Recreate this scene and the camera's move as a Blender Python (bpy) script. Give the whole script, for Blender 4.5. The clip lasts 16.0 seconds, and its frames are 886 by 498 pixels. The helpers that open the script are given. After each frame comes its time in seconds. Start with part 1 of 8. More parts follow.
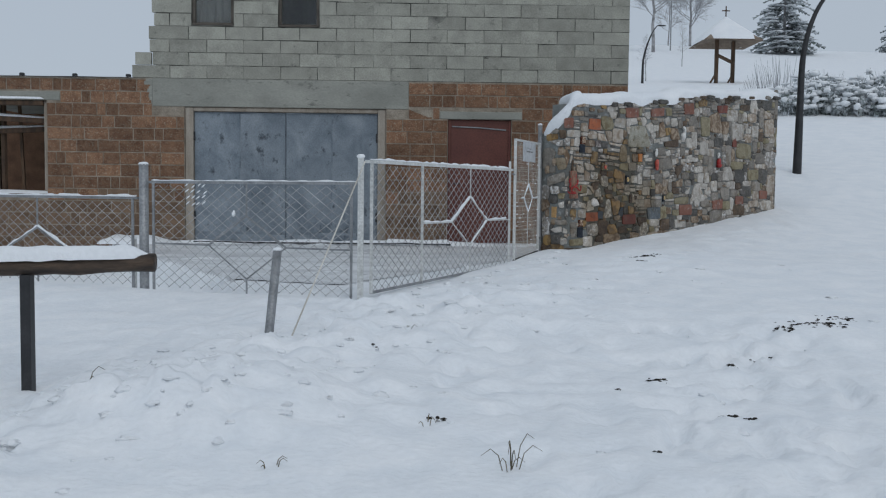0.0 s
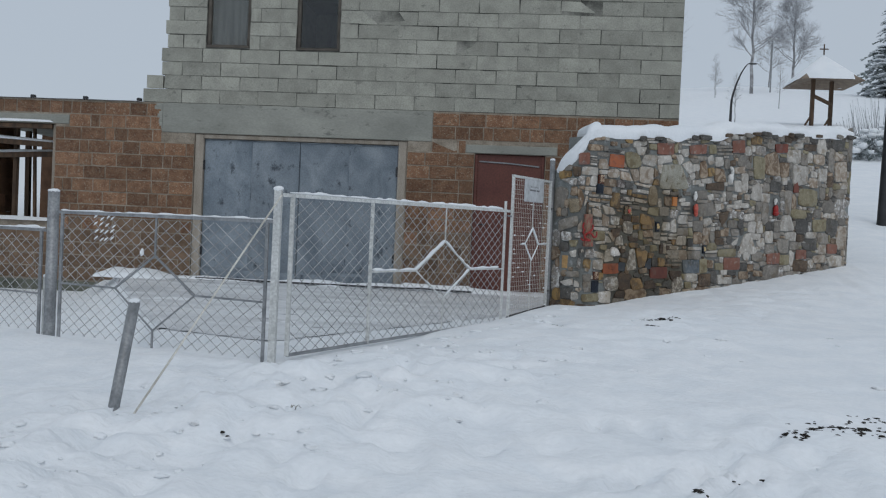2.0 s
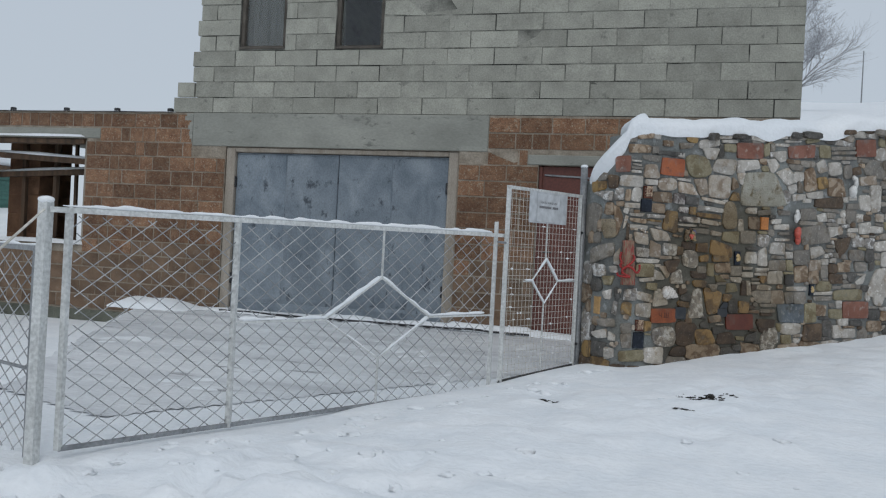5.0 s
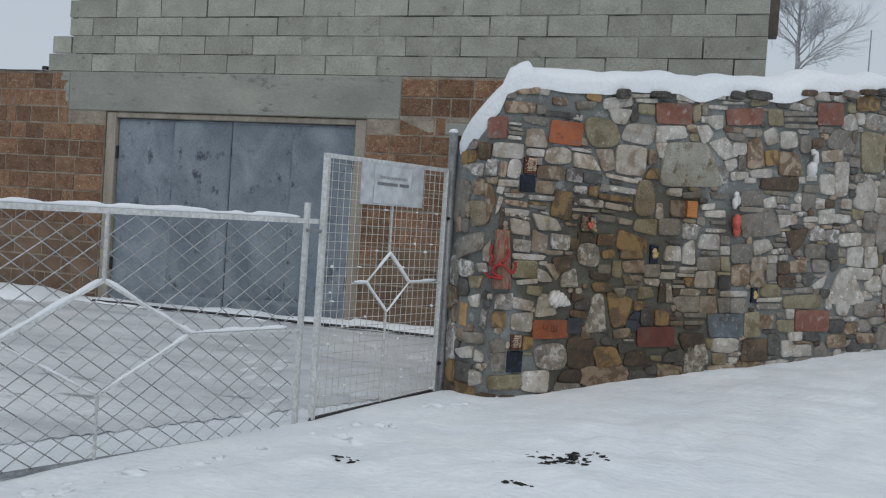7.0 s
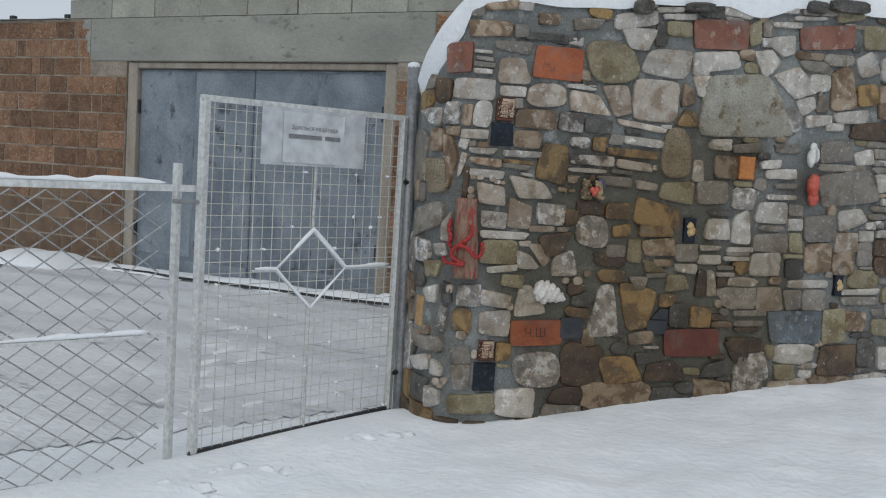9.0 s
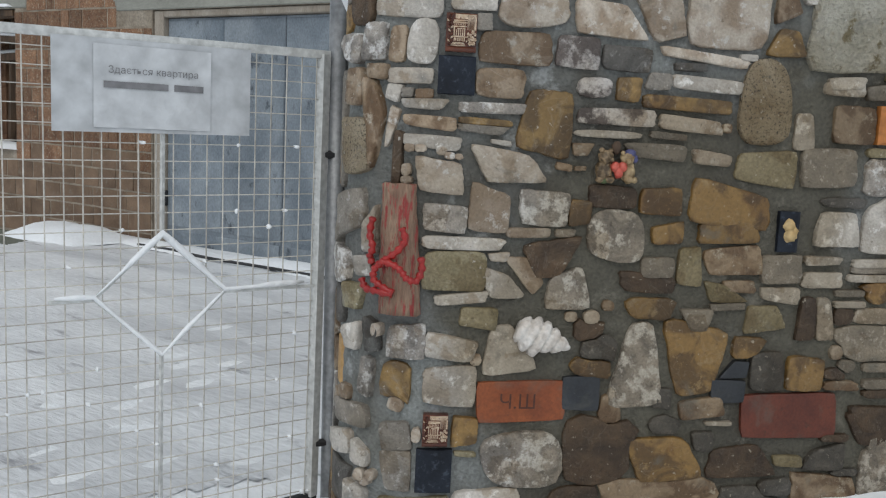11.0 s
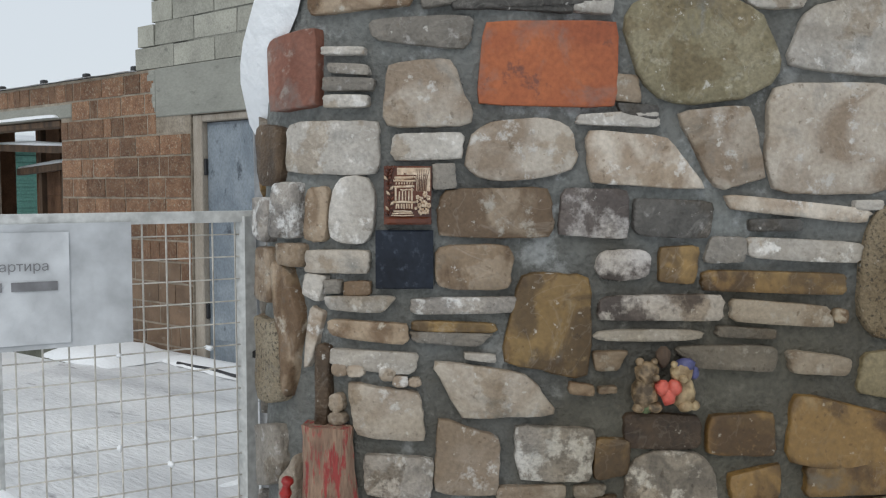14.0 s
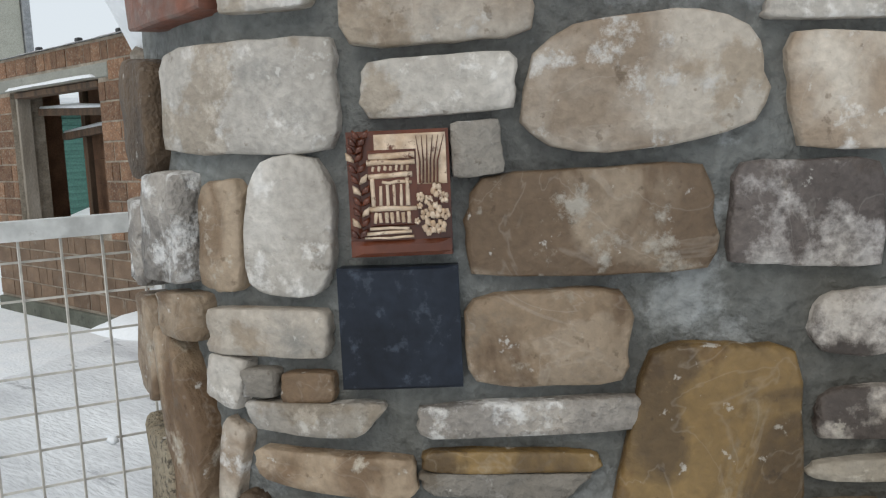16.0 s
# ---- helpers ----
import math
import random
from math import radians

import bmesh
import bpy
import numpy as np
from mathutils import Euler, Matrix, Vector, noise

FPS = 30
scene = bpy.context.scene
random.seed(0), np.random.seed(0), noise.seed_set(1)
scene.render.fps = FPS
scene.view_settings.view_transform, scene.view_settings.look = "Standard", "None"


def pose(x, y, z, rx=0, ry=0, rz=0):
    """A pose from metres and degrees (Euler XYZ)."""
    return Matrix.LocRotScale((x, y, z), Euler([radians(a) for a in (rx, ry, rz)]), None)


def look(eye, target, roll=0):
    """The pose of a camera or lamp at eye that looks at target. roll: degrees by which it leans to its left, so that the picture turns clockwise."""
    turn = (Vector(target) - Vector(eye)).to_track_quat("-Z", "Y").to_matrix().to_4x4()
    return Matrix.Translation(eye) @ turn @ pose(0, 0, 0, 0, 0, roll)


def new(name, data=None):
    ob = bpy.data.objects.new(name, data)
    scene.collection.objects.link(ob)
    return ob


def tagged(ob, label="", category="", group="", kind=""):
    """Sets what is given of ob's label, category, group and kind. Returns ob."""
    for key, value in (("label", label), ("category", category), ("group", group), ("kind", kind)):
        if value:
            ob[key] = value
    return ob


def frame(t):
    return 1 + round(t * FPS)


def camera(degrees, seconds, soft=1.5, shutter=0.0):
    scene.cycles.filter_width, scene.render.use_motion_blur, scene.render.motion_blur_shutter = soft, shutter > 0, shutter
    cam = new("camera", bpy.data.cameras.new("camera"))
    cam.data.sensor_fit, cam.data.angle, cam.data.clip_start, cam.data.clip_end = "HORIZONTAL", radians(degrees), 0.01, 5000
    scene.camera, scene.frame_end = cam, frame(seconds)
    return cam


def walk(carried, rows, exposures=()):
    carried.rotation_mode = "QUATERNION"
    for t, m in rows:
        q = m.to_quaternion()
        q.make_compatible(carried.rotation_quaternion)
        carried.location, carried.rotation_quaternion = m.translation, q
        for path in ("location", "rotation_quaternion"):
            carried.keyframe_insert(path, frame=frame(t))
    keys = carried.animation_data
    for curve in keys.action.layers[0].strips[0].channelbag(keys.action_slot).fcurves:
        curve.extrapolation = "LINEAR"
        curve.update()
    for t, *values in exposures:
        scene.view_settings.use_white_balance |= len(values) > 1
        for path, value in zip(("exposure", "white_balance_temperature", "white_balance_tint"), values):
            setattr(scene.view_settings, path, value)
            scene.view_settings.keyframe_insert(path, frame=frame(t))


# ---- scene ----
cam = camera(53.1, 16.0, soft=1.2)
PATH = [
    (0, (-0.043, 0.011, 1.517), (-0.016, 2.007, 1.396), 0.7),
    (0.5, (0.211, 0.395, 1.563), (0.196, 2.393, 1.486), 2.8),
    (1, (0.513, 0.683, 1.589), (0.38, 2.677, 1.521), 3.1),
    (1.5, (0.755, 1.078, 1.581), (0.577, 3.068, 1.502), 2.7),
    (2, (1.0, 1.398, 1.593), (0.812, 3.389, 1.551), 2.6),
    (2.5, (1.24, 1.776, 1.62), (1.01, 3.763, 1.614), 2.7),
    (3, (1.468, 2.191, 1.643), (1.213, 4.175, 1.643), 2.8),
    (3.5, (1.712, 2.553, 1.674), (1.391, 4.527, 1.651), 2.6),
    (3.7, (1.786, 2.688, 1.683), (1.418, 4.654, 1.648), 2.8),
    (5.8, (2.296, 4.578, 1.737), (1.698, 6.486, 1.756), 2.9),
    (6, (2.345, 4.77, 1.78), (1.769, 6.685, 1.801), 2.8),
    (6.5, (2.491, 5.18, 1.787), (1.935, 7.101, 1.778), 3.2),
    (7, (2.664, 5.588, 1.818), (2.088, 7.502, 1.765), 3.8),
    (7.5, (2.844, 5.933, 1.85), (2.162, 7.81, 1.745), 3.2),
    (8, (2.919, 6.326, 1.862), (2.196, 8.185, 1.714), 3.9),
    (8.2, (2.955, 6.462, 1.878), (2.22, 8.315, 1.718), 4.2),
    (10.3, (2.975, 8.036, 1.951), (1.912, 9.714, 1.721), 2.4),
    (10.5, (2.943, 8.186, 1.979), (1.86, 9.844, 1.701), 2.5),
    (11, (2.816, 8.524, 1.96), (1.755, 10.197, 1.681), 2.9),
    (11.5, (2.743, 8.818, 1.997), (1.696, 10.491, 1.674), 2.7),
    (12, (2.678, 9.042, 2.068), (1.62, 10.71, 1.754), 1.9),
    (12.5, (2.594, 9.206, 2.149), (1.568, 10.909, 1.936), 1.9),
    (13, (2.582, 9.264, 2.173), (1.558, 10.975, 2.022), 1.5),
    (13.5, (2.569, 9.274, 2.191), (1.453, 10.93, 2.077), 0.8),
    (14, (2.571, 9.29, 2.174), (1.339, 10.861, 2.049), 0.1),
    (14.5, (2.439, 9.392, 2.156), (1.195, 10.949, 1.991), -0.7),
    (15, (2.323, 9.534, 2.157), (1.085, 11.093, 1.964), -0.8),
    (15.5, (2.256, 9.74, 2.189), (0.948, 11.237, 1.965), -1.0),
    (16, (2.147, 9.871, 2.208), (0.801, 11.33, 1.96), -2.6),
]
walk(cam, [(t, look(eye, target, roll)) for t, eye, target, roll in PATH],
     exposures=[(0, -0.30, 6250, 10), (2, -0.25, 6300, 10), (3.5, -0.17, 6350, 10), (7, -0.12, 6450, 10), (8.2, -0.11, 6500, 10), (10.4, 0.18, 6650, 10), (11.3, 0.25, 6750, 10), (12.5, 0.50, 6800, 10), (13.2, 0.44, 6800, 10), (14.5, 0.27, 6750, 10), (16, 0.42, 6850, 10)])

# ---- sky and light: a dull snowy day under one even cloud cover ----
world = bpy.data.worlds.new("overcast")
scene.world = world
world.use_nodes = True
wn, wl = world.node_tree.nodes, world.node_tree.links
wn.clear()
sky = wn.new("ShaderNodeTexSky")
sky.sky_type, sky.sun_disc = "NISHITA", False
sky.sun_elevation, sky.sun_rotation = radians(38), radians(150)
clear = wn.new("ShaderNodeBackground")
clear.inputs["Strength"].default_value = 0.1
cloud = wn.new("ShaderNodeBackground")
cloud.inputs["Color"].default_value = (0.585, 0.652, 0.725, 1)
cloud.inputs["Strength"].default_value = 0.93
cover = wn.new("ShaderNodeMixShader")
cover.inputs[0].default_value = 0.93
wout = wn.new("ShaderNodeOutputWorld")
wl.new(sky.outputs[0], clear.inputs["Color"])
wl.new(clear.outputs[0], cover.inputs[1])
wl.new(cloud.outputs[0], cover.inputs[2])
wl.new(cover.outputs[0], wout.inputs["Surface"])
sun = new("sun", bpy.data.lights.new("sun", "SUN"))
sun.data.energy, sun.data.angle, sun.data.color = 0.7, radians(40), (1.0, 0.97, 0.92)
sun.matrix_world = look((3, -6, 9), (0.5, 2, 0))


# ---- materials ----
def mat(name, c1, c2, rough=0.8, scale=6.0, fine=60.0, bump=0.25, metal=0.0, vary=0.25, sharp=0.0, dist=0.01,
        stretch=(1, 1, 1), wear=None, wear_at=0.62, rough2=None, grain_=(0.78, 1.2), wear_scale=2.3, spec=0.5, swirl=0.0, film=None, damp=None):
    """Two colours mixed by a broad noise, a finer noise for grain and relief, and a shift for each piece."""
    m = bpy.data.materials.new(name)
    m.use_nodes = True
    n, l = m.node_tree.nodes, m.node_tree.links
    bsdf = n["Principled BSDF"]
    co = n.new("ShaderNodeTexCoord")
    info = n.new("ShaderNodeObjectInfo")
    geo = n.new("ShaderNodeNewGeometry")
    both = n.new("ShaderNodeMath")
    both.operation = "ADD"
    l.new(info.outputs["Random"], both.inputs[0])
    l.new(geo.outputs["Random Per Island"], both.inputs[1])
    rnd = n.new("ShaderNodeMath")
    rnd.operation = "FRACT"
    l.new(both.outputs[0], rnd.inputs[0])
    mp = n.new("ShaderNodeMapping")
    mp.inputs["Scale"].default_value = stretch
    l.new(co.outputs["Object"], mp.inputs["Vector"])
    shift = n.new("ShaderNodeVectorMath")
    shift.operation = "ADD"
    far = n.new("ShaderNodeMath")
    far.operation = "MULTIPLY"
    far.inputs[1].default_value = 37.0
    l.new(rnd.outputs[0], far.inputs[0])
    l.new(mp.outputs[0], shift.inputs[0])
    l.new(far.outputs[0], shift.inputs[1])
    big = n.new("ShaderNodeTexNoise")
    big.inputs["Scale"].default_value, big.inputs["Detail"].default_value = scale, 6 if not film else 10
    big.inputs["Distortion"].default_value = swirl
    small = n.new("ShaderNodeTexNoise")
    small.inputs["Scale"].default_value, small.inputs["Detail"].default_value = fine, 5
    l.new(shift.outputs[0], big.inputs["Vector"])
    l.new(shift.outputs[0], small.inputs["Vector"])
    ramp = n.new("ShaderNodeValToRGB")
    ramp.color_ramp.elements[0].position, ramp.color_ramp.elements[1].position = 0.32 + sharp, 0.68 - sharp
    ramp.color_ramp.elements[0].color, ramp.color_ramp.elements[1].color = (*c1, 1), (*c2, 1)
    l.new(big.outputs["Fac"], ramp.inputs[0])
    colour = ramp.outputs[0]
    if wear:
        wr = n.new("ShaderNodeTexNoise")
        wr.inputs["Scale"].default_value, wr.inputs["Detail"].default_value, wr.inputs["Roughness"].default_value = scale * wear_scale, 9, 0.68
        l.new(shift.outputs[0], wr.inputs["Vector"])
        cut = n.new("ShaderNodeValToRGB")
        cut.color_ramp.elements[0].position, cut.color_ramp.elements[1].position = wear_at - 0.03, wear_at + 0.05
        l.new(wr.outputs["Fac"], cut.inputs[0])
        mixw = n.new("ShaderNodeMixRGB")
        mixw.inputs[2].default_value = (*wear, 1)
        l.new(cut.outputs[0], mixw.inputs[0])
        l.new(colour, mixw.inputs[1])
        colour = mixw.outputs[0]
    grain = n.new("ShaderNodeMapRange")
    grain.inputs["From Min"].default_value, grain.inputs["From Max"].default_value = 0.3, 0.7
    grain.inputs["To Min"].default_value, grain.inputs["To Max"].default_value = grain_
    l.new(small.outputs["Fac"], grain.inputs["Value"])
    piece = n.new("ShaderNodeMapRange")
    piece.inputs["To Min"].default_value, piece.inputs["To Max"].default_value = 1 - vary, 1 + vary
    l.new(rnd.outputs[0], piece.inputs["Value"])
    times = n.new("ShaderNodeMath")
    times.operation = "MULTIPLY"
    l.new(grain.outputs[0], times.inputs[0])
    l.new(piece.outputs[0], times.inputs[1])
    tone = n.new("ShaderNodeMixRGB")
    tone.blend_type, tone.inputs[0].default_value = "MULTIPLY", 1.0
    l.new(colour, tone.inputs[1])
    l.new(times.outputs[0], tone.inputs[2])
    colour = tone.outputs[0]
    if film:
        # a thin uneven skin of mortar wiped over stones and joints alike
        sk = n.new("ShaderNodeTexNoise")
        sk.inputs["Scale"].default_value, sk.inputs["Detail"].default_value, sk.inputs["Roughness"].default_value = 9.0, 8, 0.66
        sk.inputs["Distortion"].default_value = 0.5
        l.new(geo.outputs["Position"], sk.inputs["Vector"])
        cover_ = n.new("ShaderNodeMapRange")
        cover_.inputs["From Min"].default_value, cover_.inputs["From Max"].default_value = (0.60, 0.72) if film > 0.65 else (0.53, 0.63)
        cover_.inputs["To Max"].default_value = film
        l.new(sk.outputs["Fac"], cover_.inputs["Value"])
        skin = n.new("ShaderNodeMixRGB")
        skin.inputs[2].default_value = (0.165, 0.168, 0.158, 1)
        l.new(cover_.outputs[0], skin.inputs[0])
        l.new(colour, skin.inputs[1])
        colour = skin.outputs[0]
    if film and film > 0.65:
        # brown iron stains with ragged edges, and thin pale scratches
        rust = n.new("ShaderNodeTexNoise")
        rust.inputs["Scale"].default_value, rust.inputs["Detail"].default_value, rust.inputs["Roughness"].default_value = 7.0, 9, 0.6
        l.new(shift.outputs[0], rust.inputs["Vector"])
        edge = n.new("ShaderNodeMapRange")
        edge.inputs["From Min"].default_value, edge.inputs["From Max"].default_value, edge.inputs["To Max"].default_value = 0.555, 0.585, 0.70
        l.new(rust.outputs["Fac"], edge.inputs["Value"])
        brown = n.new("ShaderNodeMixRGB")
        brown.blend_type, brown.inputs[2].default_value = "MULTIPLY", (0.66, 0.575, 0.47, 1)
        l.new(edge.outputs[0], brown.inputs[0])
        l.new(colour, brown.inputs[1])
        scr = n.new("ShaderNodeTexNoise")
        scr.inputs["Scale"].default_value, scr.inputs["Detail"].default_value, scr.inputs["Distortion"].default_value = 9.0, 4, 1.6
        l.new(shift.outputs[0], scr.inputs["Vector"])
        mid_ = n.new("ShaderNodeMath")
        mid_.operation, mid_.inputs[1].default_value = "SUBTRACT", 0.5
        l.new(scr.outputs["Fac"], mid_.inputs[0])
        flat_ = n.new("ShaderNodeMath")
        flat_.operation = "ABSOLUTE"
        l.new(mid_.outputs[0], flat_.inputs[0])
        thin = n.new("ShaderNodeMapRange")
        thin.inputs["From Min"].default_value, thin.inputs["From Max"].default_value = 0.0, 0.012
        thin.inputs["To Min"].default_value, thin.inputs["To Max"].default_value = 0.10, 0.0
        l.new(flat_.outputs[0], thin.inputs["Value"])
        line = n.new("ShaderNodeMixRGB")
        line.inputs[2].default_value = (0.60, 0.57, 0.52, 1)
        l.new(thin.outputs[0], line.inputs[0])
        l.new(brown.outputs[0], line.inputs[1])
        # dark pits and pale crystal specks
        dots = n.new("ShaderNodeTexNoise")
        dots.inputs["Scale"].default_value, dots.inputs["Detail"].default_value, dots.inputs["Roughness"].default_value = 62.0, 4, 0.6
        l.new(shift.outputs[0], dots.inputs["Vector"])
        pit = n.new("ShaderNodeMapRange")
        pit.inputs["From Min"].default_value, pit.inputs["From Max"].default_value = 0.36, 0.31
        pit.inputs["To Max"].default_value = 0.65
        l.new(dots.outputs["Fac"], pit.inputs["Value"])
        hole = n.new("ShaderNodeMixRGB")
        hole.blend_type, hole.inputs[2].default_value = "MULTIPLY", (0.45, 0.40, 0.34, 1)
        l.new(pit.outputs[0], hole.inputs[0])
        l.new(line.outputs[0], hole.inputs[1])
        spark = n.new("ShaderNodeMapRange")
        spark.inputs["From Min"].default_value, spark.inputs["From Max"].default_value = 0.655, 0.70
        spark.inputs["To Max"].default_value = 0.55
        l.new(dots.outputs["Fac"], spark.inputs["Value"])
        fleck = n.new("ShaderNodeMixRGB")
        fleck.inputs[2].default_value = (0.62, 0.60, 0.56, 1)
        l.new(spark.outputs[0], fleck.inputs[0])
        l.new(hole.outputs[0], fleck.inputs[1])
        colour = fleck.outputs[0]
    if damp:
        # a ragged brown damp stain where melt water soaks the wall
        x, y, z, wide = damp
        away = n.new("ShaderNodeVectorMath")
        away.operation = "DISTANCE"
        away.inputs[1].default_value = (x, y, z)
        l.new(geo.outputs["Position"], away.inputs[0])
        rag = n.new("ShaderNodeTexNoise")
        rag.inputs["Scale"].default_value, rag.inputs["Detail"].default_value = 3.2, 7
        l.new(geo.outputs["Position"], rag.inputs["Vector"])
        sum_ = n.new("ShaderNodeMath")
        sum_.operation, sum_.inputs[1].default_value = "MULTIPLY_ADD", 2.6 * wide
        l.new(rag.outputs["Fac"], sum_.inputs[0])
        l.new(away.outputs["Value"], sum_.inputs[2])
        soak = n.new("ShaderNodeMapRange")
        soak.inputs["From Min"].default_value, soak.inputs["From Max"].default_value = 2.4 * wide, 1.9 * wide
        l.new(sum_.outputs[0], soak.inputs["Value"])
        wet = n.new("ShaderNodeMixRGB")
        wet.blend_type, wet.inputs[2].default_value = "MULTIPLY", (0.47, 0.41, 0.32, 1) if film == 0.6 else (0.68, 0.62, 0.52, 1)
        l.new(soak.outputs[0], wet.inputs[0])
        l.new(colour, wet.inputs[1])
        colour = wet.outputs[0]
    l.new(colour, bsdf.inputs["Base Color"])
    bsdf.inputs["Specular IOR Level"].default_value = spec
    bsdf.inputs["Metallic"].default_value = metal
    rr = n.new("ShaderNodeMapRange")
    rr.inputs["From Min"].default_value, rr.inputs["From Max"].default_value = 0.35, 0.65
    rr.inputs["To Min"].default_value, rr.inputs["To Max"].default_value = rough, rough if rough2 is None else rough2
    l.new(big.outputs["Fac"], rr.inputs["Value"])
    l.new(rr.outputs[0], bsdf.inputs["Roughness"])
    if bump:
        bp = n.new("ShaderNodeBump")
        bp.inputs["Strength"].default_value, bp.inputs["Distance"].default_value = bump, dist
        hs = n.new("ShaderNodeMath")
        hs.operation = "ADD"
        l.new(big.outputs["Fac"], hs.inputs[0])
        l.new(small.outputs["Fac"], hs.inputs[1])
        l.new(hs.outputs[0], bp.inputs["Height"])
        l.new(bp.outputs[0], bsdf.inputs["Normal"])
    return m


SNOW = mat("snow", (0.80, 0.83, 0.86), (0.88, 0.895, 0.91), 0.7, 1.4, 38, 0.42, vary=0.02, dist=0.02, grain_=(0.96, 1.03))
LANE = mat("lane_snow", (0.80, 0.83, 0.86), (0.885, 0.90, 0.915), 0.7, 3.0, 26, 0.40, vary=0.0, dist=0.024, grain_=(0.97, 1.03), wear=(0.66, 0.655, 0.65), wear_at=0.715, wear_scale=1.5, swirl=0.6, stretch=(1, 1.4, 1))
SLUSH = mat("trodden_snow", (0.55, 0.56, 0.58), (0.86, 0.88, 0.90), 0.6, 1.3, 26, 0.5, vary=0.0, dist=0.02, stretch=(0.5, 1.6, 1), wear=(0.30, 0.30, 0.32), wear_at=0.62, rough2=0.35, swirl=0.4, grain_=(0.9, 1.08))
BLOCK = mat("cinder_block", (0.275, 0.273, 0.235), (0.365, 0.362, 0.312), 0.93, 4, 60, 0.5, vary=0.15, dist=0.008, wear=(0.20, 0.20, 0.175), wear_at=0.63, stretch=(0.57, 0.06, 0.2), grain_=(0.82, 1.14))
BLOCK_JOINT = mat("block_mortar", (0.05, 0.05, 0.044), (0.30, 0.298, 0.26), 0.95, 3, 50, 0.5, vary=0.0, sharp=0.05)
CLAY = mat("clay_block", (0.165, 0.082, 0.046), (0.275, 0.155, 0.090), 0.92, 9, 70, 0.9, vary=0.30, dist=0.016, wear=(0.30, 0.245, 0.18), wear_at=0.575, stretch=(0.32, 0.06, 0.19), grain_=(0.62, 1.3), wear_scale=4)
# clay in a greyer, darker tone for the low courses
LOW_CLAY = mat("darker_low_clay", (0.130, 0.084, 0.054), (0.215, 0.142, 0.093), 0.9, 3, 60, 0.5, vary=0.14, dist=0.012, wear=(0.21, 0.165, 0.125), wear_at=0.60, stretch=(0.5, 0.06, 0.3), grain_=(0.8, 1.15), wear_scale=3)
CLAY_ROUGH = mat("bare_clay_wall", (0.14, 0.075, 0.045), (0.22, 0.12, 0.07), 0.92, 5, 70, 0.8, vary=0.2, dist=0.014)
CLAY_JOINT = mat("clay_mortar", (0.20, 0.165, 0.125), (0.36, 0.315, 0.255), 0.95, 6, 50, 0.6, vary=0.0, dist=0.01)
CONCRETE = mat("cast_concrete", (0.24, 0.243, 0.215), (0.325, 0.326, 0.288), 0.9, 2.6, 50, 0.3, vary=0.03, stretch=(0.6, 1, 1.3), wear=(0.16, 0.162, 0.145), wear_at=0.63, grain_=(0.9, 1.08))
PLINTH = mat("mossy_plinth", (0.075, 0.08, 0.062), (0.15, 0.155, 0.125), 0.9, 3, 50, 0.5, vary=0.0, wear=(0.05, 0.052, 0.04), wear_at=0.6)
FRAME = mat("dark_window_timber", (0.06, 0.052, 0.043), (0.12, 0.105, 0.088), 0.8, 5, 60, 0.3, vary=0.1)
CURTAIN = mat("grey_net_curtain", (0.10, 0.105, 0.10), (0.15, 0.155, 0.15), 0.9, 3, 30, 0.2, vary=0.0, stretch=(6, 1, 0.4))
GALV = mat("weathered_zinc_sheet", (0.14, 0.172, 0.205), (0.28, 0.32, 0.355), 0.6, 2.2, 60, 0.06, metal=0.25, vary=0.07, stretch=(1.2, 1, 0.8), wear=(0.075, 0.09, 0.108), wear_at=0.61, grain_=(0.80, 1.12), wear_scale=2.4, swirl=0.7)
BROWN_SHEET = mat("brown_painted_sheet", (0.10, 0.028, 0.02), (0.135, 0.042, 0.028), 0.5, 2.5, 40, 0.1, vary=0.0)
TIMBER = mat("grey_timber", (0.24, 0.205, 0.165), (0.36, 0.32, 0.27), 0.85, 3, 60, 0.35, vary=0.1, stretch=(3, 3, 0.5))
DARK_TIMBER = mat("dark_timber", (0.055, 0.036, 0.024), (0.14, 0.085, 0.05), 0.85, 4, 60, 0.4, vary=0.2, stretch=(3, 3, 0.6))
LOG = mat("wet_log", (0.022, 0.017, 0.014), (0.095, 0.062, 0.040), 0.7, 9, 60, 0.6, vary=0.0, stretch=(0.4, 2, 2))
WHITE_STEEL = mat("white_painted_steel", (0.50, 0.51, 0.50), (0.62, 0.63, 0.62), 0.5, 7, 60, 0.1, vary=0.05, wear=(0.13, 0.10, 0.08), wear_at=0.70)
GREY_STEEL = mat("grey_steel", (0.20, 0.21, 0.22), (0.33, 0.34, 0.35), 0.5, 8, 60, 0.1, metal=0.4, vary=0.08)
WIRE = mat("galvanised_wire", (0.22, 0.225, 0.23), (0.50, 0.505, 0.51), 0.6, 3.5, 60, 0.0, metal=0.1, vary=0.15)
PALE_WIRE = mat("pale_coated_wire", (0.42, 0.40, 0.36), (0.62, 0.60, 0.55), 0.6, 4, 60, 0.0, vary=0.1)
BLACK_STEEL = mat("black_steel", (0.012, 0.013, 0.015), (0.03, 0.03, 0.033), 0.5, 8, 60, 0.05, vary=0.0)
PLASTIC = mat("white_plastic_sheet", (0.465, 0.485, 0.505), (0.49, 0.51, 0.53), 0.4, 3, 20, 0.02, vary=0.0)
PAPER = mat("creased_paper_in_sleeve", (0.50, 0.52, 0.54), (0.57, 0.59, 0.61), 0.35, 7, 14, 0.5, vary=0.0, dist=0.01)
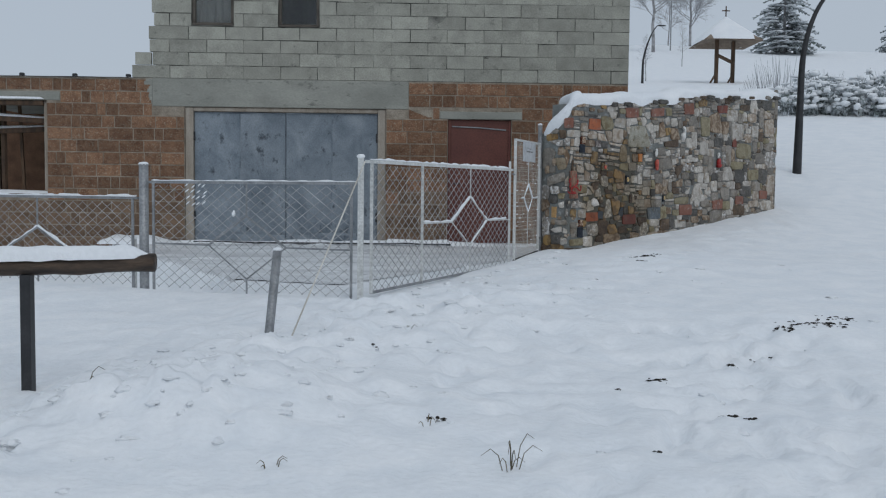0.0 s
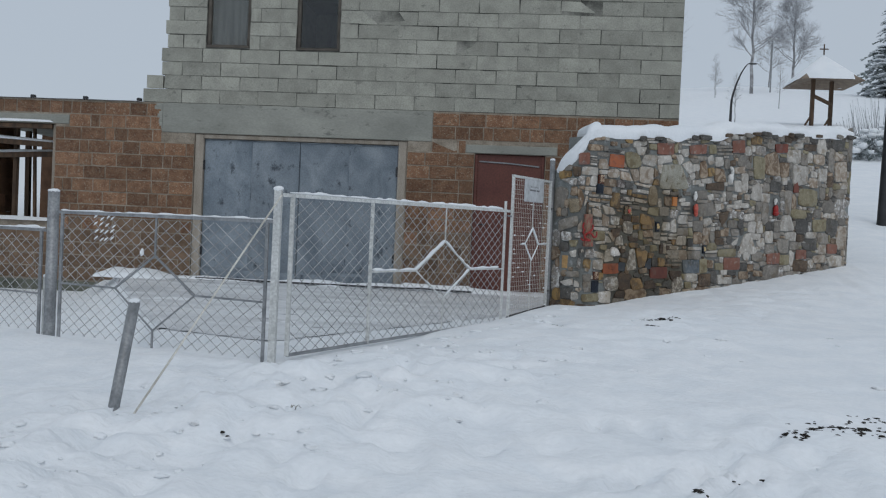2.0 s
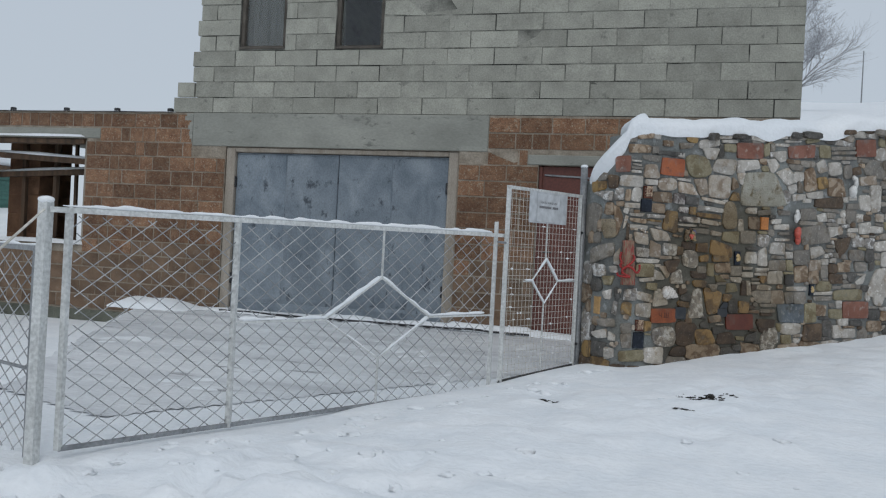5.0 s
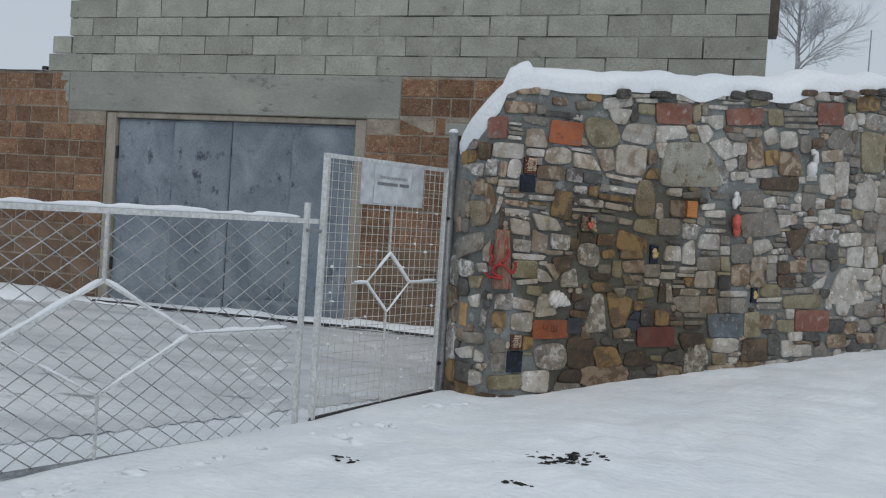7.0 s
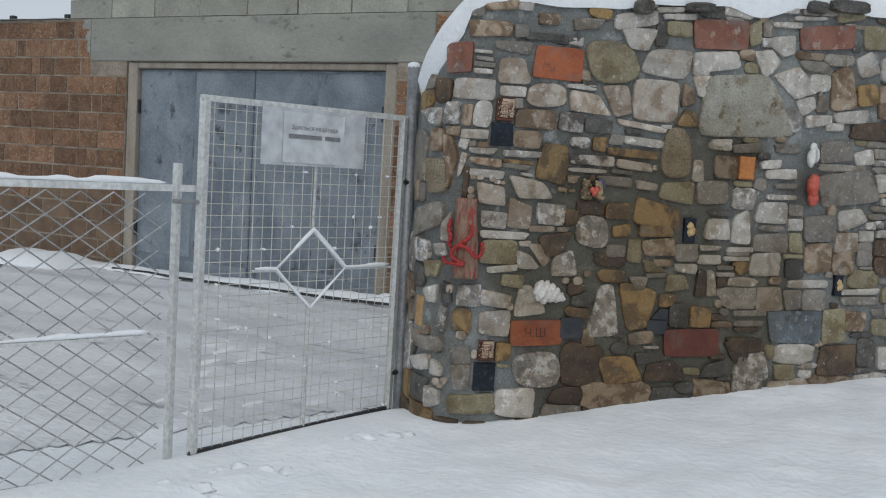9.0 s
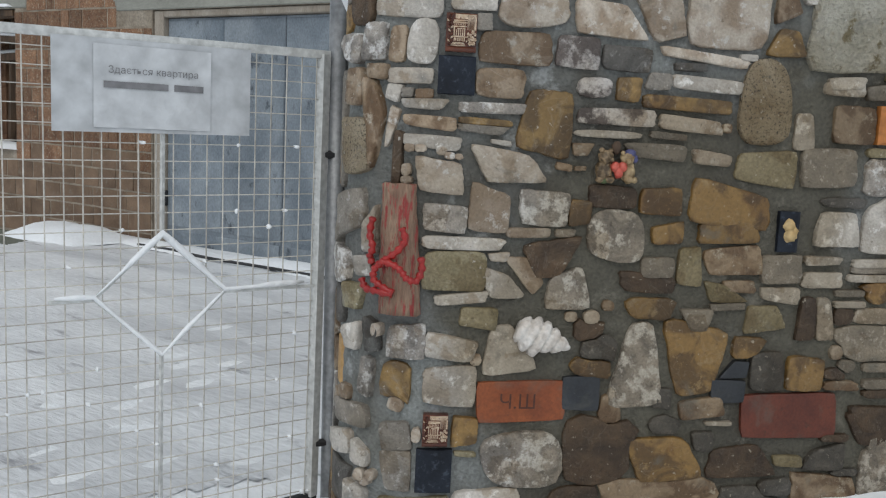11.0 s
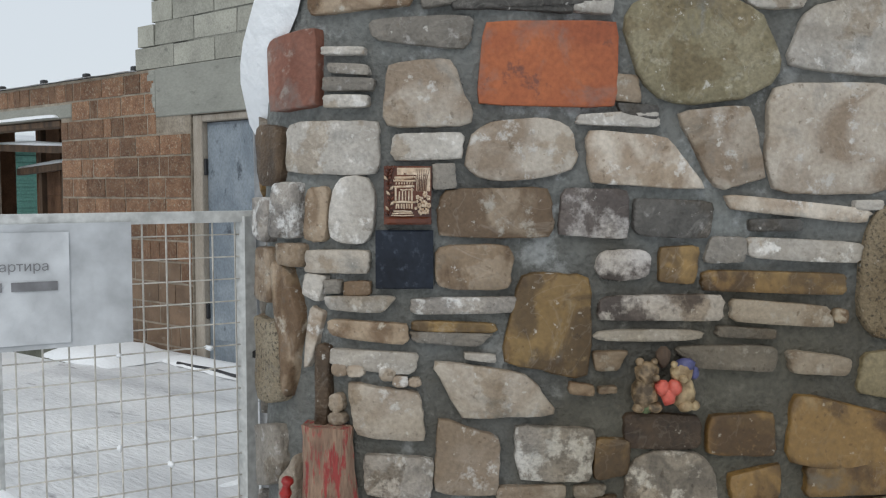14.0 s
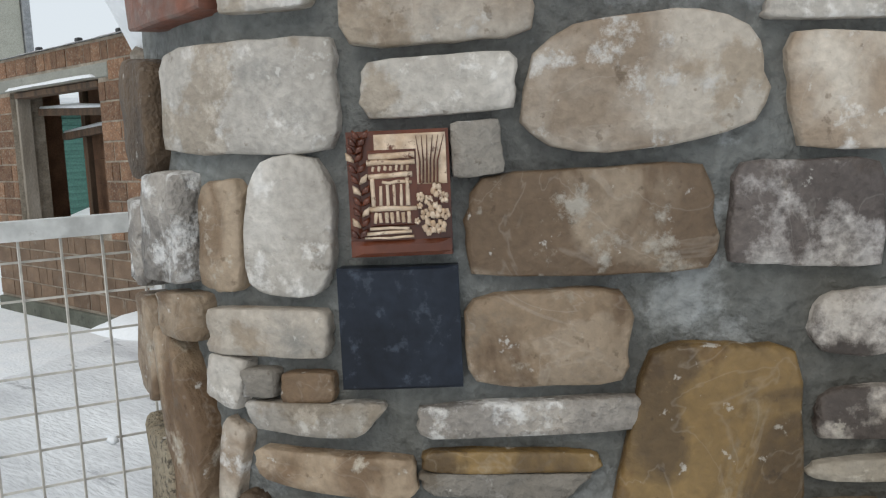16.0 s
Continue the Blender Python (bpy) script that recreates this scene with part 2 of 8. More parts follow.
INK = mat("dark_ink", (0.17, 0.17, 0.18), (0.22, 0.22, 0.23), 0.6, 8, 40, 0.0, vary=0.0)
SCRATCH = mat("dark_scratch", (0.055, 0.020, 0.014), (0.09, 0.034, 0.022), 0.8, 30, 60, 0.0, vary=0.0)
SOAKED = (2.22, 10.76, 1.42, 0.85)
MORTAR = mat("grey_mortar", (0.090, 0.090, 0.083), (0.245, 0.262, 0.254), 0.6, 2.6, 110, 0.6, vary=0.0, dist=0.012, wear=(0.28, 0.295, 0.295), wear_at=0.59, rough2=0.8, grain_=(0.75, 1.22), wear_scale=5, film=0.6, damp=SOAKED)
EARTH = mat("dark_earth", (0.012, 0.01, 0.008), (0.035, 0.03, 0.024), 0.9, 12, 60, 0.6, vary=0.3)
STRAW = mat("dry_grass", (0.10, 0.085, 0.055), (0.19, 0.16, 0.10), 0.9, 20, 60, 0.0, vary=0.3)
GREEN_SHEET = mat("green_profiled_sheet", (0.055, 0.16, 0.13), (0.075, 0.20, 0.165), 0.5, 2, 30, 0.05, vary=0.0)
BEIGE = mat("beige_render", (0.36, 0.36, 0.31), (0.42, 0.42, 0.365), 0.9, 3, 40, 0.1, vary=0.0)
BARK = mat("frosted_bark", (0.17, 0.165, 0.165), (0.40, 0.40, 0.41), 0.9, 3, 30, 0.4, vary=0.1)
TWIG = mat("frosted_twigs", (0.30, 0.30, 0.31), (0.52, 0.53, 0.55), 0.9, 2, 30, 0.0, vary=0.2)
# snow-laden needles; their dark tone is lifted to stand in for distance haze
NEEDLE = mat("hazed_snowy_needles", (0.12, 0.15, 0.14), (0.58, 0.61, 0.64), 0.9, 1.6, 14, 0.0, vary=0.3, sharp=0.06)
SHINGLE = mat("weathered_shingles", (0.16, 0.12, 0.09), (0.25, 0.20, 0.15), 0.9, 4, 40, 0.5, vary=0.2)
GLASS = bpy.data.materials.new("window_glass")
GLASS.use_nodes = True
gb = GLASS.node_tree.nodes["Principled BSDF"]
gb.inputs["Base Color"].default_value = (0.9, 0.93, 0.93, 1)
gb.inputs["Roughness"].default_value = 0.03
gb.inputs["Transmission Weight"].default_value = 1.0

STONE = {
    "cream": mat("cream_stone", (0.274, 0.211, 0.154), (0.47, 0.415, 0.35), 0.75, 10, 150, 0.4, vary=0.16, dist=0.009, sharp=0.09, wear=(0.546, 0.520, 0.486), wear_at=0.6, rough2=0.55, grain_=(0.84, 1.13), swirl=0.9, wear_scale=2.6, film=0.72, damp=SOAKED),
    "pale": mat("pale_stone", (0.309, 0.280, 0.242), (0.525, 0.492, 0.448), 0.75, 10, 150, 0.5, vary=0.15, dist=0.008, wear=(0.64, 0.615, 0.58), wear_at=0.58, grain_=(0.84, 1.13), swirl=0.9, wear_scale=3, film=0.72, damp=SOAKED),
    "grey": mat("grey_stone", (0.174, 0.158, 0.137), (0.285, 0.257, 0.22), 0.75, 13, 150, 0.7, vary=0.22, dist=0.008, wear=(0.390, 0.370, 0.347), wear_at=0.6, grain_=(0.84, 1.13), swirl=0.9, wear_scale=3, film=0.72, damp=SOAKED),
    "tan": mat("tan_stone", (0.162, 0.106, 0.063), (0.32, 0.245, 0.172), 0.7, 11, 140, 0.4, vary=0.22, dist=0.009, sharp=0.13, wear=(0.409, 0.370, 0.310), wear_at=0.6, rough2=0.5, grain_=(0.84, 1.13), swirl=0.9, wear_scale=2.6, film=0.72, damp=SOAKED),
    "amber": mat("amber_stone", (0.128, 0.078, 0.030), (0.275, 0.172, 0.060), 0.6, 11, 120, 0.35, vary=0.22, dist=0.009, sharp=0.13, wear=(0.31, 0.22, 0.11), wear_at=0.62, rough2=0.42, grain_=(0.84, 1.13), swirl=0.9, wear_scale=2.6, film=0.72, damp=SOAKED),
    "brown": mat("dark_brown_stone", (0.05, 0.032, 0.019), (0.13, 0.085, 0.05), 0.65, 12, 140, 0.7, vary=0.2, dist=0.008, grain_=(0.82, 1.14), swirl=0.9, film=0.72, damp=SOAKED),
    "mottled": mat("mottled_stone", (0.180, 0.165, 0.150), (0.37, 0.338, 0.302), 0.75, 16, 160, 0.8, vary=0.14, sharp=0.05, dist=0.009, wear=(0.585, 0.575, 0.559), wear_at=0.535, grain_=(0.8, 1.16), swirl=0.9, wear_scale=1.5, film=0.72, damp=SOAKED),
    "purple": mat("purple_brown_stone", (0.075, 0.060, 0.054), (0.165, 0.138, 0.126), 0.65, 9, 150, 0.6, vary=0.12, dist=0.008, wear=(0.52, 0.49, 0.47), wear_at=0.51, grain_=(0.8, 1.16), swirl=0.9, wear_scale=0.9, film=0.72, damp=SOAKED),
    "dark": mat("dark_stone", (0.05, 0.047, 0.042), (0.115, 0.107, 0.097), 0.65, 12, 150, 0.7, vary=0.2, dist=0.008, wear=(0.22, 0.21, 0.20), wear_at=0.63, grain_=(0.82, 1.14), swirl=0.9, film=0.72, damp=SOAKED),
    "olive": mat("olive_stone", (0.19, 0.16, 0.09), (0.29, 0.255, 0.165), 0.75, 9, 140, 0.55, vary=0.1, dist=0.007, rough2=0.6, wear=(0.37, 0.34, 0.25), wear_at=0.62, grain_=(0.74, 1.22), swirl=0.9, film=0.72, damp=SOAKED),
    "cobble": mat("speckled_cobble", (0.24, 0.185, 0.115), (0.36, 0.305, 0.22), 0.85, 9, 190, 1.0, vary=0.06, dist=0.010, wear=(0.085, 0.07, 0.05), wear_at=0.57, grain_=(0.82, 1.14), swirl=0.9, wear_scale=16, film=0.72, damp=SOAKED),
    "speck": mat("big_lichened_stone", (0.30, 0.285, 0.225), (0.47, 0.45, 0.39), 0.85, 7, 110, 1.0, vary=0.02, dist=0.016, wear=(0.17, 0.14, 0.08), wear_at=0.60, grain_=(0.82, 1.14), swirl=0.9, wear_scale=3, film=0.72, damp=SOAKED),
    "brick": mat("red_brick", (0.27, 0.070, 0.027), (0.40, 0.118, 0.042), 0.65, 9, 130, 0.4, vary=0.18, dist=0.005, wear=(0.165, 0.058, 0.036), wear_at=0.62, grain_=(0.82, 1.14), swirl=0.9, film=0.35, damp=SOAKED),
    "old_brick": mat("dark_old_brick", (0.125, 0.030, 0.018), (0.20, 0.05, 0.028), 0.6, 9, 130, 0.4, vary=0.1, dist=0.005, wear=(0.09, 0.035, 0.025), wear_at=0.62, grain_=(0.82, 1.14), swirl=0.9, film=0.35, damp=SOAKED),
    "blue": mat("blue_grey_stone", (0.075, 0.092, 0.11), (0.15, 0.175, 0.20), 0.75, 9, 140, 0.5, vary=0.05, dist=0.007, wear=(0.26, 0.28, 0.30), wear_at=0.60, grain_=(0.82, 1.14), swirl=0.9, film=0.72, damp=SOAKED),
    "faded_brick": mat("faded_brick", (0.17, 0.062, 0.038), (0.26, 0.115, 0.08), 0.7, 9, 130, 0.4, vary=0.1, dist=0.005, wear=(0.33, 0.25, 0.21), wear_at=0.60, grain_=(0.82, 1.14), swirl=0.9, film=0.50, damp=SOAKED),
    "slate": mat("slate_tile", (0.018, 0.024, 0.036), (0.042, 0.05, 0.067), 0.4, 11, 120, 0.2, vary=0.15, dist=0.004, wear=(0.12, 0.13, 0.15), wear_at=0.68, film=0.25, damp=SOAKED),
}
ORANGE = mat("orange_clay", (0.42, 0.15, 0.035), (0.50, 0.20, 0.05), 0.5, 9, 60, 0.2, vary=0.0)
OCHRE = mat("ochre_clay", (0.40, 0.235, 0.09), (0.48, 0.30, 0.13), 0.6, 9, 60, 0.2, vary=0.0)
GLAZE = mat("brown_glaze", (0.055, 0.015, 0.008), (0.13, 0.036, 0.016), 0.22, 12, 50, 0.15, vary=0.0)
IVORY = mat("ivory_glaze", (0.40, 0.27, 0.17), (0.66, 0.53, 0.40), 0.25, 60, 160, 0.5, vary=0.05, dist=0.003, wear=(0.10, 0.03, 0.014), wear_at=0.60, wear_scale=2.0)
BLACK_TILE = mat("black_tile", (0.006, 0.008, 0.013), (0.016, 0.022, 0.034), 0.42, 14, 120, 0.35, vary=0.0, dist=0.002, wear=(0.04, 0.05, 0.068), wear_at=0.585, spec=0.25, wear_scale=4)
RED_PAINT = mat("red_paint", (0.25, 0.012, 0.012), (0.36, 0.022, 0.018), 0.35, 9, 50, 0.1, vary=0.0)
OLD_RED_WOOD = mat("wood_with_worn_red_paint", (0.19, 0.11, 0.075), (0.33, 0.225, 0.155), 0.75, 14, 70, 0.7, vary=0.0, stretch=(3, 3, 0.6), wear=(0.30, 0.045, 0.04), wear_at=0.54)
GOLD = mat("gilt_relief", (0.42, 0.27, 0.10), (0.60, 0.46, 0.25), 0.4, 16, 80, 0.4, vary=0.0)
CHINA = mat("white_china", (0.62, 0.61, 0.58), (0.70, 0.69, 0.67), 0.3, 9, 40, 0.05, vary=0.0)
SHELL = mat("sea_shell", (0.50, 0.44, 0.38), (0.70, 0.67, 0.63), 0.5, 30, 80, 0.4, vary=0.0)


# ---- geometry helpers ----
class Geo:
    """Collects the vertices and faces of one mesh."""

    def __init__(self):
        self.v, self.f = [], []

    def add(self, verts, faces):
        k = len(self.v)
        self.v += [tuple(p) for p in verts]
        self.f += [tuple(i + k for i in f) for f in faces]
        return self

    def box(self, x0, y0, z0, x1, y1, z1, b=0.0):
        if b:
            return self.bevelled(x0, y0, z0, x1, y1, z1, b)
        v = [(x, y, z) for z in (z0, z1) for y in (y0, y1) for x in (x0, x1)]
        return self.add(v, [(0, 2, 3, 1), (4, 5, 7, 6), (0, 1, 5, 4), (2, 6, 7, 3), (0, 4, 6, 2), (1, 3, 7, 5)])

    def bevelled(self, x0, y0, z0, x1, y1, z1, b):
        bm = bmesh.new()
        bmesh.ops.create_cube(bm, size=1.0)
        bmesh.ops.scale(bm, vec=(x1 - x0, y1 - y0, z1 - z0), verts=bm.verts)
        bmesh.ops.bevel(bm, geom=list(bm.edges), offset=b, segments=1, affect="EDGES")
        bmesh.ops.translate(bm, vec=((x0 + x1) / 2, (y0 + y1) / 2, (z0 + z1) / 2), verts=bm.verts)
        bm.verts.index_update()
        self.add([v.co[:] for v in bm.verts], [[v.index for v in f.verts] for f in bm.faces])
        bm.free()
        return self

    def tube(self, pts, r, n=6, caps=True):
        """A round bar through pts; r is one radius or one for each point."""
        pts = [Vector(p) for p in pts]
        rs = r if isinstance(r, (list, tuple)) else [r] * len(pts)
        v, f = [], []
        side = None
        for i, p in enumerate(pts):
            d = (pts[min(i + 1, len(pts) - 1)] - pts[max(i - 1, 0)]).normalized()
            if side is None or abs(side.dot(d)) > 0.9:
                side = Vector((0, 0, 1)) if abs(d.z) < 0.9 else Vector((1, 0, 0))
            a = d.cross(side).normalized()
            b = a.cross(d).normalized()
            side = b
            for k in range(n):
                w = 2 * math.pi * (k + 0.5) / n
                v.append(p + (a * math.cos(w) + b * math.sin(w)) * rs[i])
        for i in range(len(pts) - 1):
            for k in range(n):
                f.append((i * n + k, i * n + (k + 1) % n, (i + 1) * n + (k + 1) % n, (i + 1) * n + k))
        if caps:
            f.append(tuple(range(n))[::-1])
            f.append(tuple(range((len(pts) - 1) * n, len(pts) * n)))
        return self.add(v, f)

    def blob(self, c, r, seed=0, rough=0.15, n=8, m=6):
        """A lumpy rounded body with radii r round c."""
        v, f = [], []
        for i in range(m + 1):
            a = math.pi * i / m
            for k in range(n):
                w = 2 * math.pi * k / n
                d = Vector((math.sin(a) * math.cos(w), math.sin(a) * math.sin(w), math.cos(a)))
                q = 1 + rough * noise.noise(d * 1.7 + Vector((seed * 7.3, seed * 1.9, 0)))
                v.append((c[0] + d.x * r[0] * q, c[1] + d.y * r[1] * q, c[2] + d.z * r[2] * q))
        for i in range(m):
            for k in range(n):
                f.append((i * n + k, (i + 1) * n + k, (i + 1) * n + (k + 1) % n, i * n + (k + 1) % n))
        return self.add(v, f)

    def ob(self, name, material, parent=None, label="", smooth=False, at=None):
        me = bpy.data.meshes.new(name)
        if at is not None:
            self.v = [(p[0] - at[0], p[1] - at[1], p[2] - at[2]) for p in self.v]
        me.from_pydata(self.v, [], self.f)
        me.materials.append(material)
        if smooth:
            me.polygons.foreach_set("use_smooth", [True] * len(me.polygons))
        me.update()
        o = new(name, me)
        if at is not None:
            o.location = at
        if parent:
            o.parent = parent
        if label:
            o["label"] = label
        return o


def thing(name, label, category, group="", kind="", at=(0, 0, 0)):
    return tagged(new(name), label, category, group, kind)


# ---- the lie of the land ----
TABLE = np.random.RandomState(4).rand(256, 256)


def ripple(x, y, size, seed=0):
    """Smooth noise between -1 and 1 with bumps of that size."""
    x, y = np.asarray(x, float) / size + seed * 17.3, np.asarray(y, float) / size + seed * 5.7
    i, j = np.floor(x).astype(int), np.floor(y).astype(int)
    u, v = x - i, y - j
    u, v = u * u * (3 - 2 * u), v * v * (3 - 2 * v)
    a, b = TABLE[i % 256, j % 256], TABLE[(i + 1) % 256, j % 256]
    c, d = TABLE[i % 256, (j + 1) % 256], TABLE[(i + 1) % 256, (j + 1) % 256]
    return ((a * (1 - u) + b * u) * (1 - v) + (c * (1 - u) + d * u) * v) * 2 - 1


def ease(x, a, b):
    k = np.clip((np.asarray(x, float) - a) / (b - a), 0, 1)
    return k * k * (3 - 2 * k)


def side_of(x, y, a, b):
    """Distance of (x, y) to the left of the line from a to b."""
    dx, dy = b[0] - a[0], b[1] - a[1]
    q = math.hypot(dx, dy)
    return ((y - a[1]) * dx - (x - a[0]) * dy) / q


POST_L, POST_C, POST_W, WALL_END = (-2.53, 7.72), (-0.56, 6.95), (0.80, 9.52), (1.26, 10.30)


def inside_yard(x, y):
    d1 = side_of(x, y, POST_C, WALL_END)
    d2 = side_of(x, y, POST_L, POST_C)
    d3 = side_of(x, y, (1.3, 10.36), (5.2, 13.76))
    return np.minimum(d2, np.maximum(d1, d3))


def off_slab(x, y):
    """Distance beyond the ragged west edge of the yard's slab."""
    return side_of(x, y, (-2.3, 9.0), (-5.0, 13.95)) + 0.05 * ripple(x, y, 0.5, 23) + 0.02 * ripple(x, y, 0.15, 24)


def land(x, y):
    """Height of the snow: a lane that climbs gently, a level yard by the house and a steeper slope behind."""
    x, y = np.asarray(x, float), np.asarray(y, float)
    yy = np.minimum(y, 88 + 0.0 * y)
    z = 0.02 + 0.095 * yy + 0.105 * np.logaddexp(0.0, (yy - 12) * 1.2) / 1.2
    z = z - 0.085 * ease(-x, 1.0, 2.5) * ease(y, 3.2, 4.4) * (1 - 0.6 * ease(y, 6.8, 7.8)) * (1 - ease(y, 8.6, 10))
    z = z - 0.07 * ease(-x, -1.0, 0.0) * ease(y, 7.2, 8.4) * (1 - ease(y, 9.0, 10.4))
    z = z - 0.10 * ease(x, 2.2, 0.9) * ease(y, 8.4, 9.6) * (1 - ease(y, 10.6, 12))
    z = z - 0.085 * ease(x, 1.0, 1.8) * ease(y, 8.6, 10.3) * (1 - ease(y, 14.5, 17))
    flat = 0.02 + 0.095 * np.minimum(y, 16.0) + 0.105 * np.logaddexp(0.0, (np.minimum(y, 16.0) - 12) * 1.2) / 1.2
    z = np.where(y > 16, flat + (z - flat) * ease(x, -0.26 * np.abs(y), 0.04 * np.abs(y)), z)
    yard = 0.725 - 0.27 * ease(off_slab(x, y), 0.0, 0.25)
    w = ease(inside_yard(x, y), -0.10, 0.45) * (1 - ease(y, 15.5, 22)) * (1 - ease(x, 3.5, 6.0))
    z = z * (1 - w) + yard * w
    return z


# ---- ground: one sheet of snow ----
def spread(near0, near1, step, far0, far1):
    a = list(np.arange(near0, near1, step))
    q, p = step, near1
    while p < far1:
        a.append(p)
        q *= 1.16
        p += q
    q, p = step, near0 - step
    while p > far0:
        a.insert(0, p)
        q *= 1.16
        p -= q
    return np.array(a)


def build_ground():
    xs, ys = spread(-3.6, 5.2, 0.042, -700, 700), spread(2.6, 11.6, 0.042, -300, 900)
    X, Y = np.meshgrid(xs, ys)
    Z = land(X, Y)
    lane = 1 - ease(inside_yard(X, Y), -0.35, 0.0)
    near = 1 - ease(np.hypot(X - 1, Y - 7), 8, 22)
    calm = 1 - 0.6 * ease(X, 0.9, 1.8) * ease(Y, 6.2, 7.0)
    Z = Z + 0.032 * ripple(X, Y, 1.6, 1) * near * lane * calm + 0.30 * ripple(X, Y, 9, 2) * (1 - near)
    Z = Z + lane * near * (0.014 * calm * ripple(X, Y, 0.6, 3) + 0.026 * np.abs(ripple(X, Y, 0.19, 12)) * ease(ripple(X, Y, 1.1, 13), -0.5, 0.5) * (0.25 + 0.75 * calm) + (0.015 * ripple(X, Y, 0.17, 4) + 0.008 * ripple(X, Y, 0.09, 5)) * ease(ripple(X, Y, 1.3, 9), 0.0, 0.7))
    # the bank of shovelled lumps along the lane
    bank = np.exp(-((side_of(X, Y, (-2.6, 3.4), (0.9, 7.6)) / 0.75) ** 2)) * near * lane
    Z = Z + bank * (0.035 + (1 - 0.7 * ease(Y, 6.6, 7.8)) * (0.095 * np.abs(ripple(X, Y, 0.28, 6)) + 0.065 * np.abs(ripple(X, Y, 0.13, 7)) - 0.03))
    heap = np.exp(-(((X + 1.15) / 0.75) ** 2 + ((Y - 4.35) / 0.45) ** 2))
    grain = ease(ripple(X, Y, 2.2, 14), -0.2, 0.6) * lane * near
    Z = Z - grain * 0.03 * calm * ease(np.abs(ripple(X, Y, 0.33, 15)), 0.35, 0.7)
    Z = Z + heap * (0.13 + 0.10 * np.abs(ripple(X, Y, 0.24, 8)) + 0.06 * np.abs(ripple(X, Y, 0.12, 16)))
    # trodden prints
    rs = np.random.RandomState(11)
    for k in range(300):
        px, py = rs.uniform(-0.8, 4.2), rs.uniform(2.8, 9.6)
        if rs.rand() < 0.45:
            t = rs.rand()
            px, py = 1.2 + 1.6 * t + rs.normal(0, 0.28), 2.8 + 6.6 * t + rs.normal(0, 0.2)
        if inside_yard(px, py) > -0.35 or (py > 6.2 and (k % 4 or px > 1.4)):
            continue
        ang, deep = rs.normal(1.1, 0.5), rs.uniform(0.010, 0.045)
        i0, i1 = np.searchsorted(xs, (px - 0.4, px + 0.4))
        j0, j1 = np.searchsorted(ys, (py - 0.4, py + 0.4))
        dx, dy = X[j0:j1, i0:i1] - px, Y[j0:j1, i0:i1] - py
        a, b = dx * math.cos(ang) + dy * math.sin(ang), -dx * math.sin(ang) + dy * math.cos(ang)
        q = (a / 0.14) ** 2 + (b / 0.065) ** 2
        Z[j0:j1, i0:i1] += -deep * np.exp(-q ** 3) + 0.15 * deep * np.exp(-(q - 2.2) ** 2)
    g = Geo()
    g.v = np.stack([X.ravel(), Y.ravel(), Z.ravel()], 1).tolist()
    nx, ny = len(xs), len(ys)
    g.f = [(j * nx + i, j * nx + i + 1, (j + 1) * nx + i + 1, (j + 1) * nx + i) for j in range(ny - 1) for i in range(nx - 1)]
    o = g.ob("ground", LANE, smooth=True)
    tagged(o, "deep trodden snow over lane, banks and hillside", "snow", kind="structure")
    return xs, ys, Z


LANE_X, LANE_Y, LANE_Z = build_ground()


def surface(x, y):
    """Height of the built snow sheet at that place."""
    i = min(max(int(np.searchsorted(LANE_X, x)) - 1, 0), len(LANE_X) - 2)
    j = min(max(int(np.searchsorted(LANE_Y, y)) - 1, 0), len(LANE_Y) - 2)
    u, v = (x - LANE_X[i]) / (LANE_X[i + 1] - LANE_X[i]), (y - LANE_Y[j]) / (LANE_Y[j + 1] - LANE_Y[j])
    a, b = LANE_Z[j, i] * (1 - u) + LANE_Z[j, i + 1] * u, LANE_Z[j + 1, i] * (1 - u) + LANE_Z[j + 1, i + 1] * u
    return float(a * (1 - v) + b * v)


def build_yard():
    """The trodden, slushy yard in front of the garage."""
    xs, ys = np.arange(-5.2, 3.0, 0.045), np.arange(7.2, 14.02, 0.045)
    X, Y = np.meshgrid(xs, ys)
    rim = off_slab(X, Y)
    keep = (inside_yard(X, Y) > 0.55) & (rim < 0.13)
    Z = 0.735 + 0.010 * ripple(X, Y, 0.8, 21) + 0.005 * ripple(X, Y, 0.16, 22) + 0.03 * ease(Y, 13.7, 14.0) - 0.30 * ease(rim, 0.03, 0.12)
    # footprints from the wicket to the garage and the side door
    rs = np.random.RandomState(5)
    for k in range(70):
        a, goal = (k % 35) / 35, ((-1.6, 13.4), (0.6, 13.5))[k // 35]
        px = 0.9 + (goal[0] - 0.9) * a + (0.11 if k % 2 else -0.11) + rs.normal(0, 0.08)
        py = 9.2 + (goal[1] - 9.2) * a + rs.normal(0, 0.06)
        q = ((X - px) / 0.06) ** 2 + ((Y - py) / 0.14) ** 2
        Z = Z - 0.007 * np.exp(-q ** 2) + 0.005 * np.exp(-(q - 2.0) ** 2)
    g = Geo()
    nx, ny = len(xs), len(ys)
    g.v = np.stack([X.ravel(), Y.ravel(), Z.ravel()], 1).tolist()
    g.f = [(j * nx + i, j * nx + i + 1, (j + 1) * nx + i + 1, (j + 1) * nx + i) for j in range(ny - 1) for i in range(nx - 1)
           if keep[j, i] and keep[j + 1, i + 1] and keep[j + 1, i] and keep[j, i + 1]]
    tagged(g.ob("pavement", SLUSH, smooth=True), "wet trodden snow on the level yard", "yard", kind="structure")


build_yard()


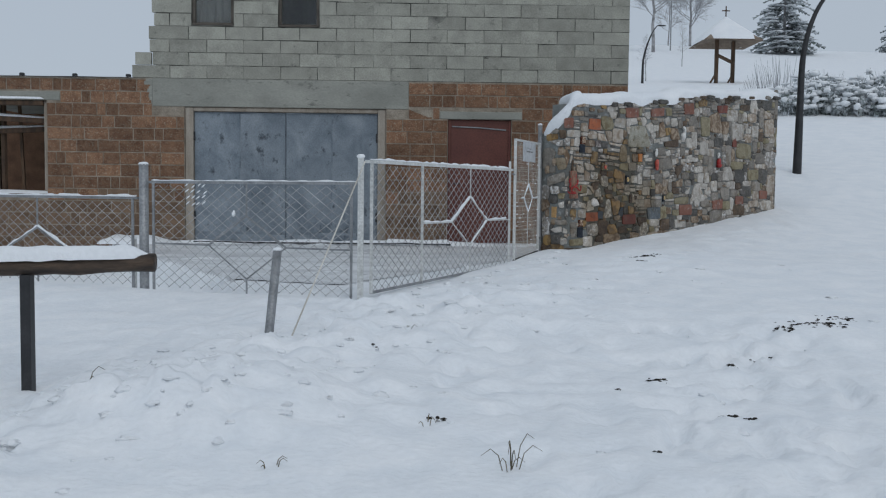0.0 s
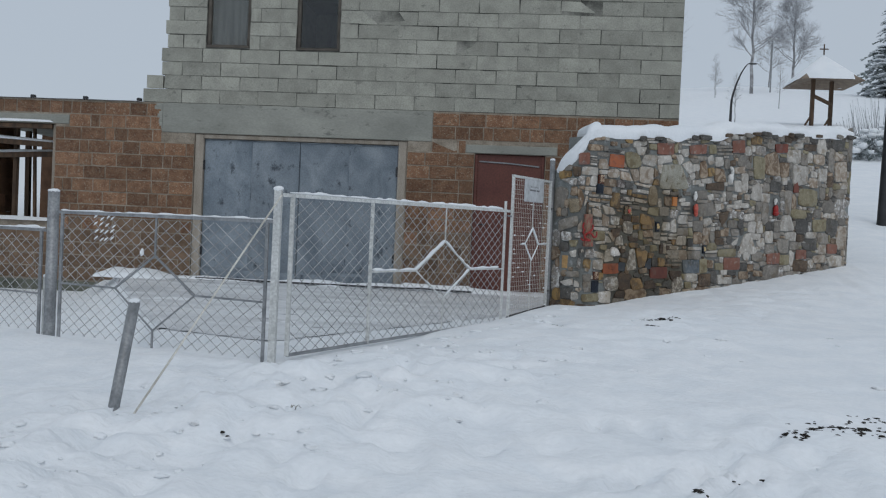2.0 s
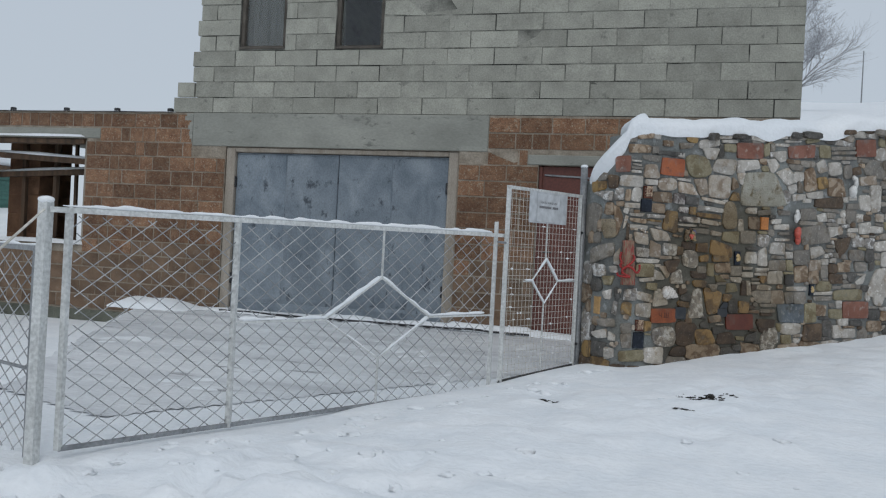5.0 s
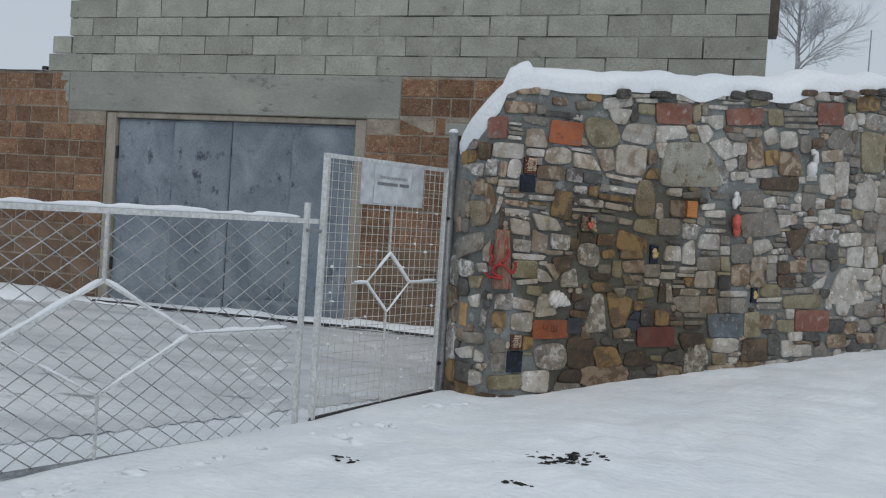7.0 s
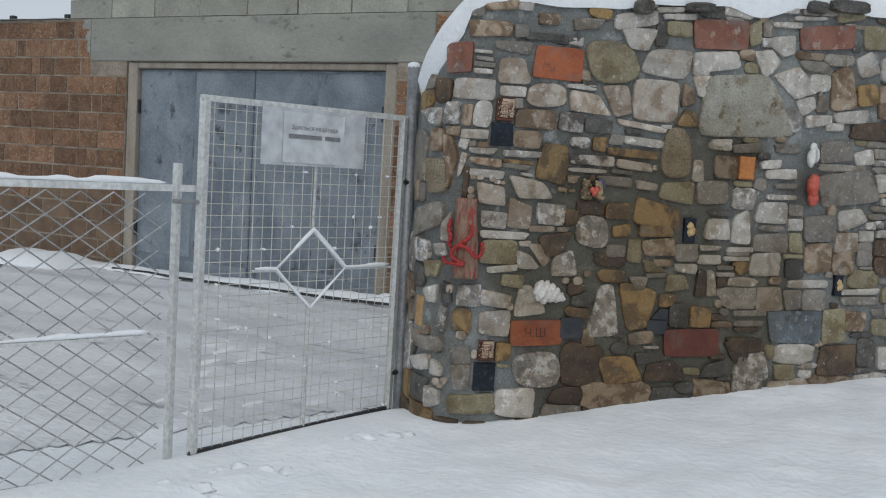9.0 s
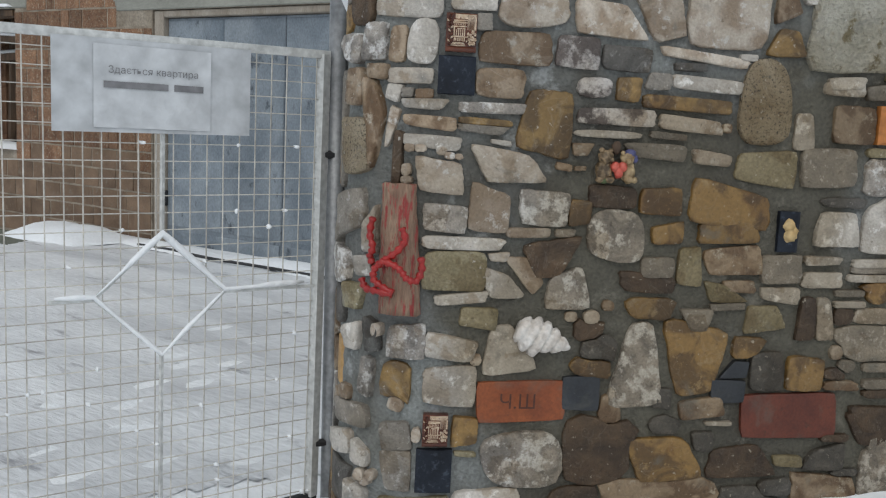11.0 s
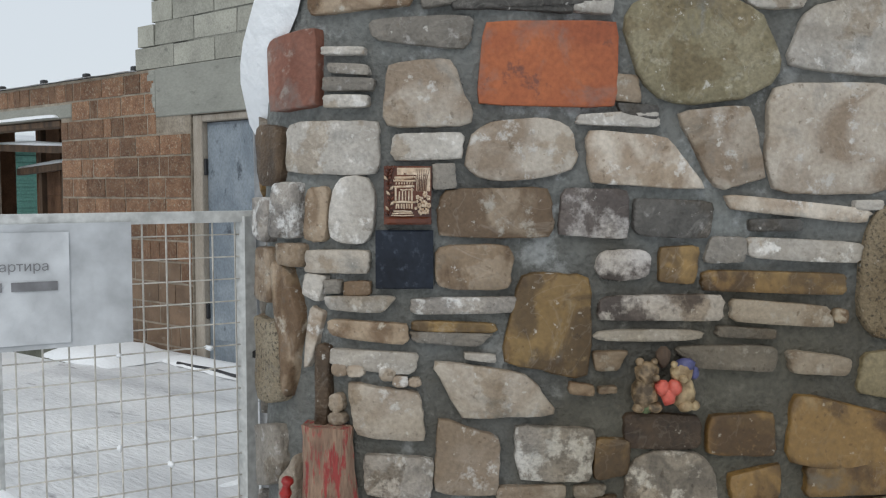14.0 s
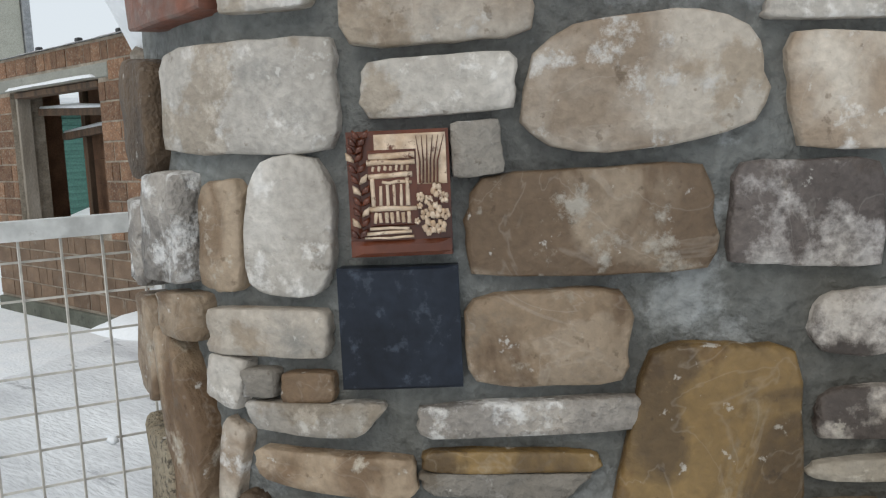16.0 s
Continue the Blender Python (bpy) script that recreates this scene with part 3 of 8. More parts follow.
# ---- the unfinished house ----
FRONT = 14.018
HOLES = [(-8.12, 1.46, -6.06, 2.92), (-3.92, 0.60, -0.77, 2.85), (0.20, 0.60, 1.20, 2.71), (-3.80, 4.11, -3.15, 5.25), (-2.46, 4.10, -1.82, 5.25)]
CASTS = [(-8.45, 2.925, -5.85, 3.06), (-4.42, 2.853, -0.42, 3.286), (0.07, 2.712, 1.36, 2.83)]


def clear_of(x0, x1, z0, z1, holes):
    """What is left of the strip x0 to x1 at that height once the openings are taken out."""
    runs = [(x0, x1)]
    for a, b, c, d in holes:
        if z1 <= b + 0.01 or z0 >= d - 0.01:
            continue
        out = []
        for p, q in runs:
            if c <= p or a >= q:
                out.append((p, q))
            else:
                out += [(p, a)] * (a - p > 0.03) + [(c, q)] * (q - c > 0.03)
        runs = out
    return runs


def build_house():
    low = tagged(new("wall_front"), "unfinished front wall of rough red clay blocks", "wall", kind="structure")
    g = Geo()
    cuts = sorted({0.30, 3.286} | {z for h in HOLES for z in (h[1], h[3]) if 0.3 < z < 3.286})
    for z0, z1 in zip(cuts, cuts[1:]):
        for p, q in clear_of(-8.9, 3.02, z0, z1, HOLES):
            g.box(p, FRONT + 0.005, z0, q, FRONT + 0.36, z1)
    g.ob("mortar_core", CLAY_JOINT, low)
    up = tagged(new("wall_upper"), "upper storey wall of grey cinder blocks", "wall", kind="structure")
    g = Geo()
    cuts = sorted({3.290, 6.6} | {z for h in HOLES for z in (h[1], h[3]) if z > 3.3})
    for z0, z1 in zip(cuts, cuts[1:]):
        for p, q in clear_of(-4.36, 3.02, z0, z1, HOLES):
            g.box(p, FRONT + 0.004, z0, q, FRONT + 0.30, z1)
    g.ob("mortar_core", BLOCK_JOINT, up)
    # the walls and slabs that close the house
    for name, b, m in (("wall_east", (2.76, FRONT + 0.362, 0.3, 3.02, 22, 6.6), BLOCK), ("wall_west", (-8.9, FRONT + 0.362, 0.3, -8.6, FRONT + 0.78, 3.286), CLAY_ROUGH),
                       ("wall_inner", (-4.9, FRONT + 0.362, 0.3, -4.6, 21.7, 3.284), CLAY_ROUGH), ("wall_back", (-4.6, 21.7, 0.3, 2.76, 22, 6.6), BLOCK),
                       ("wall_upper_west", (-4.36, FRONT + 0.302, 3.42, -4.1, 21.7, 6.6), BLOCK)):
        tagged(Geo().box(*b).ob(name, m), "plain side wall of the unfinished house", "wall", kind="structure")
    tagged(Geo().box(-4.6, FRONT + 0.362, 3.286, 2.76, 21.7, 3.41).ob("ceiling_garage", CONCRETE), "cast concrete slab over the garage", "ceiling", kind="structure")
    tagged(Geo().box(-4.1, FRONT + 0.302, 6.45, 2.76, 21.7, 6.6).ob("ceiling_upper", CONCRETE), "cast concrete slab over the upper storey", "ceiling", kind="structure")
    tagged(Geo().box(-8.55, FRONT + 0.4, 0.3, 2.7, 21.6, 0.72).ob("floor", CONCRETE), "bare concrete floor", "floor", kind="structure")
    tagged(Geo().bevelled(-8.86, FRONT - 0.06, 0.25, -5.02, FRONT + 0.002, 0.59, 0.012).ob("foundation", PLINTH), "dark mossy concrete plinth under the clay wall", "foundation", kind="structure")
    # cast concrete lintels; the garage one has ragged ends
    for k, (a, b, c, d) in enumerate(CASTS):
        g = Geo().bevelled(a, FRONT - 0.008, b, c, FRONT + 0.36 if k != 1 else FRONT + 0.2, d, 0.008)
        if k == 1:
            rs = random.Random(3)
            for s, x in ((-1, a),):
                for i in range(9):
                    w = (0.10 + 0.05 * (i % 3)) * (0.3 + 0.8 * i / 9)
                    z = b + 0.05 + i * 0.04
                    xo = x + s * rs.uniform(0.3, 1.0) * w
                    g.box(min(x, xo), FRONT - 0.0075 + 0.0003 * i, z, max(x, xo), FRONT + 0.012, z + 0.055)
        tagged(g.ob("lintel", CONCRETE), "grey cast concrete lintel over an opening", "lintel", group="lintels", kind="structure")
    return low, up


LOW, UP = build_house()


def garage_door():
    d = thing("garage_door", "closed double garage door of weathered zinc sheet in a timber frame", "garage door")
    g = Geo().bevelled(-3.915, FRONT + 0.02, 0.66, -3.79, FRONT + 0.15, 2.845, 0.008)
    g.ob("jamb", TIMBER, d, "grey timber jamb")
    Geo().bevelled(-0.90, FRONT + 0.02, 0.66, -0.775, FRONT + 0.15, 2.845, 0.008).ob("jamb", TIMBER, d, "grey timber jamb")
    Geo().bevelled(-3.788, FRONT + 0.02, 2.785, -0.902, FRONT + 0.15, 2.845, 0.008).ob("head", TIMBER, d, "grey timber head piece")
    for a, b in ((-3.785, -2.352), (-2.345, -0.905)):
        leaf = Geo().bevelled(a, FRONT + 0.075, 0.70, b, FRONT + 0.12, 2.78, 0.004).ob("door_leaf", GALV, d)
        n = 2
        for i in range(n):
            x0, x1 = a + (b - a) * i / n + 0.008, a + (b - a) * (i + 1) / n - 0.008
            Geo().bevelled(x0, FRONT + 0.071, 0.90, x1, FRONT + 0.080, 2.76, 0.003).ob("panel", GALV, leaf)
        Geo().bevelled(a + 0.01, FRONT + 0.062, 0.72, b - 0.01, FRONT + 0.078, 0.86, 0.004).ob("kick_rail", GALV, leaf)
    for x in (-3.80, -0.91):
        for z in (1.15, 2.40):
            Geo().bevelled(x - 0.02, FRONT + 0.04, z - 0.07, x + 0.03, FRONT + 0.085, z + 0.07, 0.006).ob("hinge", BLACK_STEEL, d, "black strap hinge")


def brown_door():
    d = thing("side_door", "closed brown painted sheet steel side door", "door")
    Geo().bevelled(0.205, FRONT + 0.06, 0.70, 1.195, FRONT + 0.11, 2.705, 0.006).ob("door_leaf", BROWN_SHEET, d)
    for x in (0.205, 1.155):
        Geo().bevelled(x, FRONT + 0.035, 0.70, x + 0.04, FRONT + 0.059, 2.70, 0.004).ob("jamb", BROWN_SHEET, d)
    g = Geo().tube([(0.27, FRONT + 0.05, 2.60), (0.7, FRONT + 0.05, 2.585), (1.12, FRONT + 0.05, 2.55)], 0.011)
    g.ob("weather_bar", GREY_STEEL, d, "thin grey bar along the top")
    Geo().tube([(0.30, FRONT + 0.055, 1.7), (0.30, FRONT + 0.02, 1.7), (0.40, FRONT + 0.02, 1.7)], 0.01).ob("door_handle", BLACK_STEEL, d)


def upper_window(k, x0, z0, x1, z1):
    w = tagged(new("window_%d" % k), "narrow dark window with a brown timber frame", "window", group="upper windows", kind="structure")
    f = 0.05
    for b in ((x0 + 0.002, z0 + 0.002, x0 + f, z1), (x1 - f, z0 + 0.002, x1 - 0.002, z1), (x0 + f, z0 + 0.002, x1 - f, z0 + f), (x0 + f, z1 - f, x1 - f, z1)):
        Geo().bevelled(b[0], FRONT + 0.03, b[1], b[2], FRONT + 0.11, b[3], 0.006).ob("window_frame", FRAME, w)
    p = Geo().box(x0 + f, FRONT + 0.066, z0 + f, x1 - f, FRONT + 0.072, z1 - f).ob("pane", GLASS, w)
    p.visible_shadow = False
    if k == 1:
        g = Geo()
        for i in range(25):
            x = x0 + 0.03 + (x1 - x0 - 0.06) * i / 24
            g.v += [(x, FRONT + 0.16 + 0.012 * math.sin(i * 1.3), z0), (x, FRONT + 0.16 + 0.012 * math.sin(i * 1.3), z1)]
        g.f = [(2 * i, 2 * i + 2, 2 * i + 3, 2 * i + 1) for i in range(24)]
        g.ob("curtain", CURTAIN, w, "grey net curtain behind the pane", smooth=True)
    Geo().bevelled(x0 + 0.01, FRONT - 0.02, z0 - 0.0, x1 - 0.01, FRONT + 0.029, z0 + 0.025, 0.004).ob("window_sill", FRAME, w)


garage_door()
brown_door()
upper_window(1, *HOLES[3])
upper_window(2, *HOLES[4])


# ---- the curved stone garden wall ----
TURN_W = radians(41)
ALONG, OUT = Vector((math.cos(TURN_W), math.sin(TURN_W), 0)), Vector((math.sin(TURN_W), -math.cos(TURN_W), 0))
FOOT = Vector((1.685, 10.288, 0)) + ALONG * 0.02 - OUT * 0.015
BEND, WALL_LEN, DEEP = 0.22, 4.59, 0.42


def on_wall(s, z=0.0, out=0.0):
    """The place s metres along the face of the wall (below nought round its end), at height z, out metres proud of the mortar."""
    if s >= 0:
        if s > WALL_LEN - 0.1:
            a = (s - WALL_LEN + 0.1) / 0.1
            a = min(a, 1.57)
            return FOOT + ALONG * (WALL_LEN - 0.1 + (0.1 + out) * math.sin(a)) + OUT * (-0.1 + (0.1 + out) * math.cos(a)) + Vector((0, 0, z))
        return FOOT + ALONG * s + OUT * out + Vector((0, 0, z))
    a = -s / BEND
    if a <= math.pi / 2:
        return FOOT - OUT * BEND + (OUT * math.cos(a) - ALONG * math.sin(a)) * (BEND + out) + Vector((0, 0, z))
    return FOOT - OUT * BEND - ALONG * (BEND + out) - OUT * (-s - BEND * math.pi / 2) + Vector((0, 0, z))


def wall_top(s):
    return float(np.interp(s, [-0.6, -0.42, -0.32, -0.23, -0.165, -0.14, -0.07, 0.1, 0.36, 0.7, 1.0, 1.33, 1.68, 2.02, 2.84, 3.4, 4.2, 4.8], [2.24, 2.27, 2.33, 2.41, 2.48, 2.56, 2.60, 2.62, 2.645, 2.66, 2.69, 2.735, 2.78, 2.83, 2.91, 2.945, 3.01, 3.05]))


def build_stone_wall():
    w = tagged(new("wall_stone"), "curved garden wall of mixed rubble stones set in grey mortar", "stone wall", kind="structure")
    ss = list(np.arange(-0.55, 1.6, 0.013)) + list(np.arange(1.6, WALL_LEN + 0.06, 0.03))
    hs = list(np.linspace(0, 1, 140))
    g = Geo()
    rs = np.random.RandomState(2)
    for s in ss:
        t = wall_top(s)
        for h in hs:
            z = 0.55 + (t - 0.55) * h
            o = 0.018 * float(ease(-s, 0.1, 0.3)) - 0.004 + 0.006 * noise.noise(Vector((s * 9, z * 9, 1.0))) + 0.0045 * noise.noise(Vector((s * 24, z * 24, 4.0))) + 0.002 * noise.noise(Vector((s * 70, z * 70, 7.0)))
            g.v.append(on_wall(s, z, o)[:])
    n = len(hs)
    for i in range(len(ss) - 1):
        for k in range(n - 1):
            g.f.append((i * n + k, (i + 1) * n + k, (i + 1) * n + k + 1, i * n + k + 1))
    # top and back
    k0 = len(g.v)
    for s in ss:
        b = FOOT + ALONG * min(max(s, -BEND), WALL_LEN) - OUT * DEEP
        g.v.append((b.x, b.y, wall_top(s) if s > -0.05 else 2.2))
        g.v.append((b.x, b.y, 0.55))
    for i in range(len(ss) - 1):
        g.f.append((i * n + n - 1, (i + 1) * n + n - 1, k0 + 2 * i + 2, k0 + 2 * i))
        g.f.append((k0 + 2 * i, k0 + 2 * i + 2, k0 + 2 * i + 3, k0 + 2 * i + 1))
    e = len(ss) - 1
    g.f.append(tuple(e * n + k for k in range(n)) + (k0 + 2 * e, k0 + 2 * e + 1))
    g.ob("mortar", MORTAR, w, "rough grey mortar", smooth=True)
    return w


STONE_WALL = build_stone_wall()


def wall_snow():
    """The cap of snow on the wall, with drips over its front edge."""
    g = Geo()
    ss = list(np.arange(-0.50, WALL_LEN + 0.12, 0.03))
    m = 14
    for s in ss:
        t = wall_top(s)
        thick = 0.142 + 0.040 * float(ripple(s, 0.0, 0.30, 31)) + 0.022 * float(ripple(s, 3.0, 0.14, 32))
        drip = max(0.0, float(ripple(s, 7.0, 0.22, 33))) * 0.055 + max(0.0, float(ripple(s, 1.0, 0.4, 35)) - 0.35) * 0.11
        if 3.0 < s < 3.6 or 2.45 < s < 2.9:
            drip *= 0.2
        if s < 0.0:
            thick, drip = thick + 0.035, drip * 0.5 + 0.01 + 0.03 * float(ease(-s, 0.15, 0.3))
        lip = 0.035 + 0.035 * float(ease(-s, 0.05, 0.25)) + 0.02 * float(ripple(s, 5.0, 0.3, 34))
        taper = min(1.0, (s + 0.55) / 0.12, (WALL_LEN + 0.14 - s) / 0.12)
        back = on_wall(max(s, -0.34), 0, -DEEP + 0.05) if s >= 0 else on_wall(s, 0, -0.2)
        back.z = 0
        front = on_wall(s, 0, lip * taper)
        for k in range(m):
            a = math.pi * (k / (m - 1)) 
            u = 0.5 - 0.5 * math.cos(a)
            p = front.lerp(back, u)
            hz = math.sin(a) ** 0.55 * thick * taper
            z = t + hz - (drip * (1 - u) ** 6 if k < 5 else 0) * taper - 0.01
            if k == 0:
                p, z = on_wall(s, 0, 0.012), t - drip * taper - 0.012
            g.v.append((p.x, p.y, z))
    for i in range(len(ss) - 1):
        for k in range(m - 1):
            g.f.append((i * m + k, i * m + k + 1, (i + 1) * m + k + 1, (i + 1) * m + k))
    g.f.append(tuple(range(m)))
    g.f.append(tuple(range((len(ss) - 1) * m, len(ss) * m))[::-1])
    tagged(g.ob("snow_drift", SNOW, smooth=True), "thick soft cap of snow along the stone wall", "snow")


wall_snow()


# ---- fence, gate and wicket ----
def lerp(a, b, k):
    return (a[0] + (b[0] - a[0]) * k, a[1] + (b[1] - a[1]) * k)


class Plane:
    """An upright sheet from a to b: places by metres along it and height."""

    def __init__(self, a, b):
        self.a, self.b = Vector((*a, 0)), Vector((*b, 0))
        self.long = (self.b - self.a).length
        self.d = (self.b - self.a).normalized()
        self.n = Vector((self.d.y, -self.d.x, 0))

    def at(self, u, z, out=0.0):
        return self.a + self.d * u + self.n * out + Vector((0, 0, z))


def bar(pl, p, q, r, name, material, parent, out=0.0, n=6):
    return Geo().tube([pl.at(p[0], p[1], out), pl.at(q[0], q[1], out)], r, n).ob(name, material, parent, smooth=n > 6)


def angle_bar(pl, p, q, w, name, material, parent, out=0.0):
    """A square bar."""
    return Geo().tube([pl.at(p[0], p[1], out), pl.at(q[0], q[1], out)], w * 0.7, 4).ob(name, material, parent)


def chain_link(pl, u0, u1, low, high, cell, parent, name="chain_link", r=0.0029, wob=0.004, seed=1):
    """Two families of slanting wires between the heights low(u) and high(u)."""
    g = Geo()
    rs = random.Random(seed)
    for s in (-1, 1):
        c = -3.0 + (0.5 * cell if s > 0 else 0)
        while c < (u1 - u0) + 3.0:
            pts = []
            for k in range(81):
                h = 0.25 + k * 0.025
                u = u0 + c + s * (h - 1.2) * 1.36
                z = h
                if u0 <= u <= u1 and low(u) <= z <= high(u):
                    pts.append(pl.at(u + rs.uniform(-wob, wob) * 0.4, z, 0.003 * s))
            if len(pts) > 1:
                g.tube([pts[0]] + pts[8:-4:8] + [pts[-1]], r, 3, caps=False)
            c += cell
    return g.ob(name, WIRE, parent, "slanting galvanised wires rimed with snow")


def snow_roll(pts, r, seed, parent=None):
    """A soft line of snow lying along a bar."""
    path, rad = [], []
    for i in range(len(pts) - 1):
        a, b = Vector(pts[i]), Vector(pts[i + 1])
        n = max(2, int((b - a).length / 0.03))
        for k in range(n + (i == len(pts) - 2)):
            path.append(a.lerp(b, k / n))
    for k, p in enumerate(path):
        q = float(ripple(k * 0.035, seed * 3.1, 0.07, 40 + seed)) * 0.8 + float(ripple(k * 0.035, seed * 5.1, 0.5, 41)) * 0.5
        rad.append(max(0.25, 1 + 0.75 * q) * r)
        p.z += rad[-1] * 0.55
    rad[0] *= 0.4
    rad[-1] *= 0.4
    o = Geo().tube(path, rad, 7).ob("snow_line", SNOW, smooth=True)
    return tagged(o, "thin line of snow lying along a fence bar", "snow", group="snow on the fence")


def star(pl, c, du, up, down, left, right, r, material, parent):
    """The four-pointed frame of bars with its ties to the frame round it."""
    u, z = c
    T, B, L, Rr = (u, z + up[0]), (u, z - down[0]), (u - du, z), (u + du, z)
    for a, b, q in ((T, L, 1.0), (T, Rr, 1.0), (B, L, 0.7), (B, Rr, 0.7)):
        angle_bar(pl, a, b, r * q, "brace", material, parent, 0.004)
    angle_bar(pl, T, (u, up[1]), r, "tie", material, parent, 0.004)
    angle_bar(pl, B, (u, down[1]), r, "tie", material, parent, 0.004)
    angle_bar(pl, L, (left, z), r, "tie", material, parent, 0.004)
    angle_bar(pl, Rr, (right, z), r, "tie", material, parent, 0.004)
    return T, B, L, Rr


def build_gate():
    pl = Plane((-0.528, 6.975), POST_W)
    g = thing("yard_gate", "white steel gate filled with chain link and a star of bars", "gate")
    n = pl.long
    low = lambda u: 0.735 + 0.045 * u / n
    top = lambda u: 1.765 + 0.025 * u / n
    angle_bar(pl, (0.03, 0.735), (0.03, 1.775), 0.026, "gate_stile", WHITE_STEEL, g)
    angle_bar(pl, (n - 0.02, 0.785), (n - 0.02, 1.885), 0.024, "gate_stile", WHITE_STEEL, g)
    angle_bar(pl, (-0.05, 1.772), (n + 0.07, 1.797), 0.024, "top_rail", WHITE_STEEL, g)
    angle_bar(pl, (0.03, 0.74), (n - 0.02, 0.785), 0.020, "bottom_rail", GREY_STEEL, g)
    mid = 0.875
    angle_bar(pl, (mid, 0.74), (mid, 1.77), 0.025, "mid_stile", WHITE_STEEL, g)
    T, B, L, Rr = star(pl, (1.855, 1.268), 0.405, (0.235, 1.785), (0.235, 0.765), mid, n - 0.02, 0.011, WHITE_STEEL, g)
    chain_link(pl, 0.04, n - 0.05, low, top, 0.108, g, seed=1)
    snow_roll([pl.at(0.0, 1.788), pl.at(n - 0.06, 1.810)], 0.0085, 1)
    snow_roll([pl.at(mid + 0.03, 1.276), pl.at(L[0], 1.276), pl.at(T[0], T[1] + 0.006)], 0.0095, 2)
    snow_roll([pl.at(T[0], T[1] + 0.006), pl.at(Rr[0], 1.276), pl.at(n - 0.1, 1.28)], 0.0085, 3)
    snow_roll([pl.at(B[0], B[1] + 0.006), pl.at(Rr[0], 1.272)], 0.0075, 4)
    snow_roll([pl.at(L[0], 1.272), pl.at(B[0], B[1] + 0.006)], 0.004, 5)


def build_wicket():
    pl = Plane((0.845, 9.55), (1.215, 10.42))
    g = thing("wicket_gate", "white steel wicket gate with square wire grid and a small star", "gate")
    n = pl.long
    zt = lambda u: 2.122 + 0.008 * u
    zb = lambda u: 0.825 + 0.05 * u / n
    for u in (0.015, n - 0.015):
        angle_bar(pl, (u, zb(u)), (u, zt(u)), 0.028, "gate_stile", WHITE_STEEL, g)
    angle_bar(pl, (0, zt(0)), (n, zt(n)), 0.022, "top_rail", WHITE_STEEL, g)
    angle_bar(pl, (0, zb(0)), (n, zb(n)), 0.018, "bottom_rail", BLACK_STEEL, g)
    step = 0.0429
    k = 0.049
    while k < n - 0.02:
        Geo().tube([pl.at(k, zb(k), 0.006), pl.at(k + 0.002, 1.5, 0.006), pl.at(k, zt(k), 0.006)], 0.0017, 4).ob("upright_wire", PALE_WIRE, g)
        k += step
    z = 0.888
    while z < 2.11:
        Geo().tube([pl.at(0.01, z, 0.002), pl.at(n * 0.5, z + 0.002, 0.002), pl.at(n - 0.01, z + 0.006, 0.002)], 0.0017, 4).ob("cross_wire", PALE_WIRE, g)
        z += step
    T, B, L, Rr = star(pl, (0.495, 1.495), 0.165, (0.155, 2.12), (0.155, 0.85), 0.23, n - 0.02, 0.0085, WHITE_STEEL, g)
    snow_roll([pl.at(L[0], 1.50, 0.01), pl.at(T[0], T[1], 0.01), pl.at(Rr[0], 1.50, 0.01), pl.at(n - 0.06, 1.505, 0.01)], 0.0065, 6)
    snow_roll([pl.at(L[0] - 0.09, 1.50, 0.01), pl.at(L[0], 1.50, 0.01), pl.at(B[0], B[1], 0.01), pl.at(Rr[0], 1.50, 0.01)], 0.0065, 7)
    for z in (1.03, 1.86):
        Geo().tube([pl.at(n - 0.02, z, 0.0), pl.at(n + 0.05, z, 0.01)], 0.012, 6).ob("hinge", BLACK_STEEL, g, "black hinge pin")
    Geo().tube([pl.at(0.015, 1.75, 0.0), pl.at(-0.05, 1.75, 0.012), pl.at(-0.10, 1.752, 0.012)], 0.008, 6).ob("latch", GREY_STEEL, g)
    rs = random.Random(9)
    bits = Geo()
    for k in range(34):
        u, z = 0.049 + step * rs.randint(1, 20), 0.888 + step * rs.randint(0, 27)
        if u < n - 0.03 and not (u < n * 0.7 and z > 1.88):
            bits.blob(pl.at(u + rs.uniform(-0.01, 0.01), z + 0.004, 0.004)[:], (rs.uniform(0.005, 0.014), 0.005, rs.uniform(0.004, 0.007)), k, 0.6, 7, 5)
    tagged(bits.ob("snow_bits", SNOW, smooth=True), "small bits of snow caught on the wire grid", "snow", kind="stuff")
    # the notice wired to the grid
    s = thing("notice_board", "white plastic sheet with a printed paper notice, wired to the wicket", "sign")
    a, b, z0, z1, o = 0.238, 0.715, 1.900, 2.118, 0.014
    v = []
    for oo in (o, o + 0.004):
        for u, z in ((a, z0), (b, z0 + 0.004), (b, z1 + 0.004), (a, z1)):
            v.append(pl.at(u, z, oo)[:])
    Geo().add(v, [(0, 1, 2, 3), (7, 6, 5, 4), (0, 4, 5, 1), (1, 5, 6, 2), (2, 6, 7, 3), (3, 7, 4, 0)]).ob("sheet", PLASTIC, s)
    a2, b2 = 0.329, 0.610
    g2 = Geo()
    for i in range(13):
        for k in range(9):
            u, z = a2 + (b2 - a2) * i / 12, z0 + 0.012 + (z1 - z0 - 0.024) * k / 8
            g2.v.append(pl.at(u, z, o + 0.0065 + 0.0014 * noise.noise(Vector((i * 0.7, k * 0.9, 2))))[:])
    g2.f = [(i * 9 + k, (i + 1) * 9 + k, (i + 1) * 9 + k + 1, i * 9 + k + 1) for i in range(12) for k in range(8)]
    g2.ob("paper", PAPER, s, "creased paper in a clear sleeve", smooth=True)
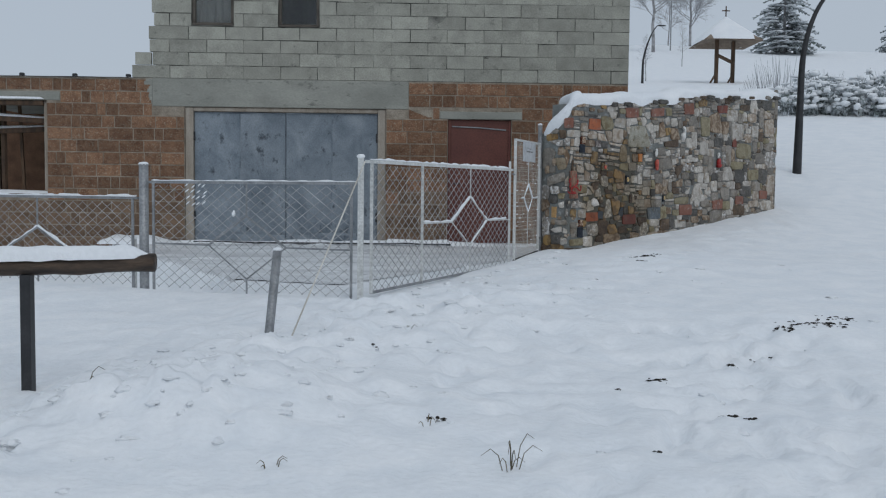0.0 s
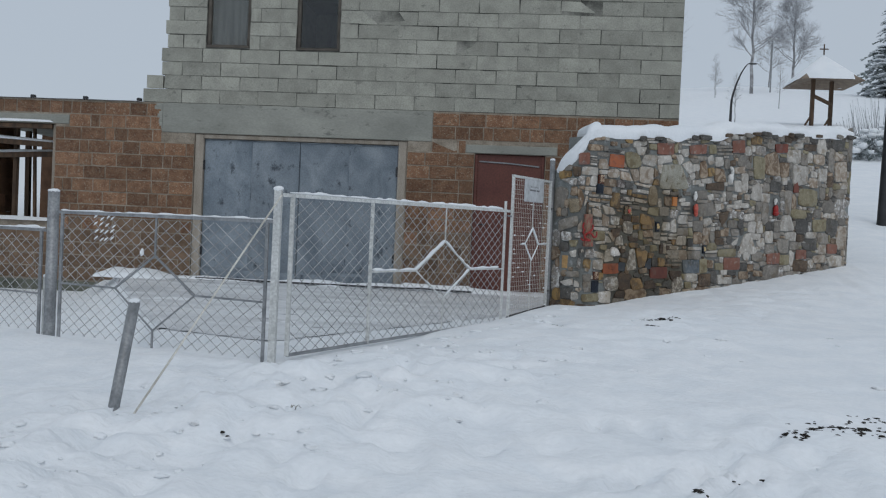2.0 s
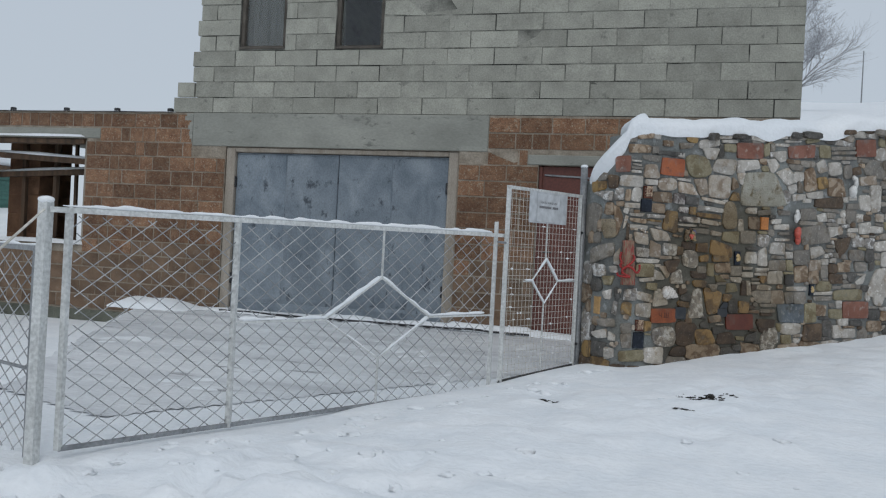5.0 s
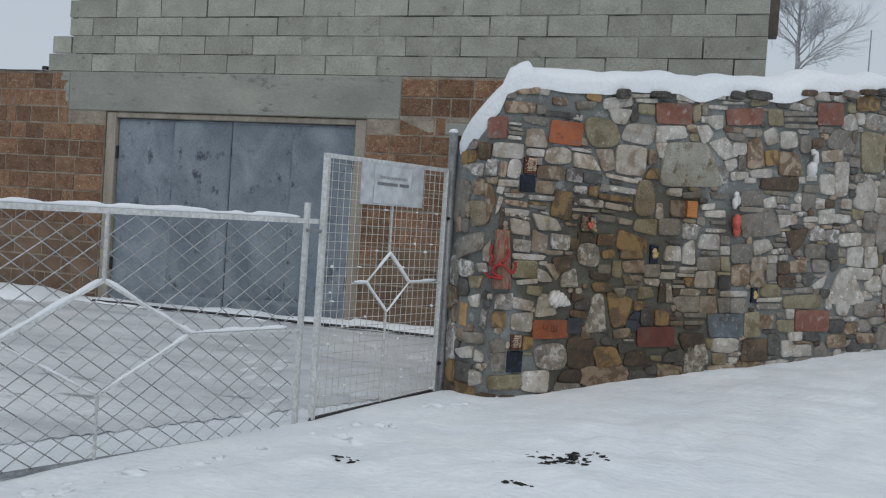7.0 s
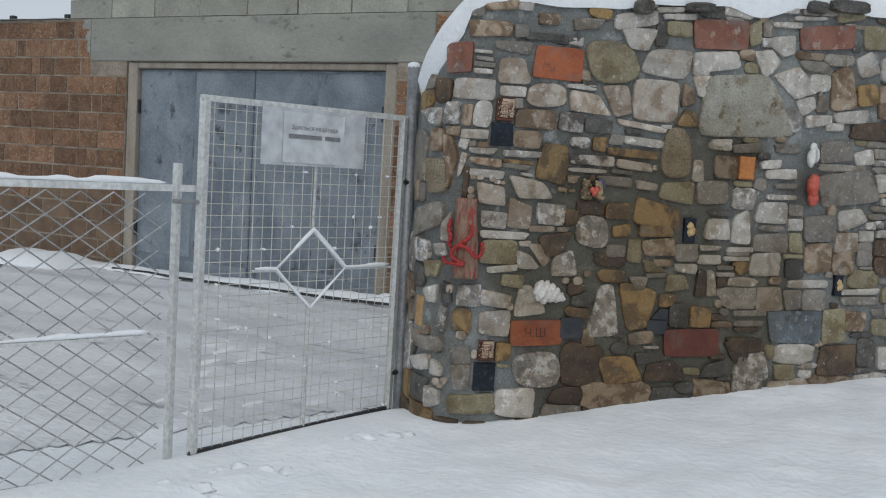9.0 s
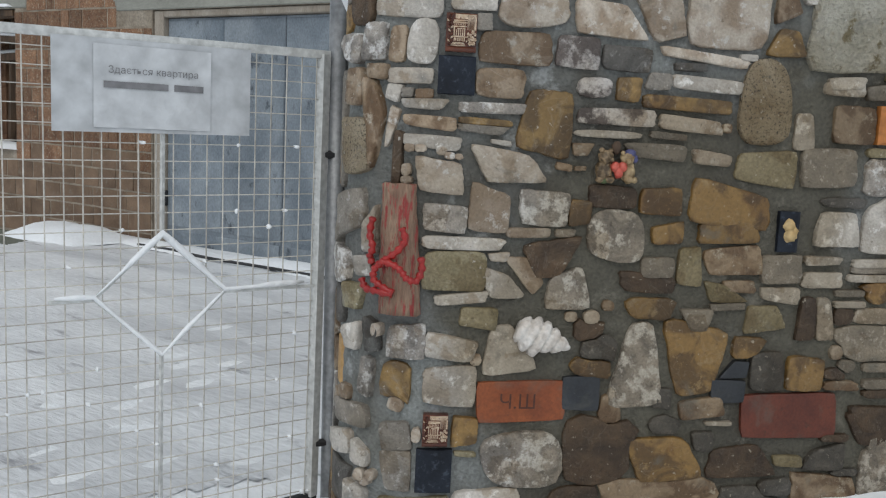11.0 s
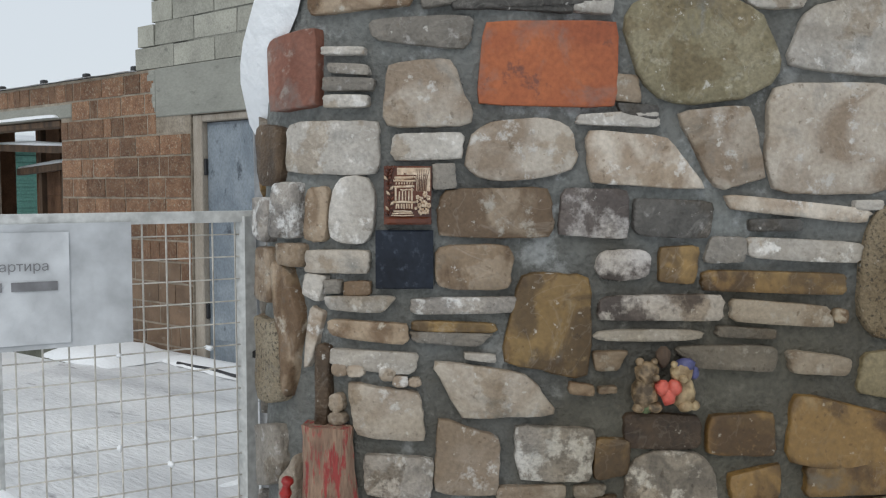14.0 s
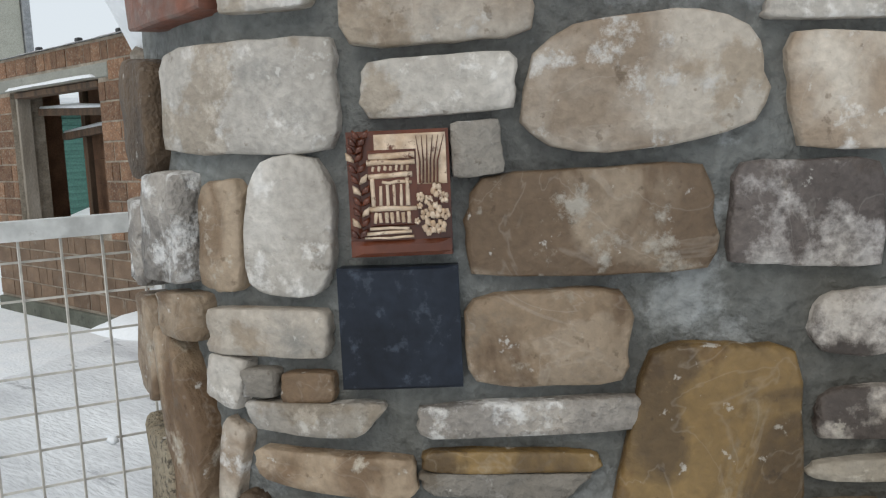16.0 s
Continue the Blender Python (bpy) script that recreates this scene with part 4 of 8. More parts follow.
    face = Matrix((pl.d, Vector((0, 0, 1)), pl.n)).transposed().to_4x4()
    cu = bpy.data.curves.new("notice_text", "FONT")
    cu.body, cu.size, cu.align_x = "Здається квартира", 0.0235, "CENTER"
    cu.materials.append(INK)
    tx = new("notice_text", cu)
    tx.parent = s
    tx.matrix_world = Matrix.Translation(pl.at((a2 + b2) / 2, 2.040, o + 0.0092)) @ face
    g3 = Geo()
    for p, q in ((0.08, 0.62), (0.67, 0.93)):
        u0, u1 = a2 + (b2 - a2) * p, a2 + (b2 - a2) * q
        g3.add([pl.at(u0, 2.005, o + 0.0088)[:], pl.at(u1, 2.005, o + 0.0088)[:], pl.at(u1, 2.021, o + 0.0088)[:], pl.at(u0, 2.021, o + 0.0088)[:]], [(0, 1, 2, 3)])
    g3.ob("printed_bar", INK, s)


def post(name, label, base, top, r, material, n=8, sunk=0.25):
    p = thing(name, label, "post", group="fence posts")
    Geo().tube([(base[0], base[1], base[2] - sunk), base, top], r, n).ob("shaft", material, p, smooth=n > 6)
    Geo().blob((top[0], top[1], top[2] + 0.004), (r * 1.1, r * 1.1, 0.018), n=8).ob("cap", SNOW, p, "small cap of snow", smooth=True)
    return p


def build_fence():
    post("gate_post", "white square steel gate post with rusty edge", (POST_C[0] - 0.035, POST_C[1] - 0.01, 0.74), (POST_C[0] - 0.035, POST_C[1], 1.808), 0.032, WHITE_STEEL, 4)
    post("fence_post", "round grey steel fence post", (POST_L[0], POST_L[1], 0.74), (POST_L[0], POST_L[1], 1.752), 0.042, GREY_STEEL, 10)
    post("wicket_post", "grey steel pipe post beside the stone wall", (1.235, 10.46, 0.86), (1.22, 10.45, 2.35), 0.026, GREY_STEEL, 10)
    post("slim_post", "slim pale steel post inside the fence", (-2.66, 7.87, 0.68), (-2.66, 7.87, 1.10), 0.016, WHITE_STEEL, 8)
    post("leaning_post", "pale leaning pipe stump sticking out of the snow", (-1.105, 5.83, 0.60), (-1.072, 5.955, 1.135), 0.030, GREY_STEEL, 10)
    for k, (a, b) in enumerate(((POST_L, POST_C), ((-4.70, 8.57), POST_L))):
        pl = Plane(a, b)
        n = pl.long
        f = thing("chain_link_fence", "chain link fence panel on grey angle bars", "fence", group="fence panels")
        zt = 1.60 if k == 0 else 1.46
        gl = lambda u: 0.68
        angle_bar(pl, (0.06, zt), (n - 0.06, zt), 0.022, "top_rail", GREY_STEEL, f)
        for u in (0.10, n - 0.12):
            angle_bar(pl, (u, 0.62), (u, zt), 0.020, "stile", GREY_STEEL, f)
        zc = 1.075 if k == 0 else 0.98
        star(pl, (n * 0.49, zc), 0.372, (0.25 - 0.05 * k, zt), (0.27 - 0.05 * k, 0.6), 0.10, n - 0.12, 0.013, GREY_STEEL, f)
        chain_link(pl, 0.10, n - 0.12, gl, lambda u: zt - 0.01, 0.108, f, seed=4 + k)
        snow_roll([pl.at(0.08, zt + 0.012), pl.at(n - 0.08, zt + 0.012)], 0.010 if k else 0.006, 8 + k)
        if k == 0:
            rs = random.Random(12)
            bits = Geo()
            for i in range(16):
                u, z = 0.44 + 0.055 * (i % 4) + rs.uniform(-0.01, 0.01), 1.41 + 0.05 * (i // 4) + rs.uniform(-0.01, 0.01)
                bits.tube([pl.at(u, z, 0.004), pl.at(u + 0.018, z + 0.014, 0.004), pl.at(u + 0.036, z + 0.026, 0.004)], [0.003, 0.007, 0.003], 6)
            bits.blob(pl.at(0.912, 1.343, 0.004)[:], (0.014, 0.010, 0.024), 3, 0.6, 8, 6)
            tagged(bits.ob("snow_bits", SNOW, smooth=True), "small clumps of snow caught in the chain link", "snow", kind="stuff")
        if k:
            snow_roll([pl.at(n * 0.49 - 0.37, 0.99), pl.at(n * 0.49, 1.19), pl.at(n * 0.49 + 0.37, 0.99)], 0.011, 11)
    w = Geo().tube([(POST_C[0], POST_C[1] - 0.05, 1.77), (-0.94, 5.68, 0.58)], 0.006, 5).ob("stay_wire", PALE_WIRE)
    tagged(w, "taut stay wire from the gate post down to the snow", "wire")


build_gate()
build_wicket()
build_fence()


def log_rail():
    t = thing("log_rail", "snow-topped log rail on a black steel leg", "rail")
    a, b = Vector((-1.53, 4.80, 1.135)), Vector((-4.7, 4.56, 1.035))
    pts = [a.lerp(b, k / 24) + Vector((0, 0, 0.012 * noise.noise(Vector((k * 0.5, 0, 0))))) for k in range(25)]
    Geo().tube(pts, [0.05 + 0.008 * noise.noise(Vector((k * 0.7, 3, 0))) for k in range(25)], 10).ob("log", LOG, t, smooth=True)
    Geo().bevelled(-2.215, 4.70, 0.30, -2.16, 4.76, 1.07, 0.004).ob("leg", BLACK_STEEL, t, "black square steel leg")
    Geo().bevelled(-4.3, 4.56, 0.25, -4.24, 4.62, 1.03, 0.004).ob("leg", BLACK_STEEL, t, "black square steel leg")
    g = Geo()
    m = 9
    for k in range(61):
        p = a.lerp(b, k / 60)
        h = 0.074 + 0.018 * float(ripple(k * 0.05, 0, 0.4, 51)) + 0.006 * float(ripple(k * 0.05, 0, 0.1, 52))
        e = min(1, k / 3 + 0.1)
        for j in range(m):
            w = math.pi * j / (m - 1)
            g.v.append((p.x, p.y - 0.062 * math.cos(w) * e, p.z + 0.028 + h * e * math.sin(w) ** 0.7 + 0.008 * noise.noise(Vector((k * 0.6, j, 1)))))
    g.f = [(i * m + j, i * m + j + 1, (i + 1) * m + j + 1, (i + 1) * m + j) for i in range(60) for j in range(m - 1)]
    g.f += [tuple(range(m))[::-1]]
    tagged(g.ob("snow_drift", SNOW, smooth=True), "rounded strip of snow on the log rail", "snow")


log_rail()


# ---- stones of the garden wall ----
PLACED = []
RS = random.Random(8)


def stone_mesh(s, z, w, h, shape, turn, proud, seed, n=22, fine=True, reach=None, skew=0.0, tx=0.0, ty=0.0):
    """One rounded rubble stone on the wall's face: its vertices in the world and its faces."""
    rs = random.Random(seed)
    p = {"r": rs.uniform(4.0, 10.0), "b": 12.0, "o": 2.6, "v": 5.0, "R": rs.uniform(6.0, 11.0), "O": 3.1, "B": 16.0}[shape]
    j = {"r": 0.21, "b": 0.025, "o": 0.06, "v": 0.10, "R": 0.02, "O": 0.02, "B": 0.01}[shape]
    c = [[rs.uniform(-j, j * 0.5), rs.uniform(-j, j * 0.5)] for _ in range(4)]  # inward pull of the corners: bl br tr tl
    pull = rs.uniform(0.45, 0.75)
    if shape == "v":
        c[0][0] += -pull * 0.7
        c[1][0] += -pull * 0.5
    if rs.random() < 0.35 and shape == "r":
        k = rs.randrange(4)
        c[k][0] -= 0.22
        c[k][1] -= 0.16
    if reach is not None:
        c, p = [[0, 0] for _ in range(4)], 4.0
    ct, st = math.cos(radians(turn)), math.sin(radians(turn))
    off = rs.uniform(0, 50)

    def place(x, y, out):
        u, v = (x + 1) / 2, (y + 1) / 2
        wb = ((1 - u) * (1 - v), u * (1 - v), u * v, (1 - u) * v)
        sx, sy = (-1, 1, 1, -1), (-1, -1, 1, 1)
        X = sum(b * q * (1 + k[0]) for b, q, k in zip(wb, sx, c)) * w / 2 + skew * y / 2 + tx * x * y / 4
        Y = sum(b * q * (1 + k[1]) for b, q, k in zip(wb, sy, c)) * h / 2 + ty * x * y / 4
        q = s + X * ct - Y * st
        return on_wall(q, z + X * st + Y * ct, out + 0.018 * min(1.0, max(0.0, (-q - 0.1) / 0.2)))

    rings = ((1.0, -0.022), (1.0, proud * 0.50), (0.985, proud * 0.84), (0.945, proud * 0.99), (0.55, proud * 1.02)) if fine else ((1.0, -0.01), (0.985, proud * 0.6), (0.84, proud * 1.0))
    if shape in "bB":
        rings = ((1.0, -0.022), (1.0, proud * 0.9), (0.965, proud), (0.55, proud))
    v, f = [], []
    for k, (r, o) in enumerate(rings):
        for i in range(n):
            a = 2 * math.pi * (i + 0.5) / n
            ca, sa = math.cos(a), math.sin(a)
            q = (abs(ca) ** p + abs(sa) ** p) ** (-1 / p)
            if reach is not None:
                q *= reach[i]
            elif shape in "RO":
                q *= 1 + 0.045 * noise.noise(Vector((ca * 1.6 + off, sa * 1.6, 0))) + 0.04 * noise.noise(Vector((ca * 5 + off, sa * 5, 3)))
            elif shape not in "bB":
                q *= 1 + 0.10 * noise.noise(Vector((ca * 1.6 + off, sa * 1.6, 0))) + 0.07 * noise.noise(Vector((ca * 5 + off, sa * 5, 3)))
            x, y = ca * q, sa * q
            lift = o
            if k > 1 and shape not in "bB":
                lift += proud * 0.30 * noise.noise(Vector((x * r * 1.3 + off, y * r * 1.3, 5)))
            v.append(place(x * r, y * r, lift)[:])
    m = len(rings)
    for k in range(m - 1):
        for i in range(n):
            f.append((k * n + i, k * n + (i + 1) % n, (k + 1) * n + (i + 1) % n, (k + 1) * n + i))
    v.append(place(0, 0, rings[-1][1])[:])
    for i in range(n):
        f.append(((m - 1) * n + i, (m - 1) * n + (i + 1) % n, m * n))
    return v, f


def stone(s, z, w, h, kind, shape="r", turn=0, skew=0.0, tx=0.0, ty=0.0):
    """A stone of its own: place, size, kind of rock, outline, slant, lean and taper."""
    k = len(PLACED)
    PLACED.append((s, z, w, h, shape))
    proud = 0.007 + 0.005 * RS.random() + 0.014 * min(w, h, 0.2) * (kind not in ("brick", "slate"))
    if s < -0.15:
        proud += 0.008
    if shape in "RO":
        w, h = w * 1.045 + 0.002, h * 1.045 + 0.002
    elif shape != "b":
        w, h = w * 1.05 + 0.006, h * 1.05 + 0.006
    v, f = stone_mesh(s, z, w, h, shape, turn, proud, k, 28, skew=skew, tx=tx, ty=ty)
    name = {"brick": "brick", "slate": "slate_tile"}.get(kind, "stone")
    return Geo().add(v, f).ob(name, STONE[kind], STONE_WALL, smooth=shape not in "bB", at=on_wall(s, z)[:])


stone(-0.065, 2.479, 0.163, 0.057, "tan", "R", 1, 0.002, 0.011, -0.014)
stone(0.056, 2.480, 0.054, 0.046, "grey", "R", 7, 0.005, 0.005, -0.009)
stone(0.195, 2.465, 0.125, 0.030, "dark", "R", -1, 0.001, 0.003, 0.003)
stone(0.289, 2.462, 0.057, 0.028, "pale", "R", 1, 0.004, -0.002, 0.012)
stone(0.029, 2.417, 0.145, 0.040, "grey", "R", -1, 0.001, 0.019, 0.025)
stone(-0.178, 2.363, 0.090, 0.105, "faded_brick", "B", 5, 0.008, 0.009, 0.005)
stone(-0.089, 2.389, 0.065, 0.010, "pale", "R", -3, -0.000, 0.000, -0.000)
stone(-0.082, 2.362, 0.063, 0.014, "grey", "R", -5, -0.004, 0.002, 0.001)
stone(-0.082, 2.339, 0.077, 0.018, "grey", "R", -2, -0.001, -0.000, -0.003)
stone(-0.086, 2.314, 0.069, 0.017, "pale", "R", -1, -0.000, 0.000, -0.002)
stone(0.034, 2.324, 0.114, 0.096, "cream", "R", 4, -0.010, -0.043, 0.008)
stone(0.222, 2.370, 0.194, 0.116, "brick", "B", -0, 0.006, -0.009, 0.006)
stone(0.342, 2.334, 0.036, 0.039, "tan", "R", -4, -0.007, -0.004, -0.002)
stone(0.459, 2.397, 0.214, 0.158, "olive", "O", 3, -0.041, 0.012, -0.037)
stone(0.569, 2.501, 0.122, 0.083, "pale", "R", 1, -0.004, 0.089, 0.008)
stone(0.706, 2.416, 0.198, 0.109, "pale", "R", -1, 0.035, -0.015, 0.026)
stone(0.867, 2.422, 0.072, 0.088, "pale", "R", 0, 0.004, -0.007, 0.005)
stone(0.328, 2.288, 0.120, 0.019, "pale", "R", 1, 0.000, -0.005, 0.014)
stone(0.360, 2.301, 0.058, 0.017, "dark", "R", -7, -0.006, 0.010, 0.009)
stone(0.181, 2.242, 0.158, 0.088, "cream", "O", 5, -0.001, -0.033, -0.005)
stone(0.039, 2.245, 0.101, 0.038, "pale", "R", 2, 0.001, -0.002, -0.001)
stone(-0.115, 2.244, 0.156, 0.076, "pale", "R", -1, 0.002, -0.006, 0.004)
stone(-0.240, 2.235, 0.068, 0.091, "brown", "R", -6, -0.011, 0.013, -0.005)
stone(0.063, 2.200, 0.033, 0.036, "grey", "R", 4, 0.001, -0.002, 0.000)
stone(0.361, 2.226, 0.153, 0.075, "cream", "R", -4, -0.040, -0.062, -0.006)
stone(0.498, 2.247, 0.095, 0.118, "cream", "R", 8, -0.030, 0.039, -0.012)
stone(0.665, 2.260, 0.199, 0.165, "cream", "R", 0, 0.003, 0.008, 0.003)
stone(0.814, 2.294, 0.051, 0.074, "tan", "R", 4, -0.006, -0.036, -0.055)
stone(0.823, 2.198, 0.076, 0.062, "amber", "R", -1, 0.004, -0.067, -0.005)
stone(0.880, 2.330, 0.059, 0.071, "pale", "R", 1, -0.011, 0.019, 0.000)
stone(0.613, 2.151, 0.217, 0.022, "cream", "R", -6, 0.002, 0.014, 0.001)
stone(0.724, 2.157, 0.043, 0.014, "pale", "R", 1, -0.000, 0.000, 0.000)
stone(0.577, 2.126, 0.080, 0.017, "dark", "R", -0, -0.001, 0.000, -0.002)
stone(0.416, 2.136, 0.116, 0.055, "dark", "R", -2, 0.001, 0.009, -0.002)
stone(0.294, 2.145, 0.101, 0.072, "purple", "R", -3, -0.001, -0.009, 0.003)
stone(0.142, 2.145, 0.166, 0.071, "tan", "R", -0, 0.002, -0.014, 0.006)
stone(-0.194, 2.147, 0.056, 0.082, "mottled", "R", 2, 0.010, -0.014, -0.002)
stone(-0.136, 2.142, 0.036, 0.081, "tan", "R", -2, 0.004, -0.003, -0.002)
stone(-0.077, 2.148, 0.068, 0.099, "pale", "O", -1, 0.006, -0.003, 0.004)
stone(-0.290, 2.130, 0.101, 0.070, "mottled", "R", 2, -0.075, 0.165, 0.005)
stone(-0.103, 2.069, 0.102, 0.034, "cream", "R", 1, 0.004, 0.000, 0.001)
stone(-0.185, 2.077, 0.049, 0.033, "tan", "R", -2, -0.002, 0.007, 0.005)
stone(-0.256, 2.041, 0.058, 0.086, "tan", "R", 1, 0.004, -0.026, 0.006)
stone(-0.194, 1.983, 0.075, 0.097, "tan", "R", 61, 0.122, -0.133, -0.074)
stone(-0.143, 2.029, 0.034, 0.037, "pale", "R", -11, 0.002, 0.007, 0.010)
stone(-0.108, 2.030, 0.025, 0.020, "grey", "R", 3, 0.001, -0.000, -0.000)
stone(-0.069, 2.028, 0.040, 0.021, "tan", "R", 3, 0.001, -0.000, -0.002)
stone(-0.069, 2.005, 0.098, 0.022, "pale", "R", -0, 0.006, 0.037, 0.006)
stone(-0.145, 1.949, 0.020, 0.079, "cream", "R", 15, 0.041, 0.001, -0.030)
stone(-0.053, 1.963, 0.120, 0.027, "tan", "R", -4, -0.001, 0.008, 0.009)
stone(-0.251, 1.898, 0.093, 0.133, "cobble", "R", 5, -0.012, 0.031, -0.022)
stone(-0.126, 1.873, 0.019, 0.123, "brown", "R", 5, 0.016, 0.001, -0.001)
stone(0.109, 2.062, 0.111, 0.065, "tan", "R", 0, 0.002, 0.001, 0.006)
stone(0.096, 2.003, 0.157, 0.023, "mottled", "R", 1, 0.000, 0.007, 0.001)
stone(0.079, 1.970, 0.126, 0.014, "amber", "R", -2, -0.001, -0.000, -0.002)
stone(0.071, 1.952, 0.109, 0.017, "grey", "R", -3, 0.008, 0.034, 0.006)
stone(0.228, 1.977, 0.120, 0.148, "amber", "R", -6, -0.002, -0.031, 0.018)
stone(0.119, 1.923, 0.046, 0.010, "pale", "R", -6, -0.001, 0.001, 0.003)
stone(-0.046, 1.917, 0.132, 0.029, "pale", "R", -3, 0.004, 0.015, 0.010)
stone(-0.023, 1.837, 0.104, 0.076, "cream", "R", -5, -0.018, 0.008, -0.007)
stone(0.142, 1.869, 0.145, 0.072, "cream", "R", -4, -0.054, 0.001, -0.028)
stone(0.277, 1.872, 0.037, 0.016, "tan", "R", -7, -0.002, 0.000, -0.003)
stone(0.318, 1.870, 0.027, 0.009, "tan", "R", 3, 0.000, 0.000, -0.000)
stone(0.340, 2.065, 0.081, 0.045, "purple", "O", 2, 0.001, 0.003, 0.002)
stone(0.426, 2.065, 0.056, 0.054, "amber", "R", -1, 0.004, 0.005, 0.003)
stone(0.501, 2.088, 0.058, 0.038, "grey", "R", 0, 0.006, -0.008, -0.003)
stone(0.626, 2.087, 0.175, 0.031, "pale", "R", -3, -0.001, 0.007, -0.002)
stone(0.579, 2.037, 0.220, 0.031, "amber", "R", -2, 0.002, -0.004, 0.000)
stone(0.592, 1.988, 0.153, 0.032, "cream", "R", -4, -0.009, -0.011, -0.004)
stone(0.684, 1.984, 0.021, 0.020, "tan", "O", -10, 0.000, 0.002, 0.002)
stone(0.780, 2.052, 0.124, 0.203, "cobble", "O", 3, -0.002, -0.046, -0.008)
stone(0.400, 1.998, 0.190, 0.037, "purple", "R", -0, 0.007, -0.008, 0.005)
stone(0.381, 1.955, 0.163, 0.016, "pale", "O", 0, -0.000, 0.003, 0.000)
stone(0.536, 1.958, 0.090, 0.015, "grey", "R", -3, -0.001, 0.000, -0.002)
stone(0.508, 1.919, 0.145, 0.035, "grey", "R", -2, -0.011, 0.022, 0.010)
stone(0.653, 1.908, 0.093, 0.030, "cream", "R", -6, -0.002, 0.017, -0.008)
stone(0.799, 1.891, 0.153, 0.079, "olive", "R", -2, 0.004, -0.012, 0.031)
stone(0.318, 1.916, 0.043, 0.028, "tan", "R", 1, 0.007, 0.023, 0.001)
stone(0.406, 1.804, 0.116, 0.053, "brown", "R", -2, -0.006, 0.005, -0.004)
stone(0.531, 1.797, 0.102, 0.063, "amber", "R", -0, 0.003, -0.008, 0.009)
stone(0.712, 1.790, 0.207, 0.097, "amber", "R", -9, -0.015, -0.005, -0.035)
stone(0.326, 1.762, 0.052, 0.058, "amber", "R", 1, 0.004, -0.001, -0.013)
stone(0.890, 1.985, 0.048, 0.086, "pale", "R", -3, -0.009, -0.022, 0.003)
stone(-0.005, 1.737, 0.102, 0.062, "mottled", "R", -4, -0.003, 0.008, 0.001)
stone(0.100, 1.760, 0.096, 0.101, "cream", "R", -10, -0.011, 0.002, -0.025)
stone(0.236, 1.770, 0.116, 0.081, "mottled", "R", -3, -0.006, 0.016, -0.001)
stone(0.043, 1.678, 0.190, 0.029, "pale", "R", 0, 0.001, 0.017, -0.003)
stone(0.200, 1.709, 0.103, 0.022, "cream", "R", 2, 0.001, 0.004, 0.000)
stone(0.291, 1.711, 0.046, 0.017, "grey", "R", 2, 0.003, 0.007, 0.000)
stone(0.024, 1.609, 0.147, 0.092, "olive", "R", -0, 0.002, -0.001, 0.005)
stone(0.130, 1.647, 0.045, 0.020, "cream", "R", 1, 0.002, 0.021, 0.007)
stone(0.139, 1.580, 0.081, 0.061, "pale", "R", -6, -0.045, -0.016, -0.029)
stone(0.206, 1.609, 0.051, 0.084, "cream", "R", 17, -0.028, 0.039, -0.046)
stone(0.259, 1.647, 0.106, 0.087, "brown", "R", 9, 0.022, 0.104, 0.009)
stone(0.307, 1.569, 0.099, 0.092, "mottled", "R", 9, 0.007, -0.041, 0.031)
stone(0.042, 1.543, 0.123, 0.024, "pale", "R", 6, 0.002, 0.017, 0.003)
stone(0.089, 1.496, 0.089, 0.049, "olive", "R", -5, 0.001, -0.005, 0.010)
stone(-0.085, 1.430, 0.090, 0.082, "mottled", "R", 5, 0.011, -0.008, 0.012)
stone(0.023, 1.419, 0.120, 0.056, "pale", "R", -9, 0.002, 0.021, -0.010)
stone(0.161, 1.417, 0.097, 0.118, "pale", "R", 7, -0.015, -0.100, 0.002)
stone(0.025, 1.323, 0.126, 0.096, "pale", "R", -1, -0.001, 0.004, 0.027)
stone(0.208, 1.285, 0.209, 0.094, "brick", "B", 2, -0.003, 0.003, -0.003)
stone(0.360, 1.307, 0.087, 0.079, "slate", "B", -0, -0.002, 0.002, 0.008)
stone(0.504, 1.381, 0.104, 0.209, "mottled", "R", 6, 0.025, -0.096, 0.013)
stone(0.576, 1.294, 0.047, 0.051, "dark", "R", -3, -0.001, -0.003, 0.006)
stone(0.656, 1.396, 0.136, 0.175, "amber", "R", -5, -0.024, 0.099, -0.037)
stone(0.653, 1.500, 0.064, 0.053, "grey", "R", 1, -0.008, 0.052, 0.000)
stone(0.774, 1.371, 0.050, 0.037, "slate", "B", -0, 0.023, -0.035, -0.005)
stone(0.752, 1.314, 0.083, 0.053, "slate", "B", -0, -0.002, 0.008, -0.007)
stone(0.856, 1.367, 0.085, 0.098, "dark", "R", 4, -0.001, -0.009, 0.010)
stone(0.962, 1.362, 0.098, 0.086, "amber", "R", -2, -0.001, 0.008, -0.007)
stone(0.929, 1.249, 0.248, 0.109, "old_brick", "B", 1, -0.008, -0.001, 0.008)
stone(0.685, 1.269, 0.113, 0.049, "tan", "R", 7, -0.006, -0.001, 0.004)
stone(0.735, 1.228, 0.070, 0.009, "pale", "R", -0, -0.001, -0.000, -0.000)
stone(0.697, 1.179, 0.053, 0.050, "dark", "R", 1, -0.006, 0.017, 0.001)
stone(0.594, 1.131, 0.162, 0.114, "amber", "R", 3, -0.045, -0.020, -0.015)
stone(0.801, 1.123, 0.160, 0.080, "brown", "R", 4, -0.021, -0.071, 0.014)
stone(1.046, 1.132, 0.106, 0.059, "dark", "R", 7, 0.022, -0.027, 0.032)
